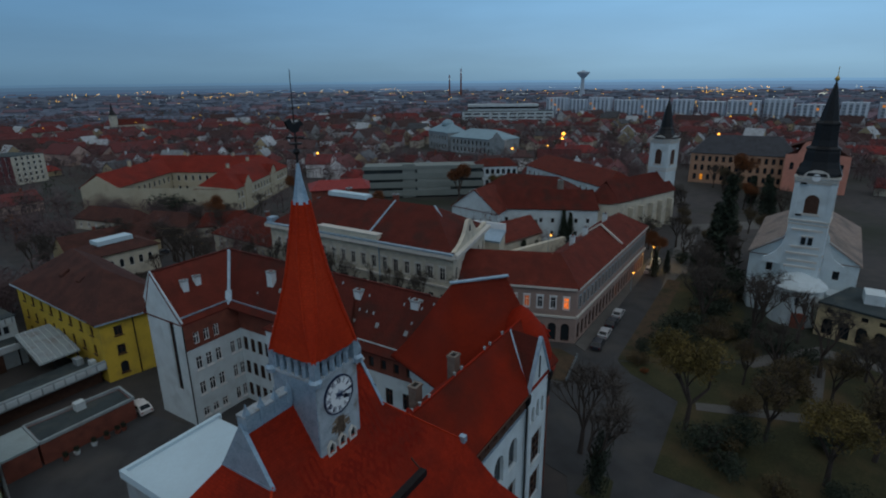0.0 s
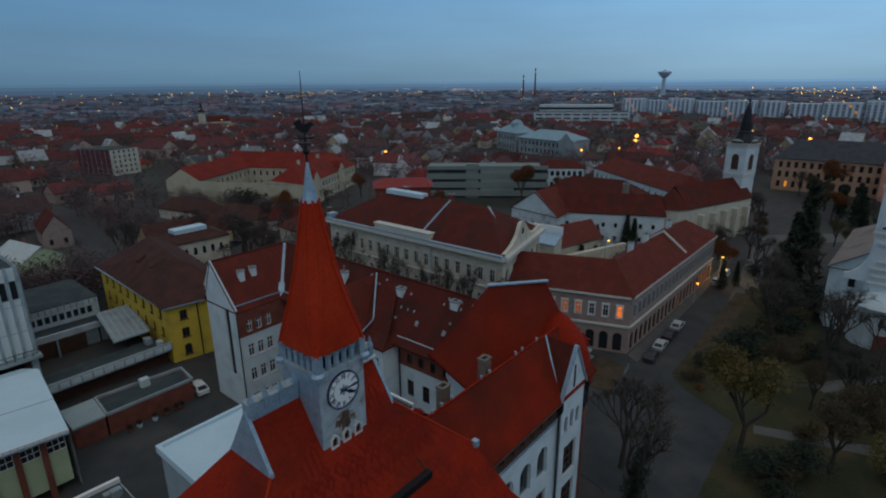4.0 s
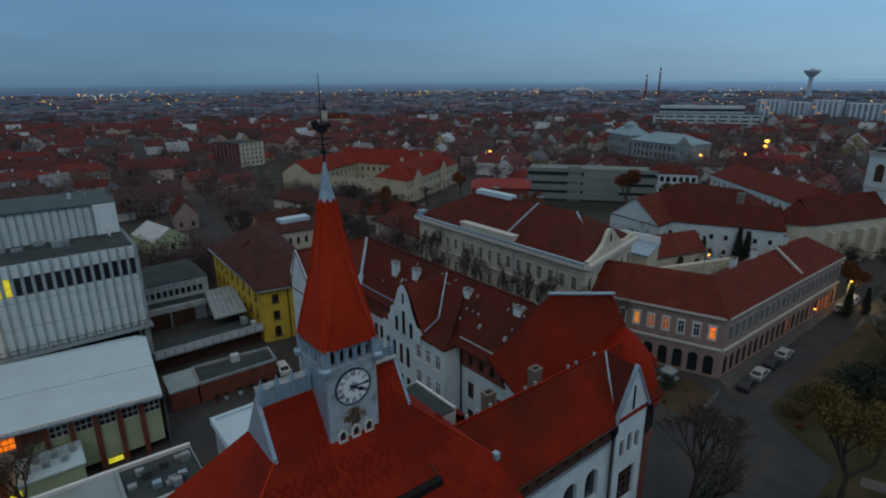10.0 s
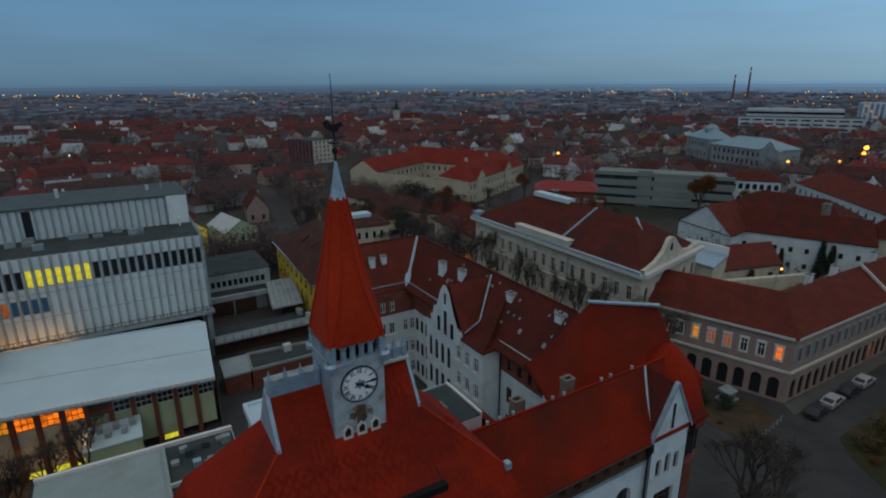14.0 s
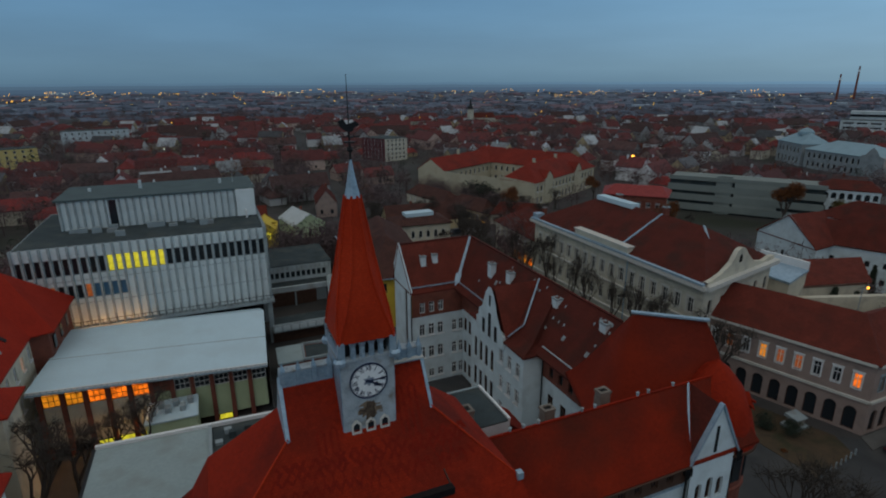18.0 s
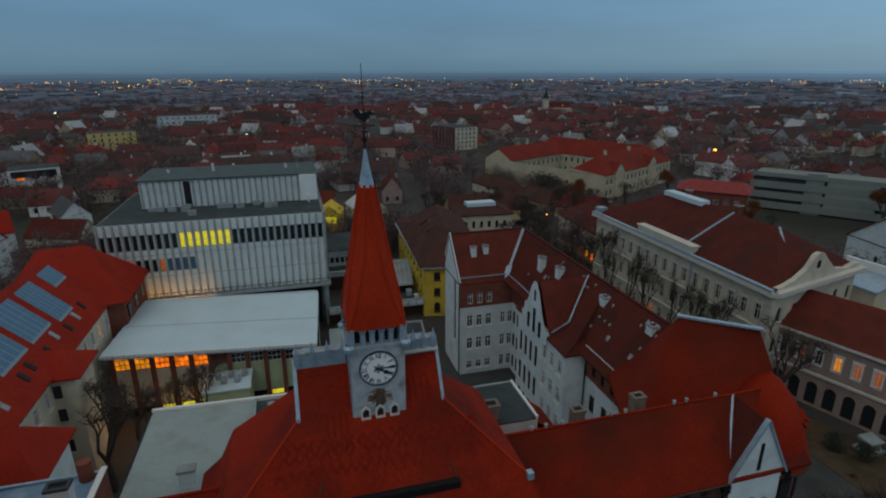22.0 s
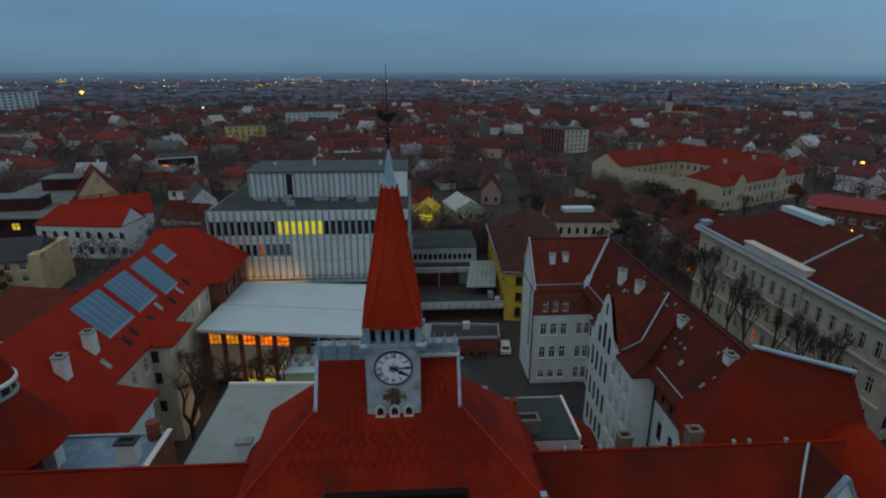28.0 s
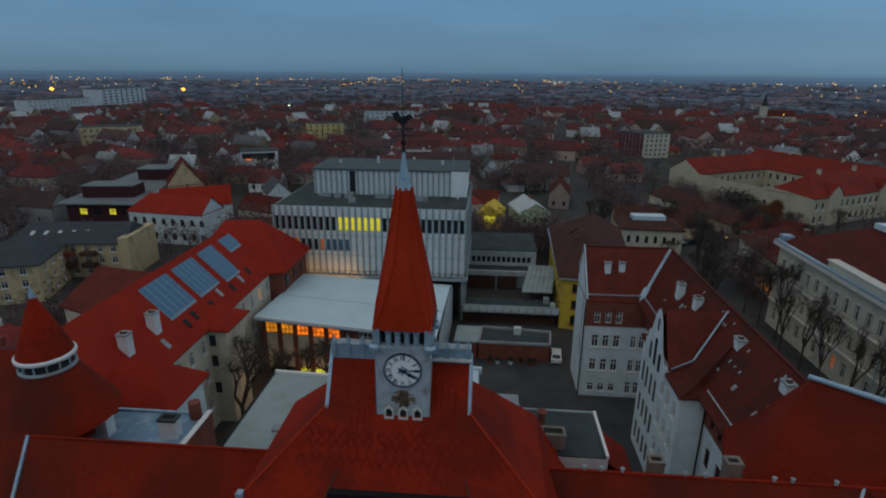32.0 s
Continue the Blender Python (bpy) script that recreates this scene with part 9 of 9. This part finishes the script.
# clusters of lit yards and works towards the horizon
cl = random.Random(77)
for mat, count, lab in ((FAR_AMBER, 44, "amber"), (FAR_WHITE, 16, "white")):
    sh = Shape()
    for _ in range(count):
        d0, a0, spread = cl.uniform(1150, 2250), cl.uniform(-102, 50), cl.uniform(0.5, 2.2)
        for _ in range(cl.randint(3, 9)):
            d, ang = d0 + cl.uniform(-50, 50), radians(a0 + cl.uniform(-spread, spread))
            x, y, z, r = -d * math.sin(ang), d * math.cos(ang), cl.uniform(11, 16), 0.1 + d * cl.uniform(0.0003, 0.0007)
            k = len(sh.v)
            sh.v += [(x + r * 1.2, y, z), (x - r * 1.2, y, z), (x, y + r * 1.2, z), (x, y - r * 1.2, z), (x, y, z + r), (x, y, z - r)]
            sh.f += [tuple(k + i for i in f) for f in ((0, 2, 4), (2, 1, 4), (1, 3, 4), (3, 0, 4), (2, 0, 5), (1, 2, 5), (3, 1, 5), (0, 3, 5))]
    tagged(part("yard_lights", sh, mat), "clusters of %s lights on the edge of town" % lab, "lights", kind="stuff")


def street_lamp(x, y, h, mat, size=0.3, turn=0.0):
    t = thing("street_lamp", (x, y, 0), "lit street lamp on a slim grey post", "street lamp", "street lamps")
    part("post", Shape().tube((x, y, 0), (x, y, h), 0.1, 0.06, 8), CONCRETE, t)
    dx, dy = math.cos(turn), math.sin(turn)
    part("arm", Shape().bar((x, y, h), (x + dx * 1.2, y + dy * 1.2, h + 0.15), 0.08), CONCRETE, t)
    part("head", Shape().lathe([(0.02, h - size), (size, h - size * 0.3), (size, h + size * 0.4), (0.02, h + size)], 10, x + dx * 1.3, y + dy * 1.3), mat, t, "glowing lamp head")


for x, y, h, mat, size in ((112.0, 97, 7.0, LAMP_AMBER, 0.3), (189, 187, 9, LAMP_AMBER, 1.0), (190, 189, 6, LAMP_AMBER, 0.7), (318, 101, 12, LAMP_AMBER, 1.5), (319, 102, 9, LAMP_AMBER, 1.3), (316, 98, 5, LAMP_AMBER, 1.0), (300, 104, 6, LAMP_AMBER, 1.0),
                           (279, 118, 6, LAMP_AMBER, 0.9), (84, 18, 14.6, LAMP_AMBER, 0.28), (63.2, 106, 5, LAMP_AMBER, 0.26), (66, 112, 5, LAMP_AMBER, 0.22), (63.5, 60, 3.4, LAMP_AMBER, 0.2), (69, 330, 8, LAMP_AMBER, 0.8), (430, 60, 9, LAMP_AMBER, 1.2), (330, -30, 9, LAMP_AMBER, 1.2),
                           (390, 20, 9, LAMP_AMBER, 1.2), (240, 30, 8, LAMP_AMBER, 0.8), (119, 4.2, 5, LAMP_AMBER, 0.3), (100, 4.4, 4, LAMP_AMBER, 0.3), (-640, 760, 14, LAMP_AMBER, 3.4), (-460, 800, 14, LAMP_AMBER, 3.4), (-210, 560, 8, LAMP_WHITE, 1.3), (-30, 330, 8, LAMP_WHITE, 0.6)):
    street_lamp(x, y, h, mat, size * 0.75)
shop = thing("shop_house", (66, 88, 0), "two-storey house with a dark maroon roof over lit amber shop windows", "house")
SHQ = [(65.2, 77.5), (77.5, 78.2), (80.0, 103.0), (66.4, 102.4)]
facade(shop, SHQ[3], SHQ[0], 0, 7.8, rows_of(8, 24.9, 4.9, 1.0, 1.7, "white cross sill") + rows_of(8, 24.9, 0.7, 1.9, 2.0, "brown cross", lit=((1, LIT_DIM), (3, LIT_AMBER), (4, LIT_DIM), (5, LIT_AMBER), (6, LIT_ORANGE))), PLASTER_CREAM)
facade(shop, SHQ[0], SHQ[1], 0, 7.8, rows_of(4, 12.3, 4.9, 1.0, 1.7, "white cross sill"), PLASTER_CREAM)
facade(shop, SHQ[1], SHQ[2], 0, 7.8, [], PLASTER_CREAM)
facade(shop, SHQ[2], SHQ[3], 0, 7.8, rows_of(4, 13.6, 4.9, 1.0, 1.7, "white cross sill"), PLASTER_CREAM)
roof(shop, SHQ, 7.9, (71.0, 84.5), (72.8, 96.5), 12.6, TILE_DARK, over=0.5)
part("cornice", Shape().bar((*SHQ[3], 7.6), (*SHQ[0], 7.6), 0.6, 0.3).bar((*SHQ[0], 7.6), (*SHQ[1], 7.6), 0.6, 0.3), TRIM_STONE, shop)
chimney(74.0, 90, 11.2, 13.6, 0.9, 0.7, BRICK, "brown brick chimney on the maroon roof")
# row of low houses along the lane below the blind wall
for (ax, ay), (bx, by), wall, tile, lab in (((64.5, 172), (70.0, 148), PLASTER_CREAM, TILE_BROWN, "long low cream house with a dark brown roof"), ((70.8, 146), (76.0, 129), PLASTER_OCHRE, TILE_BROWN, "low ochre house with a dark brown roof"), ((77.5, 126.5), (90.0, 115.5), PLASTER_CREAM, TILE_DARK, "low cream house with a maroon roof")):
    row = thing("row_house", (ax, ay, 0), lab, "house", "low houses along the lane")
    d2 = (Vector((bx, by)) - Vector((ax, ay))).normalized()
    n2 = Vector((-d2.y, d2.x)) * 8.4
    rq = [(ax, ay), (bx, by), (bx + n2.x, by + n2.y), (ax + n2.x, ay + n2.y)]
    for i in range(4):
        run = (Vector(rq[(i + 1) % 4]) - Vector(rq[i])).length
        facade(row, rq[i], rq[(i + 1) % 4], 0, 3.5, rows_of(max(2, int(run / 3.2)), run, 1.0, 0.95, 1.5, "white cross sill") if i == 0 else [], wall)
    m0, m1 = (Vector(rq[0]) + Vector(rq[3])) / 2, (Vector(rq[1]) + Vector(rq[2])) / 2
    roof(row, rq, 3.5, tuple(m0 + d2 * 2.5), tuple(m1 - d2 * 2.5), 7.0, tile, over=0.4)
yl = thing("lit_gable_house", (5, 129, 0), "small yellow house with a brightly lit sign wall", "house")
part("wall", Shape().prism([(2.6, 129), (9.6, 128), (11, 138), (4, 139)], 0, 5), PLASTER_YELLOW, yl)
part("lit_panel", Shape().prism([(4.4, 128.6), (7.8, 128.1), (7.8, 128.3), (4.4, 128.8)], 2.6, 4.4), LIT_YELLOW, yl, "lit yellow panel")
roof(yl, [(2.6, 129), (9.6, 128), (11, 138), (4, 139)], 5, (6.1, 128.5), (7.5, 138.5), 7.6, PLASTER_YELLOW, over=0.1, gable=(True, True))

# lamps: floodlight on the library wall, lobby light on the yard, street lamps by the corner house
for nm, at, to, size, power, col in (("flood_lamp", (-24, 64.2, 8.6), (-24, 66.4, 12), 12.0, 110, (1.0, 0.45, 0.12)), ("lobby_lamp", (-22, 41.5, 7.0), (-22, 36, 0), 8.0, 240, (1.0, 0.5, 0.15)), ("street_light", (119, 3.5, 5.2), (119, 3, 0), 0.6, 220, (1.0, 0.6, 0.15))):
    li = bpy.data.lights.new(nm, "AREA")
    li.energy, li.color, li.size = power, col, size
    if size > 2:
        li.shape, li.size_y = "RECTANGLE", 0.5
    ob = new(nm, li)
    ob.matrix_world = look(at, to)

# ---------------------------------------------------------------- cars
CARP = {n: material("car_paint_" + n, c, rough=0.3, scale=2, fine=10, amount=0.05, bump=0.0, spec=0.5) for n, c in (("silver", (0.42, 0.44, 0.46)), ("dark", (0.03, 0.035, 0.045)), ("white", (0.68, 0.68, 0.68)), ("red", (0.25, 0.02, 0.02)))}


def car(x, y, turn, paint, van=False):
    kind = "van" if van else "car"
    t = thing(kind, (0, 0, 0.0), "parked %s %s with dark windows" % (paint, kind), kind, "parked cars")
    ln, hh = (4.9, 1.95) if van else (4.3, 1.45)
    prof = [(-ln / 2, 0.3), (ln / 2, 0.3), (ln / 2, 0.75), (ln * 0.27, 0.92), (ln * 0.12, hh), (-ln * 0.3, hh), (-ln * 0.45, 0.98), (-ln / 2, 0.9)] if not van else [(-ln / 2, 0.3), (ln / 2, 0.3), (ln / 2, 0.95), (ln * 0.33, 1.15), (ln * 0.2, hh), (-ln / 2, hh)]
    s2 = Shape()
    n = len(prof)
    for yy in (-0.85, 0.85):
        s2.v += [(px, yy * (0.86 if pz > 1.2 else 1.0), pz) for px, pz in prof]
    s2.f += [tuple(range(n - 1, -1, -1))[::-1], tuple(range(2 * n - 1, n - 1, -1))]
    s2.f += [(i, n + i, n + (i + 1) % n, (i + 1) % n) for i in range(n)]
    part("body", s2, CARP[paint], t)
    if van:
        part("windscreen", Shape().face([(ln * 0.325, -0.72, 1.18), (ln * 0.325, 0.72, 1.18), (ln * 0.21, 0.66, hh - 0.08), (ln * 0.21, -0.66, hh - 0.08)]).face([(ln * 0.33, -0.7, 1.2), (ln * 0.215, -0.65, hh - 0.05), (ln * 0.215, 0.65, hh - 0.05), (ln * 0.33, 0.7, 1.2)]), PANE, t)
    else:
        part("windscreen", Shape().face([(ln * 0.272, -0.7, 0.95), (ln * 0.272, 0.7, 0.95), (ln * 0.14, 0.64, hh - 0.04), (ln * 0.14, -0.64, hh - 0.04)]), PANE, t)
        part("rear_window", Shape().face([(-ln * 0.45, 0.66, 1.02), (-ln * 0.45, -0.66, 1.02), (-ln * 0.315, -0.62, hh - 0.04), (-ln * 0.315, 0.62, hh - 0.04)]), PANE, t)
    for sy in (-1, 1):
        z0, z1 = (1.2, hh - 0.15) if van else (1.0, hh - 0.12)
        part("side_window", Shape().box(-ln * 0.28, ln * 0.12, sy * 0.83 - 0.03, sy * 0.83 + 0.03, z0, z1), PANE, t)
        for sx in (-0.3, 0.31):
            wheel = part("wheel", Shape().tube((ln * sx, sy * 0.72, 0.32), (ln * sx, sy * 0.9, 0.32), 0.32, 0.32, 14), IRON, t)
            part("rim", Shape().tube((ln * sx, sy * 0.895, 0.32), (ln * sx, sy * 0.915, 0.32), 0.2, 0.18, 10), CONCRETE, wheel)
        part("headlight", Shape().box(ln / 2 - 0.05, ln / 2 + 0.02, sy * 0.62 - 0.15, sy * 0.62 + 0.15, 0.55, 0.72), WHITE_PAINT, t)
        part("tail_light", Shape().box(-ln / 2 - 0.02, -ln / 2 + 0.05, sy * 0.65 - 0.12, sy * 0.65 + 0.12, 0.6, 0.8), CARP["red"], t)
    t.matrix_basis = pose(x, y, 0.1, 0, 0, turn)
    return t


for x, y, turn, paint, van in ((70.4, 2.7, 4, "dark", False), (75.2, 2.9, 3, "silver", False), (80.4, 3.0, 1, "dark", False), (85.2, 3.1, 1, "silver", False), (114.8, 3.6, 0, "silver", False), (120.6, 3.4, 3, "white", True), (17.2, 52.9, 84, "white", False),
                               (54.0, 117.0, 8, "white", False), (58.0, 119.5, 10, "silver", False), (62.5, 120.5, 10, "dark", False), (51.0, 128, 20, "white", False), (90.5, -44, 70, "white", False)):
    car(x, y, turn, paint, van)
